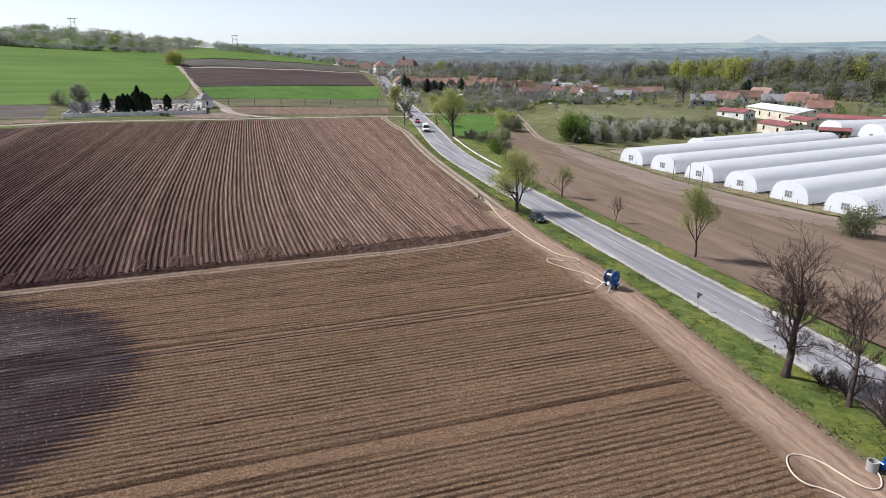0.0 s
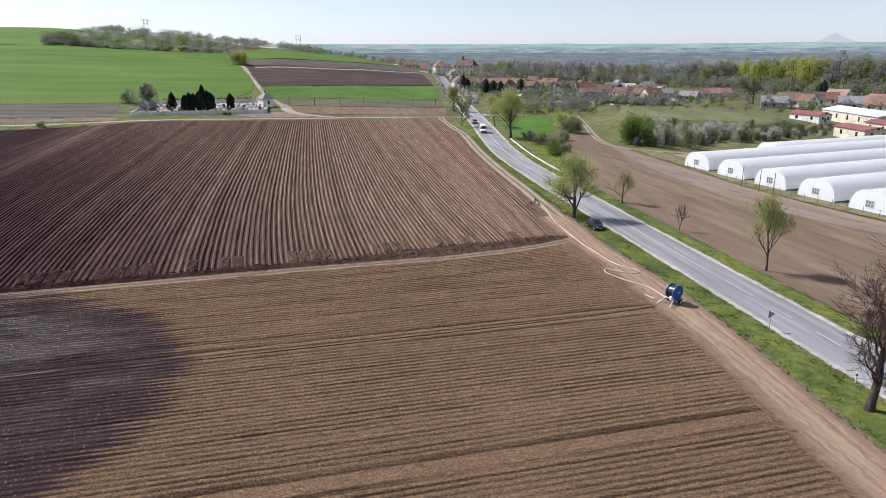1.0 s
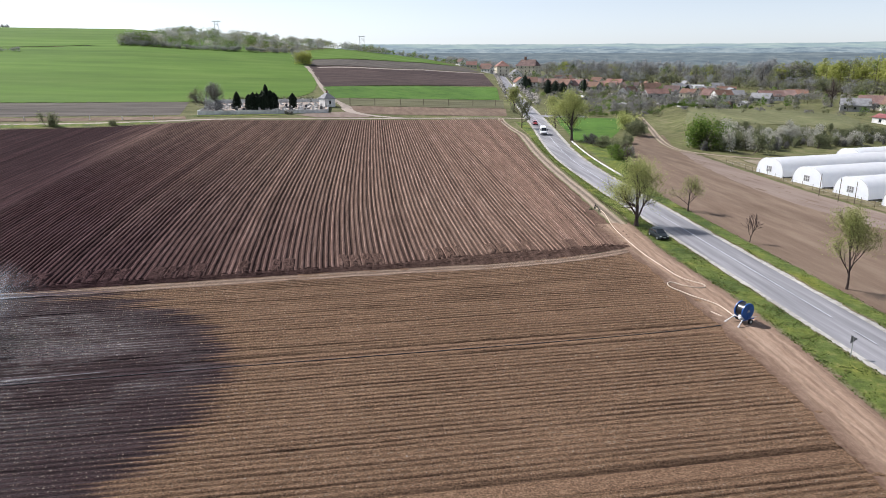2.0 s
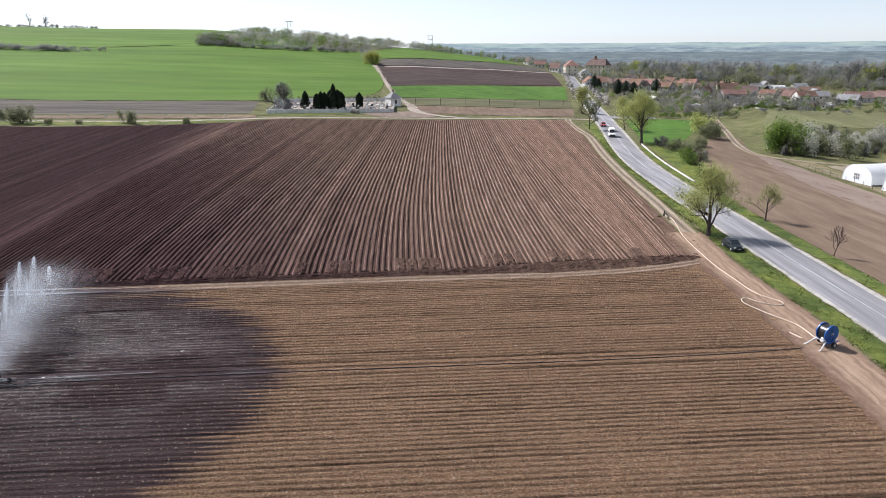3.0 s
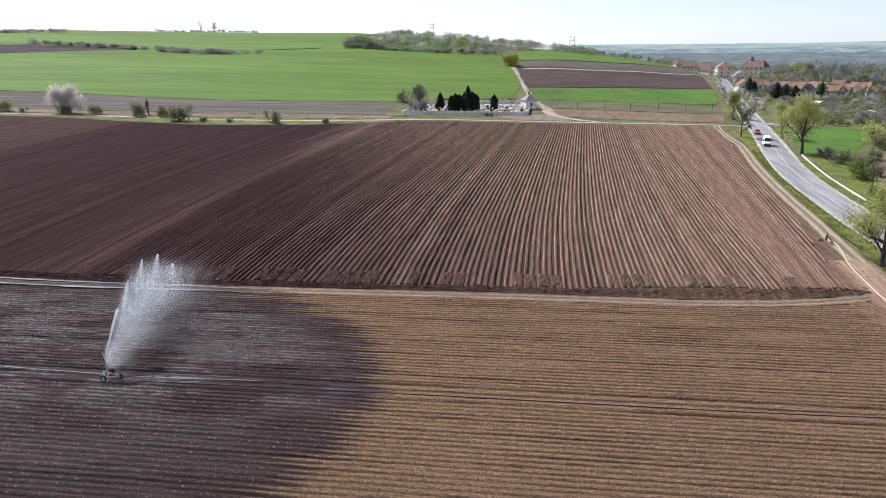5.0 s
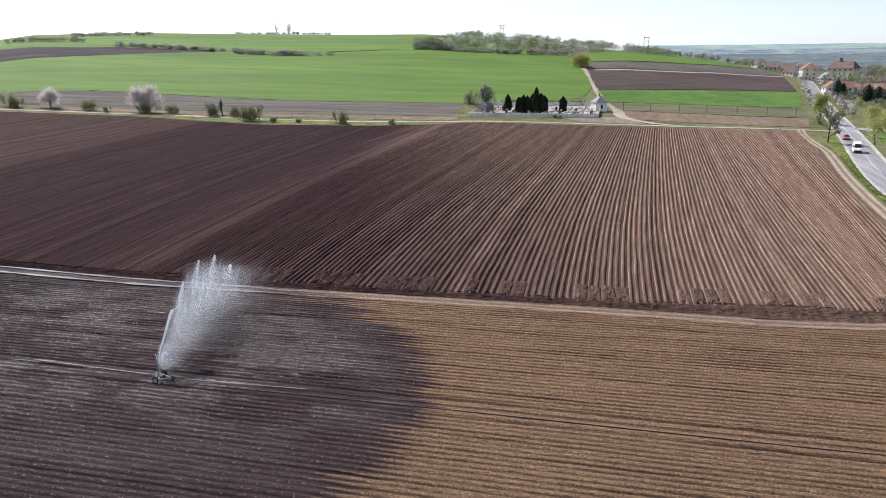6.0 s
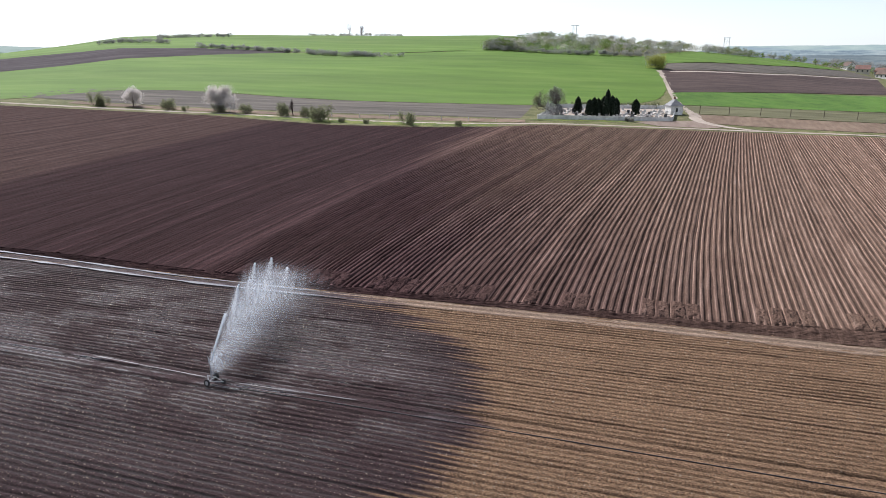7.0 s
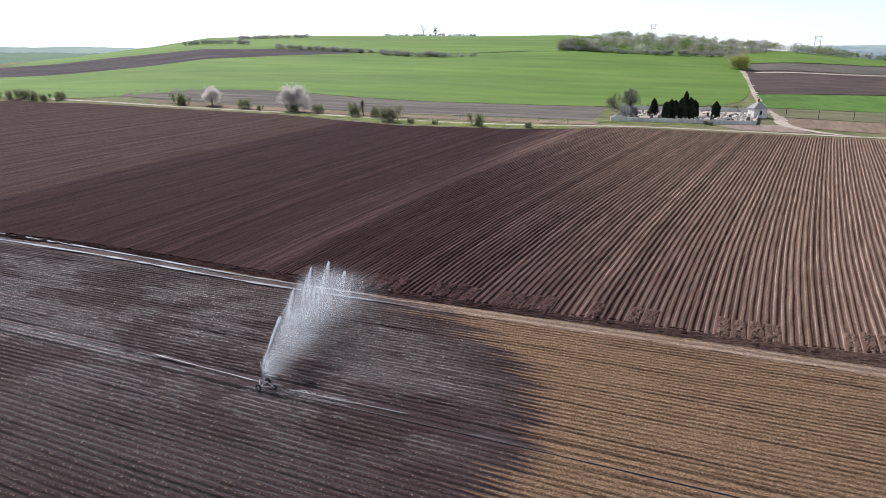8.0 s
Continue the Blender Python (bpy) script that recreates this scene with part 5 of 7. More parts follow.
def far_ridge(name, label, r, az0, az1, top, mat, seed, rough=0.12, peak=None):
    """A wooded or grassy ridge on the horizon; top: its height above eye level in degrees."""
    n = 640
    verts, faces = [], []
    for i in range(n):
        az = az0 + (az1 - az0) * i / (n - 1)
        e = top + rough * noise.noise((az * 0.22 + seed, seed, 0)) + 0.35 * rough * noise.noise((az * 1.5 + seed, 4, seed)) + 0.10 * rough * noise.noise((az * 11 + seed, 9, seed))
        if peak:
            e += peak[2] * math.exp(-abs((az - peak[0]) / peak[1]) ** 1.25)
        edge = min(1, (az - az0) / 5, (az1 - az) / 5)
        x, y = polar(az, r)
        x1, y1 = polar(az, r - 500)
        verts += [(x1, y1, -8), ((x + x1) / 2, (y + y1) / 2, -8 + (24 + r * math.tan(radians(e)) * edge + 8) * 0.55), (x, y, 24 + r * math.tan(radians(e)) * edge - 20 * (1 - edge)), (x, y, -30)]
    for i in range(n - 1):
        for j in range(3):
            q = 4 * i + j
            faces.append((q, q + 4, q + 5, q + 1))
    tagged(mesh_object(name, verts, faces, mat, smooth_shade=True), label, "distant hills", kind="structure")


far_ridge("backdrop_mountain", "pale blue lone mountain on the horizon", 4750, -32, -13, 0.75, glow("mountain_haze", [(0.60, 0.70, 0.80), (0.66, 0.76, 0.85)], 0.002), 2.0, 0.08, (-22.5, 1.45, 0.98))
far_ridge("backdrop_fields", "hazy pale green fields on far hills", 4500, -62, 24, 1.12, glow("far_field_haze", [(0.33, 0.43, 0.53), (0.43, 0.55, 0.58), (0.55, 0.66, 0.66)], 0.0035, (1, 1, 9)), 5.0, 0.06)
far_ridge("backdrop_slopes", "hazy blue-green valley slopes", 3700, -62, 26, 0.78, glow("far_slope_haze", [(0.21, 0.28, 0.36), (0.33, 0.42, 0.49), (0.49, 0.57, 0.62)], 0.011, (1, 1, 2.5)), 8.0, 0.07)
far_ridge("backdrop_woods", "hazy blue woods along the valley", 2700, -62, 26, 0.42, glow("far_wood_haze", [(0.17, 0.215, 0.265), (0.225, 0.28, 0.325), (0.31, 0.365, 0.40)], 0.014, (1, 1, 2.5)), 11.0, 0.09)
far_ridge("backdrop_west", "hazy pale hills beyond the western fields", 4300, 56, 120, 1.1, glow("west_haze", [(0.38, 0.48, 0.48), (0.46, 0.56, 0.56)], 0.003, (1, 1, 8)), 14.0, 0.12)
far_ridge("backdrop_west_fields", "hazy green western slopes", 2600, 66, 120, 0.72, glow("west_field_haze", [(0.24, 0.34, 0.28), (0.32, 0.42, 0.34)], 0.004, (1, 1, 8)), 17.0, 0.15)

# ---- common materials ----
M_WHITEWALL = surface("white_plaster", [(0.56, 0.55, 0.52), (0.70, 0.69, 0.66)], 0.8, 0.2, 0.9, 0.2, 9, 0.01)
M_CREAM = surface("cream_plaster", [(0.50, 0.45, 0.36), (0.62, 0.57, 0.46)], 0.8, 0.2, 0.9, 0.2, 9, 0.01)
M_GREYWALL = surface("grey_plaster", [(0.30, 0.29, 0.28), (0.40, 0.39, 0.37)], 0.8, 0.2, 0.9, 0.2, 9, 0.01)
M_REDTILE = surface("red_roof_tiles", [(0.16, 0.095, 0.082), (0.22, 0.138, 0.12), (0.29, 0.195, 0.17)], 2.0, 0.2, 0.85, 0.5, 6, 0.05, vary=0.3, tones=((1.2, 1.02, 0.95), (0.75, 0.85, 0.9), (1.3, 1.4, 1.42), (1.0, 0.94, 0.9), (0.6, 0.68, 0.72), (1.45, 1.3, 1.22)))
M_BROWNTILE = surface("brown_roof_tiles", [(0.11, 0.07, 0.055), (0.19, 0.12, 0.095)], 2.0, 0.2, 0.85, 0.5, 6, 0.05, vary=0.3, tones=((0.7, 0.85, 0.95), (1.3, 1.3, 1.25), (1.0, 0.95, 0.9), (1.7, 1.5, 1.4)))
M_GREYROOF = surface("grey_roof_sheets", [(0.17, 0.17, 0.175), (0.27, 0.27, 0.275)], 1.0, 0.15, 0.7, 0.3, 6, 0.03)
M_PINKROOF = surface("faded_red_metal_roof", [(0.19, 0.07, 0.07), (0.26, 0.105, 0.10)], 0.8, 0.1, 0.6, 0.2, 5, 0.02)
M_WHITEROOF = surface("pale_metal_roof", [(0.46, 0.46, 0.46), (0.58, 0.58, 0.575)], 0.6, 0.1, 0.5, 0.15, 5, 0.02)
M_GLASSDARK = plain("dark_window_glass", (0.02, 0.025, 0.03), 0.12, 0, 0.5)
M_STONE = surface("pale_grave_stone", [(0.42, 0.40, 0.38), (0.62, 0.60, 0.57)], 1.5, 0.3, 0.7, 0.3, 9, 0.01)
M_DARKSTONE = surface("dark_grave_stone", [(0.06, 0.06, 0.065), (0.14, 0.135, 0.13)], 1.5, 0.3, 0.5, 0.2, 9, 0.01)
M_BLUE = plain("blue_painted_steel", (0.018, 0.11, 0.40), 0.35, 0.0, 0.5, 0.25)
M_STEEL = plain("galvanised_steel", (0.50, 0.51, 0.52), 0.45, 0.6)
M_WHITEPAINT = plain("white_painted_steel", (0.68, 0.68, 0.67), 0.45)
M_RUBBER = plain("black_rubber", (0.014, 0.014, 0.015), 0.8)
M_BLACKPIPE = plain("black_pipe", (0.018, 0.018, 0.02), 0.35)
M_HOSE = plain("cream_canvas_hose", (0.58, 0.48, 0.38), 0.8)
M_CARDARK = plain("black_green_car_paint", (0.006, 0.010, 0.011), 0.3, 0.0, 0.4)
M_CARWHITE = plain("white_car_paint", (0.72, 0.72, 0.72), 0.3, 0, 0.5, 0.05)
M_CARRED = plain("red_car_paint", (0.35, 0.02, 0.03), 0.3, 0.1, 0.5, 0.05)
M_LAMP = plain("clear_lamp_lens", (0.6, 0.6, 0.58), 0.15)
M_WOODPOST = surface("weathered_wood", [(0.10, 0.08, 0.06), (0.19, 0.155, 0.125)], 3, 0.5, 0.9, 0.4, 12, 0.01, stretch=(1, 1, 0.2))
M_CONCRETE = surface("pale_concrete", [(0.45, 0.44, 0.41), (0.60, 0.59, 0.56)], 1.2, 0.2, 0.9, 0.3, 9, 0.01)
M_ROPE = plain("thin_black_line", (0.02, 0.02, 0.02), 0.7)


def film_white():
    m, nt, b = nodes_of("white_greenhouse_film")
    vec = place(nt)
    col = ramp(nt, grain(nt, vec, 0.7, 4), [(0.3, (0.84, 0.86, 0.89)), (0.7, (0.90, 0.915, 0.935))])
    nt.links.new(col, b.inputs["Base Color"])
    b.inputs["Roughness"].default_value = 0.38
    tr = add(nt, "BsdfTranslucent", {"Color": col})
    mx = add(nt, "MixShader", {0: 0.5, 1: b.outputs[0], 2: tr.outputs[0]})
    nt.links.new(mx.outputs[0], nt.nodes["Material Output"].inputs[0])
    return m


M_FILM = film_white()


# ---- plastic tunnels ----
def tunnel_profile(w, h, n=14):
    pts = []
    for k in range(n + 1):
        a = math.pi * k / n
        x = -math.copysign(abs(math.cos(a)) ** 0.72, math.cos(a)) * w / 2
        pts.append((x, math.sin(a) ** 0.82 * h))
    return pts


def make_tunnel(front_left, axis, w, h, length, label, group="plastic tunnels"):
    """A film-covered tunnel; front_left: the near corner of its end wall; axis: its direction in degrees from +x."""
    t = thing("greenhouse_tunnel", label, "greenhouse", group)
    prof = tunnel_profile(w, h)
    n = len(prof)
    steps = max(8, int(length / 2.5))
    heap = Heap()
    verts = [(length * s / steps, x, z) for s in range(steps + 1) for x, z in prof]
    heap.add(verts, [(s * n + j, s * n + j + 1, (s + 1) * n + j + 1, (s + 1) * n + j) for s in range(steps) for j in range(n - 1)])
    heap.object("cover", M_FILM, t, True)
    for name, y, th in (("front_wall", 0.02, -0.06), ("back_wall", length - 0.02, 0.06)):
        bm = bmesh.new()
        va = [bm.verts.new((y, x * 0.985, z * 0.985)) for x, z in prof]
        vb = [bm.verts.new((y + th, x * 0.985, z * 0.985)) for x, z in prof]
        bm.faces.new(va)
        bm.faces.new(vb[::-1])
        for j in range(n):
            bm.faces.new((va[j], va[(j + 1) % n], vb[(j + 1) % n], vb[j]))
        part(name, bm, M_FILM, t)
    hoop = Heap()
    hoop.tube([(-0.06, x * 1.01, z * 1.01) for x, z in prof], [0.05] * n, 5)
    hoop.object("hoop", M_WHITEPAINT, t)
    # window with a bar grid in the end wall, and a base skirt
    win = part("window", box((0.03, 1.5, 1.25), (-0.07, 0.15 * w / 8, 0.9)), M_GREYROOF, t, "grey mesh window with white bars")
    bars = [box((0.05, 0.07, 1.32), (-0.1, 0.15 + d, 0.87)) for d in (-0.75, -0.25, 0.25, 0.75)] + [box((0.05, 1.57, 0.07), (-0.1, 0.15, 0.86 + d)) for d in (0, 0.62, 1.24)]
    part("window_frame", joined(*bars), M_WHITEPAINT, win)
    for d in (-1, 1):
        part("base_board", box((length, 0.06, 0.3), (length / 2, d * (w / 2 + 0.03), -0.1)), M_DARKSTONE, t)
    a = radians(axis)
    right = Vector((math.sin(a), -math.cos(a)))
    c = Vector(front_left) + right * w / 2
    t.matrix_basis = Matrix.Translation((c.x, c.y, height(c.x, c.y) - 0.05)) @ Matrix.Rotation(a, 4, "Z")
    return t


TUNNEL_AXIS = 30.0
for k in range(8):
    make_tunnel((54.9 + 5.1 * k, 164.9 - 10.9 * k), TUNNEL_AXIS, 8.2, 4.0, 100 if k else 82, "long white film-covered plastic tunnel greenhouse with end window")
make_tunnel((81.5, 194.5), TUNNEL_AXIS, 8.2, 4.0, 54, "white film-covered tunnel greenhouse behind the others")
for k in range(3):
    make_tunnel((147 + 7 * k, 246 - 14 * k), TUNNEL_AXIS - 14, 12, 5.4, 90, "large white tunnel greenhouse beside the farm halls")
# fence along the tunnels
FENCE = resample(((50, 176), (58, 151), (64, 138), (72, 122), (82, 105), (98, 90), (125, 70)), 44)
fence = thing("wire_fence", "low rusty wire fence on thin posts before the tunnels", "fence")
for p in FENCE:
    part("post", rod((p[0], p[1], height(*p) - 0.2), (p[0], p[1], height(*p) + 1.3), 0.045, 5), M_WOODPOST, fence)
for z in (0.55, 1.15):
    h = Heap()
    h.tube([(p[0], p[1], height(*p) + z) for p in FENCE], [0.012] * len(FENCE), 3)
    h.object("wire", M_STEEL, fence)
for x, y in ((60.6, 137.2), (62.6, 132.4), (64.6, 130)):
    ob = part("wooden_pole", rod((0, 0, -0.3), (0, 0, 4.6), 0.09, 7, 0.06), M_WOODPOST)
    ob.location = (x, y, height(x, y))
    tagged(ob, "thin weathered wooden pole by the fence", "pole", "poles by the tunnels")


def make_cypress(label, at, h, w, seed, name="cypress", category="cypress tree", group="cypresses in the cemetery"):
    rng = np.random.default_rng(seed)
    c = thing(name, label, category, group)
    tr = Heap()
    tr.tube(((0, 0, -0.2), (0, 0, h * 0.5), (0, 0, h * 0.9)), (0.14, 0.09, 0.02), 6)
    tr.object("trunk", M_BARK, c)
    n = 1500
    z = rng.uniform(0.06, 1, n) ** 0.9
    r = w / 2 * np.clip(np.sin(np.pi * np.clip(z * 0.86 + 0.16, 0, 1)) ** 0.65, 0.05, 1) * (0.75 + 0.3 * rng.uniform(0, 1, n)) * (1 + 0.12 * np.sin(9 * z + seed))
    a = rng.uniform(0, 2 * np.pi, n)
    heap = Heap()
    heap.flakes(np.stack([r * np.cos(a), r * np.sin(a), z * h], 1), rng.uniform(0.14, 0.3, n), rng)
    # dense inner body
    prof = [(0.04, 0.3), (0.2, 0.8), (0.4, 0.88), (0.6, 0.75), (0.8, 0.5), (0.97, 0.08)]
    heap.tube([(0, 0, q * h) for q, _ in prof], [k * w / 2 * 0.8 for _, k in prof], 8)
    heap.object("crown", M_LEAF_DARK, c)
    c.matrix_basis = Matrix.Translation((*at, height(*at)))


# ---- houses ----
def make_house(at, w, l, h, rh, turn, wall, roof, label, floors=1, chimney=True, hip=0.0, group="village houses", name="house", category="house", cols=3):
    """w across the gable, l along the ridge."""
    hs = thing(name, label, category, group)
    bm = bmesh.new()
    p = [(-w / 2, -l / 2, -1.5), (w / 2, -l / 2, -1.5), (w / 2, l / 2, -1.5), (-w / 2, l / 2, -1.5)]
    lo = [bm.verts.new(v) for v in p]
    hi = [bm.verts.new((v[0], v[1], h)) for v in p]
    for j in range(4):
        k = (j + 1) % 4
        bm.faces.new((lo[j], lo[k], hi[k], hi[j]))
    bm.faces.new(hi)
    if not hip:
        g1, g2 = bm.verts.new((0, -l / 2, h + rh)), bm.verts.new((0, l / 2, h + rh))
        bm.faces.new((hi[0], hi[1], g1))
        bm.faces.new((hi[2], hi[3], g2))
    part("wall", bm, wall, hs)
    o, th = 0.4, 0.16
    bm = bmesh.new()
    inset = hip * w / 2
    ov = -rh * o / (w / 2)
    ring = [(-w / 2 - o, -l / 2 - o, h + ov), (0, -l / 2 - o + inset, h + rh), (w / 2 + o, -l / 2 - o, h + ov), (-w / 2 - o, l / 2 + o, h + ov), (0, l / 2 + o - inset, h + rh), (w / 2 + o, l / 2 + o, h + ov)]
    top = [bm.verts.new((v[0], v[1], v[2] + 0.02 + th)) for v in ring]
    bot = [bm.verts.new((v[0], v[1], v[2] + 0.02)) for v in ring]
    for q in (top, bot):
        bm.faces.new((q[0], q[1], q[4], q[3]))
        bm.faces.new((q[1], q[2], q[5], q[4]))
        if hip:
            bm.faces.new((q[0], q[2], q[1]))
            bm.faces.new((q[3], q[4], q[5]))
    for a, b in ((0, 1), (1, 2), (2, 5), (5, 4), (4, 3), (3, 0)):
        bm.faces.new((top[a], top[b], bot[b], bot[a]))
    bmesh.ops.recalc_face_normals(bm, faces=bm.faces[:])
    rf = part("roof", bm, roof, hs)
    if chimney:
        part("chimney", box((0.6, 0.6, 1.5), (w * 0.12, l * 0.2, h + rh * 0.7)), M_REDTILE, rf)
    fh = h / floors
    for f in range(floors):
        z = f * fh + fh * 0.35
        for side in (-1, 1):
            for c in range(cols):
                y = (c + 0.5) / cols * l - l / 2
                part("window", box((0.12, min(1.2, l / cols * 0.5), fh * 0.42), (side * w / 2, y, z)), M_GLASSDARK, hs)
            for x in (-w * 0.22, w * 0.22):
                part("window", box((1.0, 0.12, fh * 0.42), (x, side * l / 2, z)), M_GLASSDARK, hs)
    if not hip:
        part("window", box((0.8, 0.12, 0.9), (0, -l / 2, h + rh * 0.25)), M_GLASSDARK, hs)
    part("door", box((1.0, 0.14, 2.0), (w * 0.0, -l / 2, 0)), M_WOODPOST, hs)
    hs.matrix_basis = Matrix.Translation((at[0], at[1], height(*at))) @ Matrix.Rotation(radians(turn), 4, "Z")
    return hs


HOUSES = (
    (-35.7, 483, 8, 12, 5.6, 3.2, 18, 0, 1, 2), (-33, 512, 9, 14, 5, 3.5, 100, 0, 1, 2), (-36, 552, 8, 14, 4.2, 3.4, 20, 1, 1, 1), (-22, 560, 9, 18, 3.4, 3.6, 95, 0, 0, 1),
    (-6, 590, 9, 16, 3.4, 3.8, 80, 1, 0, 1), (8, 600, 9, 14, 3.6, 4.2, 30, 0, 0, 1), (14, 580, 10, 20, 3.2, 3.6, 100, 0, 1, 1), (30, 615, 9, 14, 3.4, 3.6, 75, 2, 0, 1),
    (46, 600, 9, 16, 3.5, 3.5, 100, 0, 0, 1), (59.7, 592, 7, 9, 4.2, 4.6, 10, 0, 1, 1), (68, 589, 7, 9, 4.2, 4.6, 10, 0, 1, 1), (76, 548, 9, 12, 3.5, 4.0, 70, 0, 0, 1),
    (98, 605, 9, 20, 3.4, 3.2, 95, 2, 2, 1), (106, 580, 9, 16, 3.2, 3.0, 100, 1, 3, 1), (121, 575, 9, 14, 3.2, 3.2, 80, 0, 1, 1), (116, 515, 8, 12, 3.0, 3.0, 100, 0, 4, 1),
    (124, 470, 8, 12, 3.2, 3.0, 60, 2, 3, 1), (136, 500, 9, 16, 3.2, 3.4, 95, 0, 0, 1), (148, 512, 9, 14, 3.2, 3.2, 100, 1, 0, 1), (161, 530, 9, 14, 3.4, 3.0, 80, 0, 1, 1),
    (157, 404, 9, 14, 3.4, 3.4, 75, 2, 3, 1), (171, 420, 9, 13, 3.6, 4.2, 60, 1, 0, 1), (178, 412, 8, 12, 3.6, 3.8, 20, 0, 1, 1), (186, 424, 8, 12, 4.2, 3.6, 80, 0, 1, 1),
    (199, 438, 9, 14, 3.8, 3.8, 60, 1, 1, 1), (209, 444, 9, 14, 5.0, 4.2, 30, 0, 0, 2), (198, 398, 9, 16, 3.6, 3.6, 70, 2, 3, 1), (205, 382, 9, 16, 3.8, 4.4, 60, 0, 0, 1),
    (214, 392, 9, 14, 3.6, 4.0, 80, 0, 0, 1), (197, 345, 8, 12, 3.2, 3.6, 70, 1, 0, 1), (222, 420, 9, 13, 3.6, 3.8, 30, 0, 0, 1), (-58, 655, 9, 15, 5.5, 4, 18, 0, 3, 2),
    (-95, 720, 9, 12, 4.0, 3.5, 60, 0, 1, 1), (-120, 760, 9, 12, 4.0, 3.5, 100, 1, 0, 1), (-140, 800, 9, 12, 4.0, 3.5, 40, 0, 1, 1), (-108, 790, 9, 12, 4, 3.5, 80, 2, 0, 1),
)
WALLS = (M_WHITEWALL, M_CREAM, M_GREYWALL)
ROOFS = (M_REDTILE, M_BROWNTILE, M_WHITEROOF, M_GREYROOF, M_GREYROOF)
WALL_WORDS = ("white", "cream", "grey")
ROOF_WORDS = ("red tiled", "brown tiled", "pale metal", "grey sheet", "grey sheet")
for x, y, w, l, h, rh, turn, wi, ri, fl in HOUSES:
    make_house((x, y), w, l, h, rh, turn, WALLS[wi], ROOFS[ri], "%s plastered village house with a %s gable roof" % (WALL_WORDS[wi], ROOF_WORDS[ri]), fl)
rr = random.Random(44)
for k in range(34):
    az = rr.uniform(-11.5, 2.6)
    d = rr.uniform(470, 690) if az < -1 else rr.uniform(520, 760)
    x, y = polar(az, d)
    if abs(x - float(np.interp(y, ROAD_LINE[:, 1], ROAD_LINE[:, 0]))) < 14 or any(math.hypot(x - q[0], y - q[1]) < 15 for q in HOUSES):
        continue
    wi, ri = rr.choice((0, 1, 2, 2)), rr.choice((0, 1, 1, 3, 0))
    make_house((x, y), rr.uniform(7.5, 9.5), rr.uniform(10, 17), rr.uniform(3.0, 4.6), rr.uniform(2.8, 4.2), rr.uniform(0, 180), WALLS[wi], ROOFS[ri], "%s plastered village house with a %s gable roof" % (WALL_WORDS[wi], ROOF_WORDS[ri]))
make_house((-76, 690), 13, 16, 10, 5, 18, M_CREAM, M_REDTILE, "tall cream manor house with a red hipped roof", 3, True, 0.9, name="manor_house", cols=4)
church = make_house((-62, 830), 16, 26, 13, 7, 70, M_CREAM, M_REDTILE, "large cream hall with a red roof and a small turret", 3, False, 0.5, name="parish_hall", category="hall", cols=5)
part("turret", box((2.2, 2.2, 5), (0, 4, 18.5), 0, 0.1), M_BROWNTILE, church)

# dark conifers between the houses
for k, (x, y, h, w) in enumerate(((-31, 470, 11, 6), (-28.5, 474, 9, 5), (-14, 452, 10, 7), (-9, 450, 9.5, 6.5), (-4, 453, 9, 6), (9, 520, 10, 7), (210, 470, 14, 8), (206, 466, 12, 7), (84, 520, 9, 5))):
    make_cypress("dark broad conifer in a village garden", (x, y), h, w, 230 + k, "conifer", "conifer tree", "conifers in the village")
# sheds and glass frames in the gardens
rr = random.Random(52)
for k in range(16):
    x, y = rr.uniform(6, 120), rr.uniform(340, 440)
    if y < 310 + 0.85 * x:
        continue
    wi, ri = rr.choice((0, 0, 1, 2)), rr.choice((2, 2, 3, 1))
    make_house((x, y), rr.uniform(3, 4.5), rr.uniform(4, 8), rr.uniform(2.0, 2.6), rr.uniform(0.5, 1.2), rr.uniform(0, 180), WALLS[wi], ROOFS[ri], "small %s garden shed with a %s roof" % (WALL_WORDS[wi], ROOF_WORDS[ri]), 1, False, 0, "garden sheds", "garden_shed", "shed", 1)

# farm halls beyond the tunnels
make_house((162, 306), 15, 46, 4.6, 1.7, 4, M_CREAM, M_WHITEROOF, "long cream farm hall with a pale low-pitched metal roof", 1, False, 0, "farm halls", "farm_hall", "farm hall", 5)
make_house((138, 303), 7.5, 15, 3.0, 1.2, 30, M_WHITEWALL, M_PINKROOF, "white shed with a faded red metal roof", 1, False, 0, "farm halls", "shed", "shed", 2)
make_house((133, 245), 9, 18, 3.6, 1.0, 8, M_CREAM, M_PINKROOF, "low cream shed with a flat red roof", 1, False, 0, "farm halls", "shed", "shed", 2)
make_house((152, 266), 9, 14, 3.6, 1.0, 10, M_CREAM, M_PINKROOF, "cream annex with a faded red roof", 1, False, 0, "farm halls", "shed", "shed", 2)
make_house((176, 268), 8, 34, 3.6, 1.2, 40, M_WHITEWALL, M_PINKROOF, "long low shed with a red metal roof", 1, False, 0, "farm halls", "shed", "shed", 4)
make_house((205, 250), 24, 50, 5, 2.0, 30, M_GREYWALL, M_GREYROOF, "wide grey farm hall with a low sheet roof", 1, False, 0, "farm halls", "farm_hall", "farm hall", 5)
make_house((148, 236), 6, 10, 2.4, 0.8, 62, M_WOODPOST, M_PINKROOF, "small open shed with a red roof", 1, False, 0, "farm halls", "shed", "shed", 2)


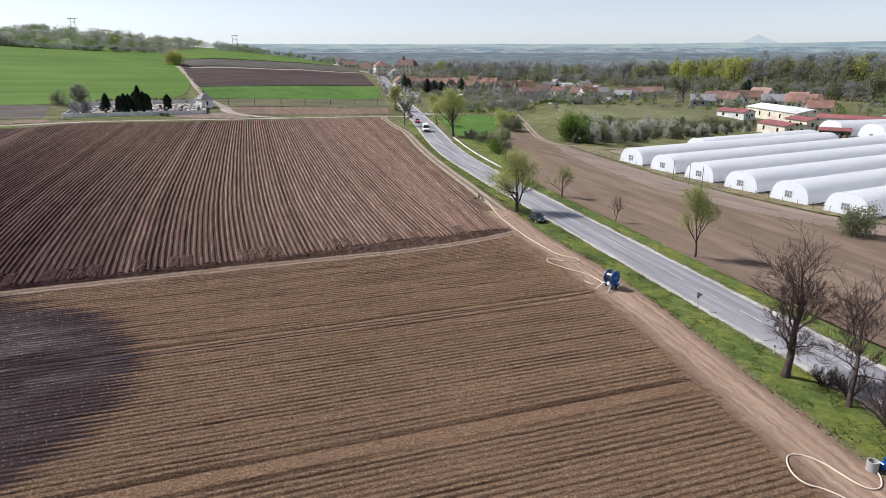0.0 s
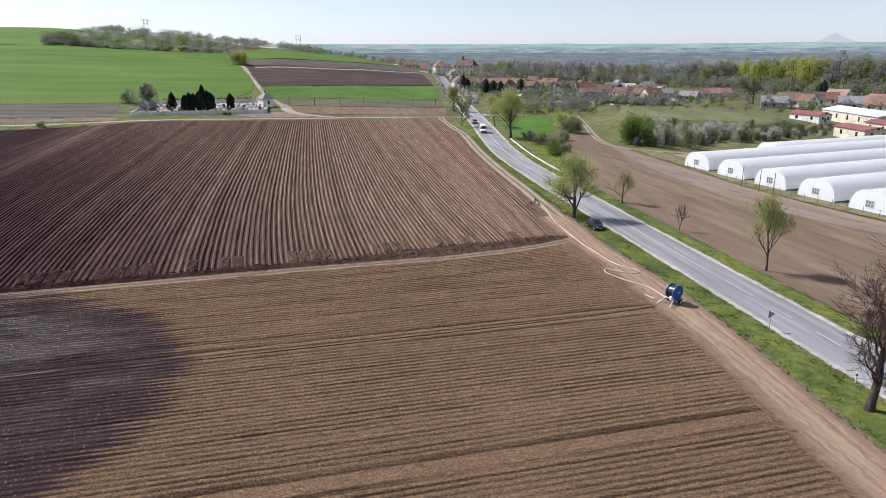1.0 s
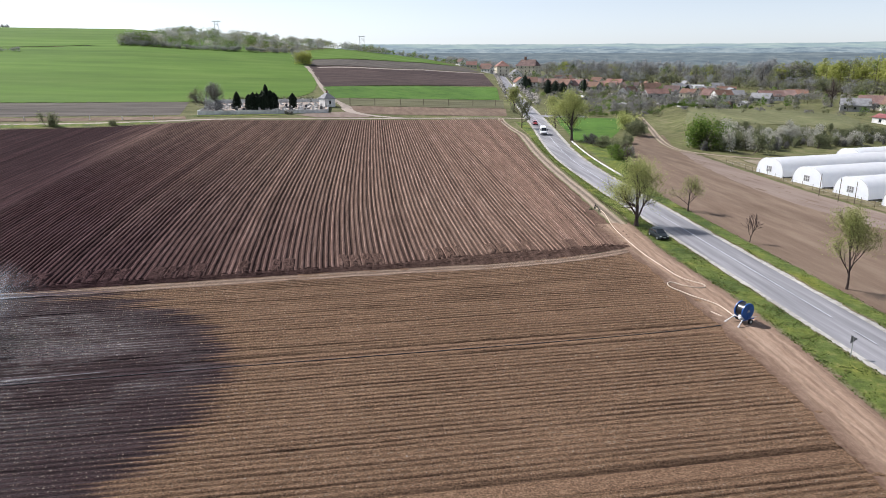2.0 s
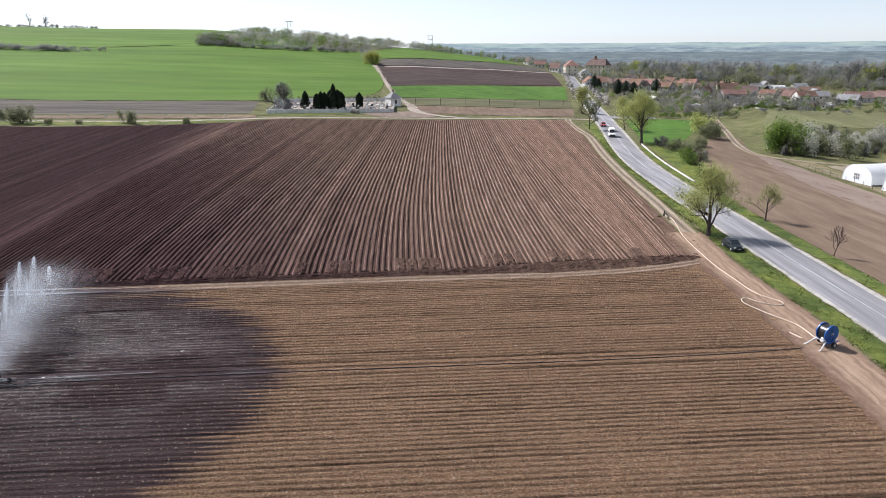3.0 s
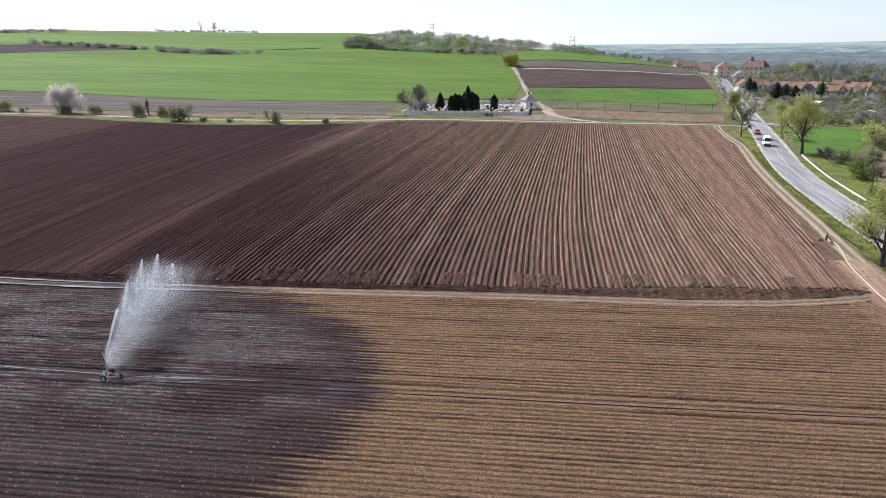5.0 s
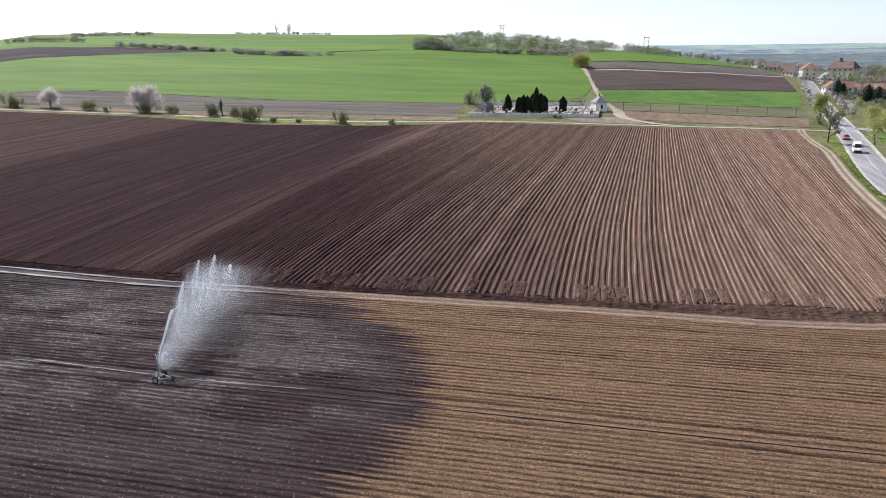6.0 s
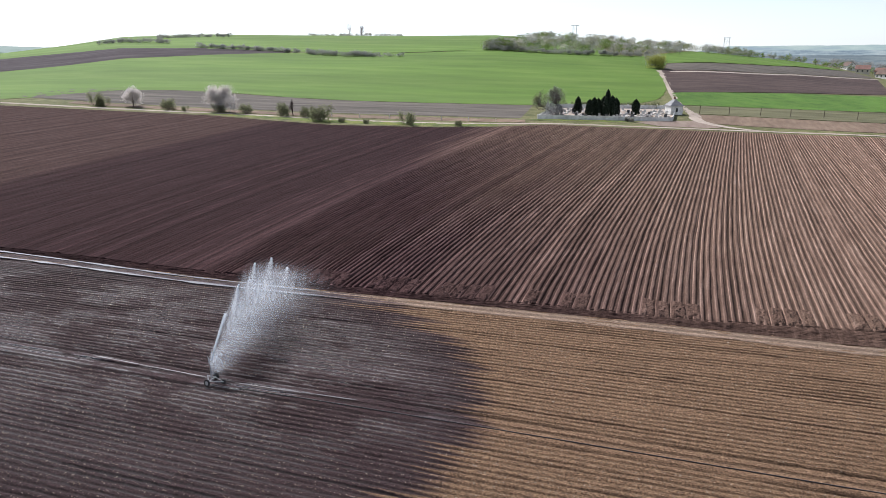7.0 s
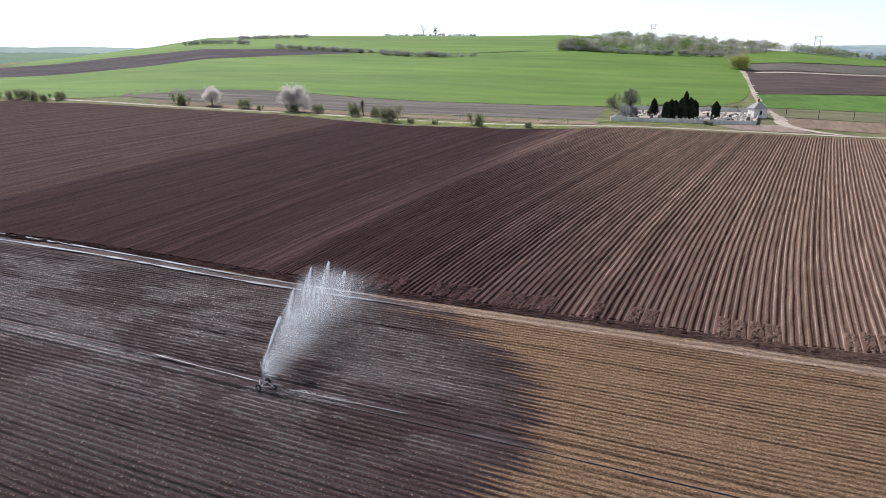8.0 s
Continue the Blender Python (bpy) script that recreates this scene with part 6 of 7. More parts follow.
def make_crate_stack(at, turn, n):
    st = thing("pallet_stack", "dark stacked wooden crates beside the tunnels", "crates", "crate stacks")
    rr = random.Random(int(at[0] * 7))
    for k in range(n):
        for j in range(rr.randint(1, 3)):
            part("crate", box((1.2, 1.0, 0.75), (k * 1.35, rr.uniform(-0.15, 0.15), j * 0.8), rr.uniform(-0.05, 0.05), 0.04), M_WOODPOST, st)
    st.matrix_basis = Matrix.Translation((*at, height(*at))) @ Matrix.Rotation(turn, 4, "Z")


make_crate_stack((141.5, 221), -1.0, 9)
make_crate_stack((139, 222.5), -1.0, 8)

# ---- cemetery ----
CEM_A, CEM_B = Vector((-116.5, 200.0)), Vector((-83.5, 235.2))
CEM_U = (CEM_B - CEM_A).normalized()
CEM_V = Vector((-0.36, 0.93)).normalized()
CEM_L, CEM_D = (CEM_B - CEM_A).length, 40.0


def cem(u, v):
    p = CEM_A + CEM_U * u + CEM_V * v
    return p.x, p.y


cem_turn = math.atan2(CEM_U.y, CEM_U.x)
wall = thing("cemetery_wall", "low white plastered cemetery wall with blue-grey plinth and coping", "wall")
for (u0, v0), (u1, v1) in (((0, 0), (CEM_L, 0)), ((CEM_L, 0), (CEM_L, CEM_D)), ((CEM_L, CEM_D), (0, CEM_D)), ((0, CEM_D), (0, 0))):
    n = max(6, int(math.hypot(u1 - u0, v1 - v0) / 4))
    for k in range(n):
        a = Vector(cem(u0 + (u1 - u0) * k / n, v0 + (v1 - v0) * k / n))
        b = Vector(cem(u0 + (u1 - u0) * (k + 1) / n, v0 + (v1 - v0) * (k + 1) / n))
        m, d = (a + b) / 2, b - a
        t = math.atan2(d.y, d.x)
        z = height(m.x, m.y)
        pn = part("panel", box((d.length - 0.02, 0.28, 1.55), (m.x, m.y, z - 0.3), t, 0.02), M_WHITEWALL, wall)
        part("coping", box((d.length, 0.4, 0.12), (m.x, m.y, z + 1.25), t, 0.02), M_CONCRETE, pn)
        part("pillar", box((0.42, 0.42, 1.85), (a.x, a.y, z - 0.3), t, 0.03), M_WHITEWALL, wall)


def make_grave(kind):
    g = thing("grave", ("pale stone grave with an upright headstone", "dark polished stone grave with a tall headstone", "grave with a white stone cross")[kind], "grave", "graves in the cemetery")
    m = (M_STONE, M_DARKSTONE, M_STONE)[kind]
    part("slab", box((1.1, 2.1, 0.35), (0, -1.0, 0), 0, 0.04), m, g)
    if kind == 2:
        part("cross", joined(box((0.18, 0.14, 1.7), (0, 0.2, 0)), box((0.8, 0.13, 0.18), (0, 0.2, 1.15))), M_WHITEWALL, g)
    else:
        part("headstone", box((0.9, 0.2, 1.25 + 0.4 * kind), (0, 0.2, 0), 0, 0.06), m, g)
    return g


rng = np.random.default_rng(31)
protos = [make_grave(k) for k in range(3)]
used = [False] * 3
for row in range(6):
    for col in range(15):
        if rng.uniform() < 0.18:
            continue
        u, v = 2.2 + col * (CEM_L - 5) / 14 + rng.normal() * 0.25, 4 + row * 5.6 + rng.normal() * 0.3
        k = int(rng.choice(3, p=(0.55, 0.3, 0.15)))
        x, y = cem(u, v)
        m = Matrix.Translation((x, y, height(x, y))) @ Matrix.Rotation(cem_turn, 4, "Z") @ Matrix.Diagonal((1, 1, rng.uniform(0.8, 1.2), 1))
        if used[k]:
            copy_thing(protos[k], m)
        else:
            protos[k].matrix_basis, used[k] = m, True
ribbon("cemetery_ground", (cem(0.3, 0.3), cem(CEM_L - 0.3, 0.3)), (cem(0.3, CEM_D - 0.3), cem(CEM_L - 0.3, CEM_D - 0.3)), 24, 16, 0.06, M_TRACK_PALE, 0, 0, 0.03, "pale gravel ground between the graves", "gravel")
ribbon("cemetery_grass", (cem(-1, -0.4), cem(CEM_L * 0.78, -0.4)), (cem(-3, -6.5), cem(CEM_L * 0.8, -5.5)), 40, 8, 0.10, M_GRASS, 0.5, 0, 0.1, "grass strip before the cemetery wall", "grass")


for k, (u, v, h, w) in enumerate(((11, 18, 6.4, 3.0), (16.6, 10, 6.2, 3.0), (18, 12, 6.8, 3.2), (19.6, 11, 6.6, 3.4), (21.4, 13, 7.2, 3.4), (22.6, 10, 7.0, 3.2), (22.9, 12.5, 9.6, 3.0), (24.8, 11, 7.6, 3.6), (26.0, 13.5, 6.6, 3.2), (33.2, 17, 6.0, 3.2))):
    make_cypress("dark dense cypress among the graves", cem(u, v), h, w, 200 + k)
make_tree("silvery budding tree by the cemetery wall", (-116.4, 211.5), 10.6, 95, M_LEAF_SILVER, 3000, 0.11, 0.28, 0.2, (11, 7, 5, 4), 0.95, wide=1.35, name="bare_tree")
make_bush("grey leafless shrubs inside the cemetery wall", cem(4, 8), 5, 7, 96, M_LEAF_GREY, 1500, 0.22, "shrub", "shrub")
make_bush("olive bush behind the cemetery", (-139, 236), 5, 5, 97, M_LEAF_OLIVE, 1200, 0.2)
for k in range(14):
    again(PROTO_B, cem(2 + 3.4 * k, CEM_D + 1.5), k, 0.5 + 0.1 * (k % 3))
make_bush("heap of dry weeds before the wall", cem(33, -3.2), 1.5, 5, 98, M_LEAF_BROWN, 700, 0.2)


def make_chapel():
    c = thing("chapel", "small white chapel with a grey hipped roof and a turret", "chapel")
    part("wall", box((5.6, 6.6, 4.0), (0, 0, -0.6), 0, 0.03), M_WHITEWALL, c)
    bm = bmesh.new()
    e = [bm.verts.new(v) for v in ((-3.2, -3.7, 3.4), (3.2, -3.7, 3.4), (3.2, 3.7, 3.4), (-3.2, 3.7, 3.4))]
    e2 = [bm.verts.new((v.co.x, v.co.y, 3.25)) for v in e]
    g = [bm.verts.new(v) for v in ((0, -0.8, 5.9), (0, 0.8, 5.9))]
    for f in ((e[0], e[1], g[0]), (e[1], e[2], g[1], g[0]), (e[2], e[3], g[1]), (e[3], e[0], g[0], g[1]), e2[::-1]):
        bm.faces.new(f)
    for j in range(4):
        bm.faces.new((e[j], e2[j], e2[(j + 1) % 4], e[(j + 1) % 4]))
    rf = part("roof", bm, M_GREYROOF, c)
    part("turret", joined(box((0.7, 0.7, 0.9), (0, 0, 5.6), 0, 0.03), rod((0, 0, 6.5), (0, 0, 7.1), 0.5, 4, 0.02)), M_BROWNTILE, rf)
    for x, y, sx, sy in ((0.0, -3.31, 0.9, 0.08), (2.81, -1.2, 0.08, 0.8), (2.81, 1.4, 0.08, 0.8)):
        w = part("window", box((sx, sy, 1.4), (x, y, 1.0)), M_GLASSDARK, c)
        for name, z in (("window_sill", 0.9), ("window_lintel", 2.4)):
            part(name, box((sx + 0.2, sy + 0.04, 0.1), (x, y, z)), M_GREYWALL, w)
    part("cornice", box((5.9, 6.9, 0.22), (0, 0, 3.1), 0, 0.04), M_CONCRETE, c)
    x, y = -92.6, 257.5
    c.matrix_basis = Matrix.Translation((x, y, height(x, y))) @ Matrix.Rotation(cem_turn, 4, "Z") @ Matrix.Diagonal((0.84, 0.84, 0.95, 1))


make_chapel()

# posts of a small vineyard and white markers along the track
for x, y in ((-85.9, 266.6), (-77, 273.3), (-68, 282), (-59.4, 290.4), (-49.6, 299.1), (-39.7, 307.8), (-30, 316)):
    ob = part("vineyard_post", rod((0, 0, -0.3), (0, 0, 3.0), 0.13, 6), M_WOODPOST)
    ob.location = (x, y, height(x, y))
    tagged(ob, "grey wooden post standing in stubble", "post", "vineyard posts")
for x, y in ((-150.2, 148), (-143.1, 154.6), (-137.1, 160.1), (-130.7, 166), (-124.2, 172), (-117.5, 178), (-157, 142)):
    ob = part("marker_post", rod((0, 0, -0.2), (0, 0, 1.25), 0.13, 6, 0.1), M_CONCRETE)
    ob.location = (x - 2, y + 2, height(x, y))
    tagged(ob, "short white concrete marker post by the track", "post", "marker posts")


# pylons on the hill
def make_pylon(at, h, w, label, arm=2.0):
    p = thing("power_pylon", label, "pylon", "pylons on the hill")
    for d in (-w / 2, w / 2):
        part("leg", rod((d, 0, -1), (d * 0.9, 0, h), 0.28, 4, 0.2), M_STEEL, p)
    part("crossarm", box((w + arm * 2, 0.35, 0.5), (0, 0, h - 1.0)), M_STEEL, p)
    part("crossarm", box((w, 0.3, 0.35), (0, 0, h * 0.72)), M_STEEL, p)
    for k in range(5):
        z0, z1 = h * k / 5.5, h * (k + 1) / 5.5
        part("brace", rod((-w / 2 if k % 2 else w / 2, 0, z0), (w / 2 if k % 2 else -w / 2, 0, z1), 0.09, 4), M_STEEL, p)
    p.matrix_basis = Matrix.Translation((*at, height(*at))) @ Matrix.Rotation(0.6, 4, "Z")


make_pylon(polar(30.6, 640), 13.5, 3.4, "grey lattice power pylon on the wooded hill")
make_pylon(polar(19.1, 760), 17, 5.4, "tall thin twin-legged power pylon on the ridge", 0.6)


# ---- vehicles ----
def loft(sections):
    """Closed body from cross-sections of equal length."""
    bm = bmesh.new()
    rings = [[bm.verts.new(p) for p in s] for s in sections]
    n = len(rings[0])
    for a, b in zip(rings, rings[1:]):
        for j in range(n):
            bm.faces.new((a[j], a[(j + 1) % n], b[(j + 1) % n], b[j]))
    bm.faces.new(rings[0][::-1])
    bm.faces.new(rings[-1])
    bmesh.ops.recalc_face_normals(bm, faces=bm.faces[:])
    return bm


def section(x, w, z0, z1, r=0.12):
    h = w / 2
    return [(x, -h, z0), (x, -h * 1.0, (z0 + z1) * 0.5), (x, -h + r, z1 - 0.03), (x, -h * 0.4, z1), (x, h * 0.4, z1), (x, h - r, z1 - 0.03), (x, h, (z0 + z1) * 0.5), (x, h, z0)]


def wheel(parent, x, y, r, w=0.22):
    s = 1 if y > 0 else -1
    t = part("wheel", rod((x, y - s * w / 2, r), (x, y + s * w / 2, r), r, 18), M_RUBBER, parent)
    part("rim", rod((x, y + s * (w / 2 - 0.02), r), (x, y + s * (w / 2 + 0.015), r), r * 0.6, 12), M_STEEL, t)


def make_car(at, turn, paint, label, name="parked_car", k=1.0):
    """A small hatchback, facing +x."""
    c = thing(name, label, "car")
    body = loft([section(2.05, 1.45, 0.35, 0.62), section(1.9, 1.62, 0.22, 0.78), section(1.0, 1.72, 0.2, 0.95), section(0.2, 1.74, 0.2, 0.98), section(-1.3, 1.74, 0.2, 1.0), section(-1.9, 1.68, 0.25, 0.98), section(-2.05, 1.5, 0.35, 0.8)])
    part("body", body, paint, c)
    part("cabin", loft([section(0.95, 1.50, 0.92, 0.96, 0.05), section(0.35, 1.42, 0.92, 1.42, 0.16), section(-0.6, 1.40, 0.92, 1.5, 0.16), section(-1.5, 1.36, 0.92, 1.42, 0.16), section(-1.95, 1.46, 0.92, 0.97, 0.05)]), M_GLASSDARK, c, "dark glazed cabin")
    part("roof", loft([section(0.3, 1.36, 1.42, 1.46, 0.05), section(-0.6, 1.38, 1.46, 1.54, 0.06), section(-1.5, 1.32, 1.40, 1.46, 0.05)]), paint, c)
    for x in (1.28, -1.32):
        for y in (-0.8, 0.8):
            wheel(c, x, y, 0.31)
    for y in (-0.6, 0.6):
        part("headlight", box((0.12, 0.34, 0.16), (1.97, y, 0.6), 0, 0.03), M_LAMP, c)
        part("rear_light", box((0.1, 0.22, 0.3), (-1.99, y * 1.1, 0.62), 0, 0.02), M_CARRED, c)
        part("mirror", box((0.12, 0.2, 0.13), (0.6, y * 1.58, 0.98), 0, 0.03), paint, c)
    for x in (2.06, -2.06):
        part("number_plate", box((0.02, 0.5, 0.11), (x, 0, 0.45)), M_WHITEPAINT, c)
    part("bumper", box((0.16, 1.6, 0.2), (2.02, 0, 0.28), 0, 0.05), M_RUBBER, c)
    part("bumper", box((0.16, 1.6, 0.2), (-2.02, 0, 0.28), 0, 0.05), M_RUBBER, c)
    c.matrix_basis = Matrix.Translation((*at, height(*at) + 0.08)) @ Matrix.Rotation(turn, 4, "Z") @ Matrix.Diagonal((k, k, k, 1))
    return c


def make_van(at, turn):
    c = thing("delivery_van", "white high-roofed delivery van on the road", "van")
    part("body", loft([section(2.7, 1.7, 0.4, 0.95), section(2.45, 1.9, 0.3, 1.15), section(1.7, 1.96, 0.3, 1.3), section(1.1, 1.96, 0.3, 2.35, 0.2), section(0.5, 1.98, 0.3, 2.62, 0.2), section(-2.6, 1.98, 0.3, 2.62, 0.2), section(-2.75, 1.9, 0.35, 2.5, 0.2)]), M_CARWHITE, c)
    part("windscreen", loft([[(1.78, -0.8, 1.34), (1.78, 0.8, 1.34), (1.2, 0.72, 2.2), (1.2, -0.72, 2.2)], [(1.72, -0.8, 1.30), (1.72, 0.8, 1.30), (1.12, 0.72, 2.2), (1.12, -0.72, 2.2)]]), M_GLASSDARK, c)
    for y in (-1, 1):
        part("side_window", box((0.85, 0.04, 0.6), (0.95, y * 0.985, 1.35), 0, 0.01), M_GLASSDARK, c)
        part("headlight", box((0.14, 0.34, 0.26), (2.52, y * 0.72, 0.82), 0, 0.04), M_LAMP, c)
        part("mirror", box((0.14, 0.22, 0.35), (1.45, y * 1.1, 1.4), 0, 0.03), M_RUBBER, c)
        for x in (1.75, -1.75):
            wheel(c, x, y * 0.9, 0.34)
    part("bumper", box((0.2, 1.8, 0.3), (2.66, 0, 0.35), 0, 0.05), M_RUBBER, c)
    part("grille", box((0.06, 0.9, 0.2), (2.66, 0, 0.75)), M_RUBBER, c)
    c.matrix_basis = Matrix.Translation((*at, height(*at) + 0.16)) @ Matrix.Rotation(turn, 4, "Z")


ROAD_TURN = math.atan2(-0.952, 0.305)
make_car((25.4, 90.6), ROAD_TURN + 0.06, M_CARDARK, "dark small hatchback car parked on the grass verge", k=0.9)
make_van((0.2, 212), math.atan2(-33, 5.0))
make_car((-4.9, 242), math.atan2(-40, 6.0), M_CARRED, "red small car on the road behind the van", "moving_car")


# ---- irrigation machine ----
def ring_mesh(r0, r1, y0, y1, n=36):
    bm = bmesh.new()
    vs = []
    for k in range(n):
        a = 2 * math.pi * k / n
        vs.append([bm.verts.new((r * math.cos(a), y, r * math.sin(a))) for r, y in ((r0, y0), (r1, y0), (r1, y1), (r0, y1))])
    for k in range(n):
        a, b = vs[k], vs[(k + 1) % n]
        for j in range(4):
            bm.faces.new((a[j], b[j], b[(j + 1) % 4], a[(j + 1) % 4]))
    bmesh.ops.recalc_face_normals(bm, faces=bm.faces[:])
    return bm


def make_reel(at, turn):
    """Hose reel irrigator: drum axis along local y, hose drawn off towards local -x."""
    r = thing("hose_reel_irrigator", "blue hose reel irrigation machine with white legs on bare soil", "irrigation machine")
    lift = Matrix.Translation((0, 0, 1.75))

    def up(bm):
        bm.transform(lift)
        return bm
    for y in (-0.62, 0.62):
        s = 1 if y > 0 else -1
        fl = part("drum_side", up(joined(rod((0, y, 0), (0, y + 0.05 * s, 0), 1.12, 40), ring_mesh(1.06, 1.14, y - 0.05, y + 0.09))), M_BLUE, r, "blue steel drum side")
        for k in range(8):
            a = math.pi * k / 4
            part("rib", up(rod((0.1 * math.cos(a), y + 0.08 * s, 0.1 * math.sin(a)), (1.06 * math.cos(a), y + 0.08 * s, 1.06 * math.sin(a)), 0.035, 5)), M_BLUE, fl)
        part("hub", up(rod((0, y, 0), (0, y + 0.2 * s, 0), 0.2, 14)), M_STEEL, r)
    for k in range(9):
        part("hose_coil", up(ring_mesh(0.78, 0.98, -0.56 + k * 0.125, -0.45 + k * 0.125, 30)), M_BLACKPIPE, r)
    part("drum_core", up(rod((0, -0.6, 0), (0, 0.6, 0), 0.78, 24)), M_BLUE, r)
    # turntable and chassis
    part("turntable", rod((0, 0, 0.42), (0, 0, 0.62), 0.62, 24), M_STEEL, r)
    for y in (-0.8, 0.8):
        part("frame_beam", box((2.3, 0.1, 0.16), (0, y, 0.56), 0, 0.02), M_BLUE, r)
        part("upright", joined(rod((-0.55, y, 0.6), (0, y, 1.75), 0.06, 6), rod((0.55, y, 0.6), (0, y, 1.75), 0.06, 6)), M_BLUE, r)
    part("axle", rod((0.2, -1.15, 0.36), (0.2, 1.15, 0.36), 0.06, 8), M_STEEL, r)
    for y in (-1.05, 1.05):
        wheel(r, 0.2, y, 0.36, 0.24)
    for y in (-0.72, 0.72):
        leg = part("support_leg", rod((-0.9, y, 0.85), (-2.05, y * 1.55, 0.08), 0.075, 7), M_WHITEPAINT, r, "white steel support leg")
        part("foot", box((0.35, 0.3, 0.05), (-2.08, y * 1.57, 0.02), 0, 0.01), M_STEEL, leg)
    part("tow_bar", joined(rod((1.1, 0, 0.55), (2.6, 0, 0.25), 0.06, 6), rod((1.1, -0.5, 0.6), (2.2, 0, 0.33), 0.045, 6), rod((1.1, 0.5, 0.6), (2.2, 0, 0.33), 0.045, 6)), M_STEEL, r)
    part("gearbox", box((0.55, 0.4, 0.6), (-0.75, -0.2, 0.62), 0, 0.05), M_WHITEPAINT, r)
    part("guide_arm", joined(rod((-0.8, -0.6, 1.0), (-1.3, -0.6, 1.05), 0.05, 6), rod((-1.3, -0.75, 1.05), (-1.3, 0.75, 1.05), 0.05, 6), rod((-0.8, 0.6, 1.0), (-1.3, 0.6, 1.05), 0.05, 6)), M_WHITEPAINT, r)
    r.matrix_basis = Matrix.Translation((*at, height(*at) + 0.08)) @ Matrix.Rotation(turn, 4, "Z") @ Matrix.Diagonal((0.72, 0.72, 0.72, 1))


make_reel((30.7, 59.8), radians(38))


def lay_hose(name, label, pts, r, mat, lift, n=120, sink=0.0):
    p = resample(pts, n)
    h = Heap()
    h.tube([(x, y, height(x, y) + lift + sink * noise.noise((x * 0.8, y * 0.8, 0))) for x, y in p], [r] * n, 6)
    tagged(h.object(name, mat, None, True), label, "hose")


lay_hose("supply_hose", "cream canvas supply hose looped on the bare soil", ((16.6, 106.5), (17.6, 105), (18.2, 101.5), (19.0, 94), (21.1, 86.1), (22.7, 80.6), (24.7, 75.8), (26.0, 72.4), (27.4, 71.2), (28.6, 70.6), (28.8, 69.6), (27.8, 69.0), (26.1, 69.3), (25, 70.3), (24.4, 69.6), (24.6, 68.2), (25.6, 67.2), (27.0, 65.7), (28.9, 64.4), (29.8, 62.4), (30.2, 60.6)), 0.055, M_HOSE, 0.12)
lay_hose("supply_hose", "cream canvas hose looped on the soil near the bare trees", ((37.8, 22.2), (36.3, 23.9), (35.2, 24.2), (34.9, 25.6), (35.5, 27.4), (36.6, 27.6), (37.6, 26.8), (38.2, 25.4), (38.9, 24.1), (39.9, 24.2), (40.6, 25.4), (40.7, 26.2)), 0.058, M_HOSE, 0.12)
lay_hose("drag_pipe", "thin dark irrigation pipe lying along the wheel track", ((-27.6, 27.9), (-20, 32.0), (-10, 37.3), (0, 42.5), (12.5, 49.0), (24.4, 55.6), (28.6, 58.4)), 0.038, M_BLACKPIPE, 0.03, 160)
lay_hose("hose_end", "short pale pipe lying on soil by the reel", ((28.0, 61.6), (28.9, 60.6)), 0.07, M_HOSE, 0.1, 6)

# hydrant with a bagged valve at the verge
hyd = thing("water_hydrant", "weathered concrete well ring and blue valve by the verge", "hydrant")
ring = ring_mesh(0.29, 0.36, 0.0, 0.7, 20)
ring.transform(Matrix.Rotation(radians(90), 4, "X"))
part("well_ring", ring, M_GREYWALL, hyd)
part("well_cover", rod((0, 0, 0.3), (0, 0, 0.34), 0.29, 16), M_RUBBER, hyd)
part("valve", joined(box((0.5, 0.45, 0.5), (0.75, 0.1, 0.05), 0.4, 0.06), rod((0.75, 0.1, 0.5), (0.75, 0.1, 0.9), 0.07, 8)), M_BLUE, hyd)
part("pipe", rod((0.2, 0, 0.3), (1.5, 0.5, 0.15), 0.1, 8), M_RUBBER, hyd)
hyd.matrix_basis = Matrix.Translation((40.5, 26.3, height(40.5, 26.3) + 0.05))

# standpipe among weeds where the supply hose begins
pipe = thing("standpipe", "black hose standpipe with a valve among weeds", "standpipe")
part("riser", rod((0, 0, -0.2), (0, 0, 0.75), 0.09, 8), M_BLACKPIPE, pipe)
part("elbow", joined(rod((0, 0, 0.7), (0.5, -0.35, 0.45), 0.08, 8), rod((0.5, -0.35, 0.45), (0.75, -0.9, 0.15), 0.07, 8)), M_BLACKPIPE, pipe)
part("valve_wheel", rod((-0.06, 0, 0.86), (0.06, 0, 0.86), 0.16, 12), M_RUBBER, pipe)
pipe.matrix_basis = Matrix.Translation((16.4, 106.0, height(16.4, 106.0) + 0.05))
for k, (x, y, h, w) in enumerate(((15.8, 105.4, 0.4, 1.0), (16.9, 104.8, 0.35, 0.9), (16.6, 106.8, 0.45, 1.0), (17.2, 103.8, 0.3, 0.9))):
    make_bush("low green weeds round the standpipe", (x, y), h, w, 160 + k, M_LEAF_OLIVE, 260, 0.05, "weeds", "weeds", "weeds at the field's edge", stems=5)

# ---- sprinkler and its spray ----
GUN = Vector((-29.7, 26.9))


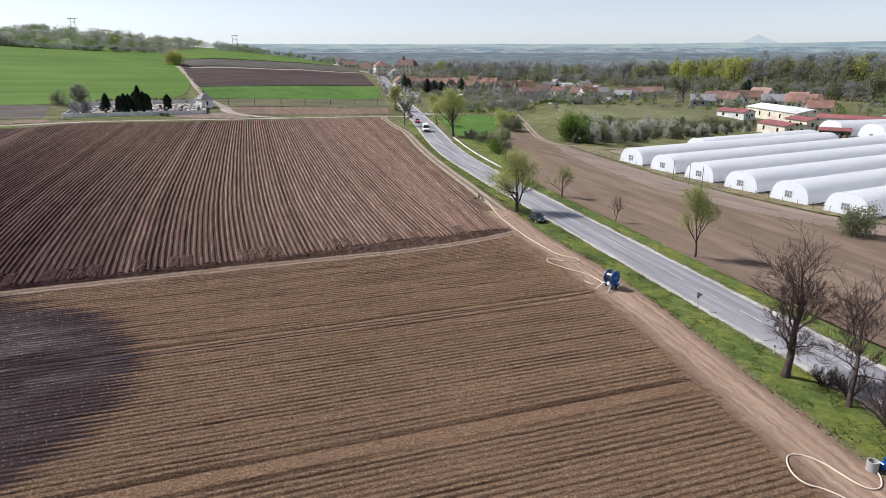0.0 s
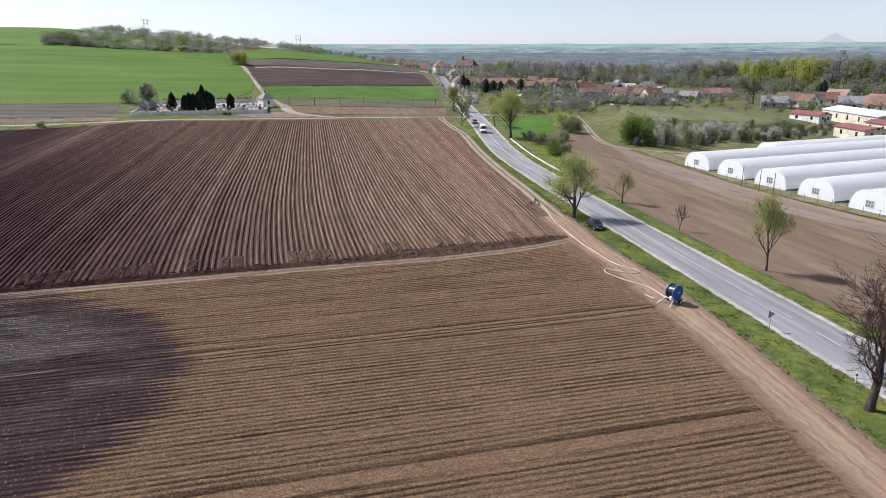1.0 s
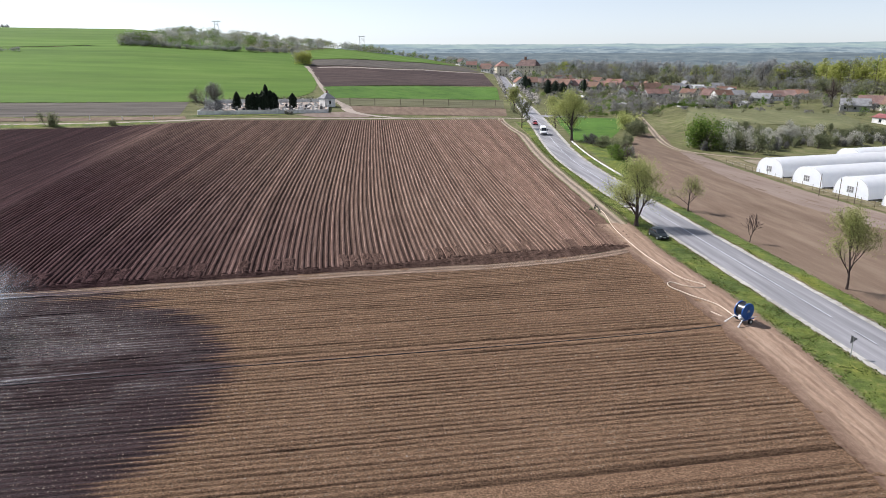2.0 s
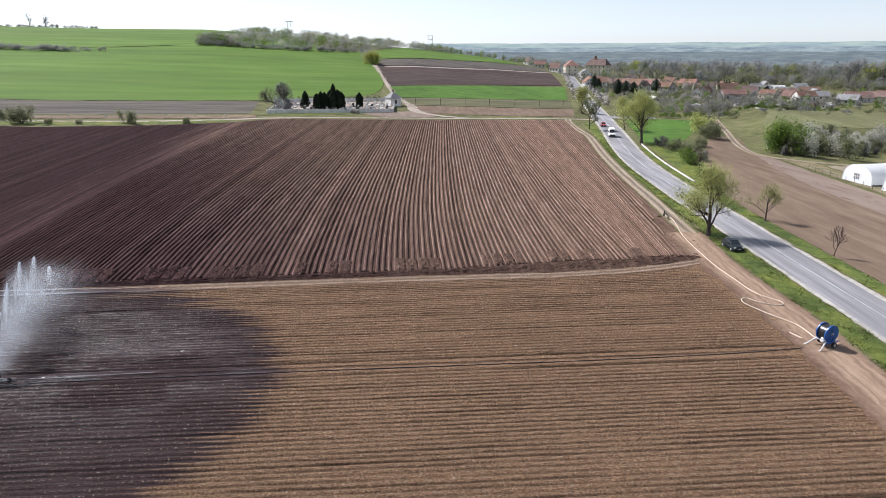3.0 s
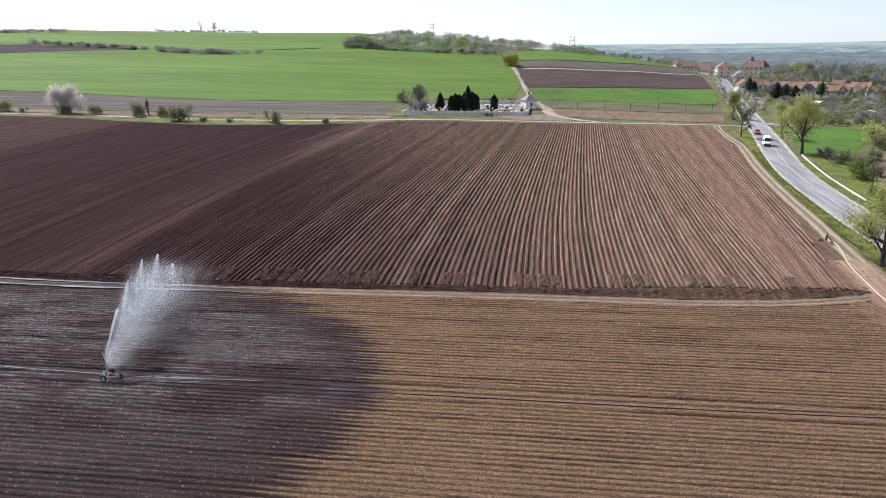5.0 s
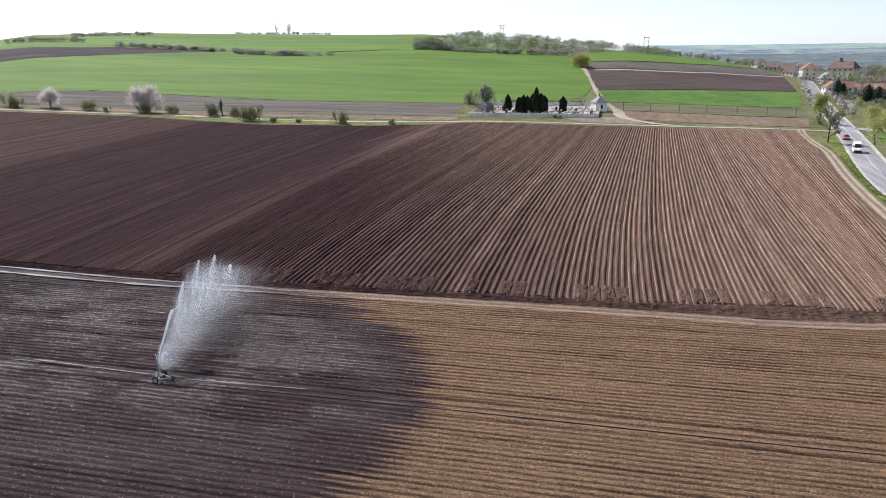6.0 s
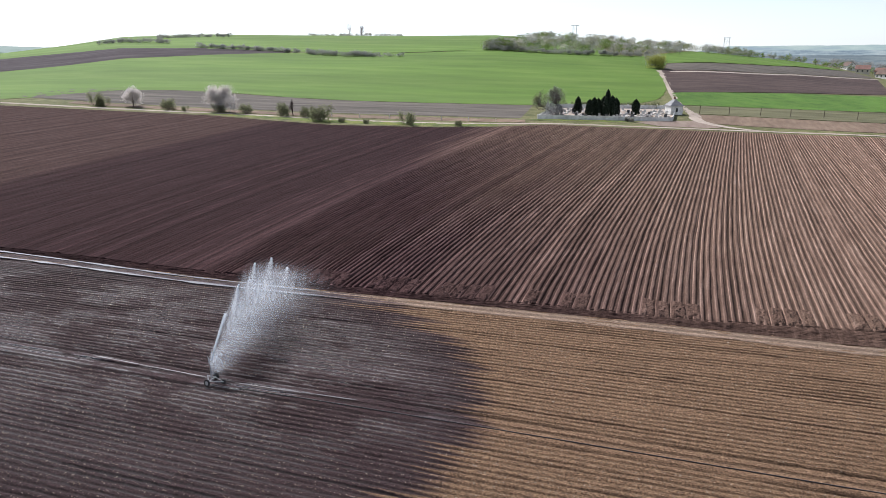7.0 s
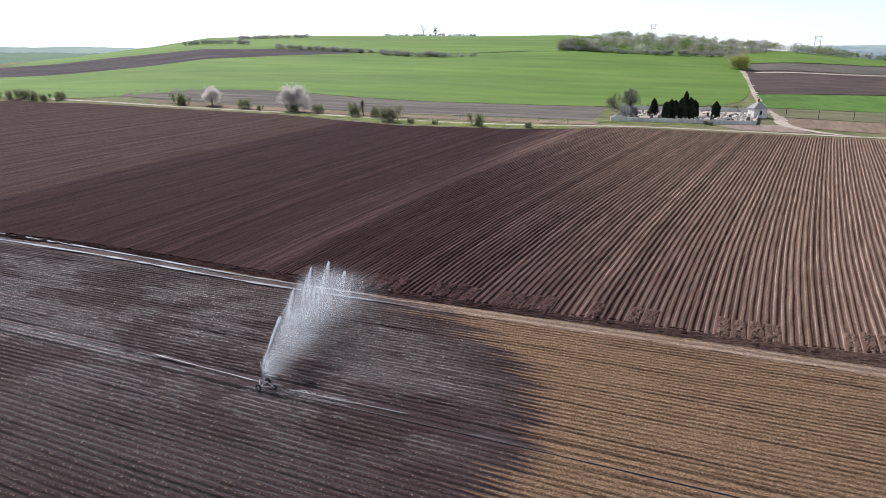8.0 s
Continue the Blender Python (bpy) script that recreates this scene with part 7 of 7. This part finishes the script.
def make_sprinkler():
    s = thing("sprinkler_cart", "wheeled rain gun sprinkler cart in wet soil", "sprinkler")
    part("axle", rod((0, -0.9, 0.35), (0, 0.9, 0.35), 0.05, 8), M_STEEL, s)
    for y in (-0.95, 0.95):
        wheel(s, 0, y, 0.36, 0.14)
    wheel(s, 1.6, 0.05, 0.25, 0.12)
    part("frame", joined(rod((0, -0.6, 0.4), (1.6, 0, 0.3), 0.04, 6), rod((0, 0.6, 0.4), (1.6, 0, 0.3), 0.04, 6), rod((0, -0.6, 0.4), (-0.5, 0, 0.75), 0.04, 6), rod((0, 0.6, 0.4), (-0.5, 0, 0.75), 0.04, 6)), M_STEEL, s)
    part("riser", rod((0, 0, 0.35), (0, 0, 1.95), 0.06, 8), M_STEEL, s)
    part("rain_gun", joined(rod((0, 0, 1.95), (-0.55, 0.45, 2.5), 0.055, 8, 0.035), rod((0.25, -0.2, 1.8), (0, 0, 1.95), 0.05, 8)), M_STEEL, s)
    part("inlet_pipe", rod((0, 0, 0.35), (2.6, 0.0, 0.12), 0.06, 8), M_BLACKPIPE, s)
    s.matrix_basis = Matrix.Translation((GUN.x, GUN.y, height(*GUN) + 0.02)) @ Matrix.Rotation(math.atan2(0.455, 0.89), 4, "Z") @ Matrix.Diagonal((0.62, 0.62, 0.8, 1))


make_sprinkler()


def water(name, col, alpha):
    m, nt, b = nodes_of(name)
    tr = add(nt, "BsdfTranslucent", {"Color": (*col, 1)})
    di = add(nt, "BsdfDiffuse", {"Color": (*col, 1)})
    mx = add(nt, "MixShader", {0: 0.5, 1: di.outputs[0], 2: tr.outputs[0]})
    cl = add(nt, "BsdfTransparent")
    mm = add(nt, "MixShader", {0: alpha, 1: cl.outputs[0], 2: mx.outputs[0]})
    nt.links.new(mm.outputs[0], nt.nodes["Material Output"].inputs[0])
    return m


M_JET = water("white_water_drops", (0.80, 0.84, 0.88), 0.6)
JET_AZ = radians(123)


def mist_sheet():
    """Thin drifting curtains of droplets: see-through, thicker where a pulse of water falls apart."""
    m, nt, b = nodes_of("fine_water_mist")
    tr = add(nt, "BsdfTranslucent", {"Color": (0.78, 0.83, 0.88, 1)})
    di = add(nt, "BsdfDiffuse", {"Color": (0.78, 0.83, 0.88, 1)})
    mx = add(nt, "MixShader", {0: 0.5, 1: di.outputs[0], 2: tr.outputs[0]})
    vec = place(nt)
    k = add(nt, "Attribute", attribute="thickness").outputs["Fac"]
    k = maths(nt, "MULTIPLY", k, add(nt, "MapRange", {0: grain(nt, add(nt, "Mapping", {"Vector": vec, "Scale": (1.0, 1.0, 0.35)}).outputs[0], 1.6, 5, 0.65), 1: 0.3, 2: 0.7, 3: 0.5, 4: 1.5}).outputs[0])
    mm = add(nt, "MixShader", {0: k, 1: add(nt, "BsdfTransparent").outputs[0], 2: mx.outputs[0]})
    nt.links.new(mm.outputs[0], nt.nodes["Material Output"].inputs[0])
    return m


M_MIST = mist_sheet()
PULSES = ((5.6, 0.9, 0.16, 2.4), (8.8, 0.8, 0.20, 2.9), (12.2, 0.62, 0.27, 3.0), (15.6, 0.4, 0.38, 2.6), (18.0, 0.22, 0.5, 1.8))


def jet_point(u):
    """Along the water's arc; u: metres out from the gun."""
    return np.stack([GUN.x + math.cos(JET_AZ) * u, GUN.y + math.sin(JET_AZ) * u, height(*GUN) + 1.45 + 1.12 * u - 0.061 * u * u], -1)


def build_spray():
    rng = np.random.default_rng(77)
    side = np.array((-math.sin(JET_AZ), math.cos(JET_AZ), 0))
    out = np.array((math.cos(JET_AZ), math.sin(JET_AZ), 0))
    base = height(*GUN)
    jets, mist, density = Heap(), Heap(), []
    # unbroken stream near the gun
    n = 9000
    u = rng.uniform(0.25, 3.1, n)
    jets.flakes(jet_point(u) + rng.normal(size=(n, 3)) * (0.022 + 0.012 * u[:, None]), rng.uniform(0.012, 0.028, n), rng)
    # pulses of water, each with a tail that falls behind it and frays
    for head, strong, wide, drop in PULSES[:4]:
        n = int(9000 * strong)
        q = rng.uniform(0, 1, (n, 1)) ** 1.8
        c = jet_point(head) - out * (q * 1.3) - np.array((0, 0, 1)) * (q ** 1.1 * drop * 0.8)
        c = c + rng.normal(size=(n, 3)) * (wide * (0.12 + q * 1.0))
        jets.flakes(c, rng.uniform(0.008, 0.022, n), rng)
    # curtains of falling mist side by side under the arc
    nu, nz = 150, 60
    for off, share in ((-2.6, 0.35), (-1.3, 0.7), (-0.45, 1.0), (0.35, 1.0), (1.1, 0.6)):
        verts = []
        for u in np.linspace(0.1, 20.0, nu):
            top = jet_point(u)
            ground = base - 0.045 * (top[0] - GUN.x)
            tall = max(0.3, top[2] - ground) + 0.35
            spread = off * (0.12 + 0.085 * u)
            for v in np.linspace(0, 1, nz):
                z = ground + 0.05 + tall * v
                p = np.array((top[0], top[1], z)) + side * (spread + 0.25 * noise.noise((u * 0.5, v * 3, off)))
                d = 0.0
                for head, strong, wide, drop in PULSES:
                    hp = jet_point(head)
                    du, dz = head - u, hp[2] - z
                    q = dz / drop
                    if -0.12 < q < 1.6:
                        w = wide * (0.5 + 2.2 * max(q, 0))
                        d += strong * math.exp(-((du - 1.5 * q) / w) ** 2) * smooth(-0.12, 0.06, q) * (1 - smooth(0.2, 1.6, q)) * (1.0 if abs(off) < 0.6 else 0.3)
                under = top[2] - z
                veil = 0.20 * smooth(-0.2, 1.6, under) * (0.35 + 0.65 * smooth(0.0, 3.5, z - ground)) * smooth(0.1, 1.2, u) * (1 - smooth(10, 19.5, u))
                veil += 0.30 * math.exp(-((u - 0.6) / 0.6) ** 2 - ((z - base - 1.7) / 0.8) ** 2)
                d = (0.30 * d + veil) * share * smooth(0.0, 0.5, 1.0 - v + 0.15) * smooth(0, 0.35, z - ground)
                verts.append(p)
                density.append(min(0.6, d))
        mist.add(verts, [(i * nz + j, i * nz + j + 1, (i + 1) * nz + j + 1, (i + 1) * nz + j) for i in range(nu - 1) for j in range(nz - 1)])
    tagged(jets.object("water_jet", M_JET), "white bursts of water thrown from the rain gun", "water spray", kind="stuff")
    ob = tagged(mist.object("water_mist", M_MIST, None, True), "fine grey veil of falling water drops", "water spray", kind="stuff")
    ob.data.attributes.new("thickness", "FLOAT", "POINT").data.foreach_set("value", density)


build_spray()

# water standing in the wheel ruts
M_WATER = plain("standing_water", (0.09, 0.08, 0.075), 0.26, 0, 0.9)


def puddle(a, w, name="puddle"):
    line = resample(a, 90)
    vs, fs = [], []
    for i, p in enumerate(line):
        k = w * (0.35 + 0.9 * max(0, 0.5 + noise.noise((p[0] * 0.5, p[1] * 0.5, w)))) * min(1, 0.15 + i / 8, 0.15 + (89 - i) / 8)
        t = line[min(89, i + 1)] - line[max(0, i - 1)]
        t = np.array((t[1], -t[0])) / np.linalg.norm(t)
        for s in (-1, 1):
            q = p + t * s * k / 2
            vs.append((q[0], q[1], height(*p) + 0.13))
    fs = [(2 * i, 2 * i + 1, 2 * i + 3, 2 * i + 2) for i in range(89)]
    ob = mesh_object(name, vs, fs, M_WATER)
    if ob.data.polygons[0].normal.z < 0:
        ob.data.flip_normals()
    tagged(ob, "narrow strip of water standing in a rut", "puddle", "puddles in the ruts")


puddle(((-93, 14.4), (-84.5, 20.1), (-66.5, 29.5), (-54.1, 35.4), (-46.1, 39.8), (-38, 44.5)), 0.4)
puddle(((-92, 13.4), (-81.3, 19.5), (-67, 27.6), (-52.7, 34.6), (-44.9, 39.0), (-35, 45.0)), 0.45)
puddle(((-28.4, 28.0), (-24, 30.5), (-20, 32.8)), 0.17)
puddle(((-40, 22.6), (-34, 25.4), (-30.6, 27.0)), 0.14)


# ---- loose clods and seedlings on the front field ----
def build_clods():
    rng = np.random.default_rng(12)
    n = 62000
    x = rng.uniform(-62, 34, n)
    c = np.where(rng.uniform(0, 1, n) < 0.8, rng.uniform(-20, 42, n), rng.uniform(42, 74, n))
    c = np.floor(c / ROW_C) * ROW_C - 34.1 % ROW_C + ROW_C * 0.47 + rng.normal(size=n) * 0.06
    y = c + bed_slope(c) * x
    top = np.interp(x, [p[0] for p in MID], [p[1] for p in MID]) - 1.5
    lane = np.any([(c > lo - 0.2) & (c < hi + 0.2) for lo, hi in LANES], axis=0)
    keep = ~lane & (y < top) & (y > 8) & (x < np.interp(y, [-50, -10, 14, 27.9, 38.3, 47.3, 53.7, 62, 73, 82], [50, 42, 38, 35.5, 33, 31, 29.5, 27, 23.5, 20]) - 1.0)
    p = np.stack([x, y, np.array([height(a, b) for a, b in zip(x, y)]) + 0.045], 1)[keep]
    # a small four-sided lump each, longer one way
    n = len(p)
    a = rng.uniform(0, 2 * np.pi, n)
    s = rng.uniform(0.022, 0.046, n) * np.where(rng.uniform(0, 1, n) < 0.02, 1.8, 1.0)
    u = np.stack([np.cos(a), np.sin(a), 0 * a], 1) * (s * rng.uniform(0.9, 1.7, n))[:, None]
    v = np.stack([-np.sin(a), np.cos(a), 0 * a], 1) * (s * 0.7)[:, None]
    t = np.stack([0 * a, 0 * a, s * rng.uniform(0.7, 1.2, n)], 1)
    heap = Heap()
    f = np.arange(n)[:, None] * 5
    heap.add(np.stack([p + u, p + v, p - u, p - v, p + t], 1).reshape(-1, 3), np.concatenate([f + k for k in ((0, 1, 4), (1, 2, 4), (2, 3, 4), (3, 0, 4))]))
    tagged(heap.object("clods", M_CLOD), "pale clods and seedlings scattered along the rows", "clods", kind="stuff")


M_CLOD = leaves("pale_clods", [(0.22, 0.165, 0.12), (0.33, 0.265, 0.205), (0.50, 0.43, 0.35)], 0.0, 0.9)
build_clods()


def build_tufts():
    """Grass blades on the verges."""
    rng = np.random.default_rng(13)
    heap = Heap()
    left = resample(VERGE_IN, 200)
    for lo, hi, n in ((np.array(left), None, 26000), (None, None, 15000)):
        k = rng.uniform(0, 1, n)
        if lo is not None:
            y = rng.uniform(18, 200, n) ** 1.0
            xa = np.interp(y, left[:, 1], left[:, 0])
            xb = np.interp(y, ROAD_LINE[:, 1], ROAD_LINE[:, 0]) - 4.1
        else:
            y = rng.uniform(25, 190, n)
            xa = np.interp(y, ROAD_LINE[:, 1], ROAD_LINE[:, 0]) + 4.1
            xb = xa + 3.4
        x = xa + (xb - xa) * k
        h = rng.uniform(0.08, 0.32, n) * (0.7 + 0.6 * np.array([noise.noise((a * 0.5, b * 0.5, 0)) for a, b in zip(x, y)]))
        w = rng.uniform(0.05, 0.14, n)
        z = np.array([height(p, q) for p, q in zip(x, y)]) + 0.04
        c = np.stack([x, y, z + h * 0.35], 1)
        up = np.tile((0.0, 0.0, 1.0), (n, 1)) + rng.normal(size=(n, 3)) * 0.45
        heap.flakes(c, 0.5 * w + 0.35 * h, rng, face=up)
    tagged(heap.object("verge_grass_tufts", M_BLADE), "uneven green grass tufts and dandelions on the verge", "grass", kind="stuff")


M_BLADE = leaves("grass_blades", [(0.08, 0.112, 0.025), (0.125, 0.165, 0.036), (0.215, 0.212, 0.085)], 0.6)
build_tufts()

# ---- road furniture ----
sign = thing("traffic_sign", "small triangular road sign seen from behind on a post", "traffic sign")
part("post", rod((0, 0, -0.3), (0, 0, 2.0), 0.035, 8), M_STEEL, sign)
bm = bmesh.new()
bmesh.ops.create_cone(bm, cap_ends=True, segments=3, radius1=0.46, radius2=0.46, depth=0.03, matrix=Matrix.Translation((0, 0.05, 1.75)) @ Matrix.Rotation(radians(90), 4, "X") @ Matrix.Rotation(radians(-90), 4, "Z"))
part("plate", bm, M_GREYROOF, sign, "dark grey back of a triangular plate")
sign.matrix_basis = Matrix.Translation((38.6, 54.1, height(38.6, 54.1))) @ Matrix.Rotation(0.35, 4, "Z")

barrier = thing("roadside_barrier", "low white concrete barrier along the outer bend", "barrier")
line = resample(((8.6, 198), (11.6, 181), (14.8, 165.5), (17.7, 154), (21.2, 141.2)), 24)
for a, b in zip(line, line[1:]):
    d = Vector(b - a)
    m = (a + b) / 2
    part("block", box((d.length - 0.06, 0.3, 0.4), (m[0] + 1.2, m[1] + 0.2, height(*m) - 0.05), math.atan2(d.y, d.x), 0.04), M_CONCRETE, barrier)
for k, (y, d) in enumerate(((44, -4.4), (105, -4.5), (262, -4.6), (286, 6.0))):
    x = float(np.interp(y, ROAD_LINE[:, 1], ROAD_LINE[:, 0])) + d
    dl = thing("delineator_post", "slim white delineator post at the road edge", "post", "delineators")
    part("post", box((0.12, 0.1, 1.1), (0, 0, -0.1), 0.3, 0.02), M_WHITEPAINT, dl)
    part("band", box((0.13, 0.11, 0.18), (0, 0, 0.68), 0.3), M_RUBBER, dl, "black reflector band")
    dl.matrix_basis = Matrix.Translation((x, y, height(x, y)))
# side road at the junction
ribbon("side_road", ((-8, 275), (2, 280), (14, 291)), ((-10, 284), (-1, 287), (10, 297)), 16, 5, 0.14, M_ASPHALT, 0.1, 0, 0, "narrow grey side road leaving the junction", "road")
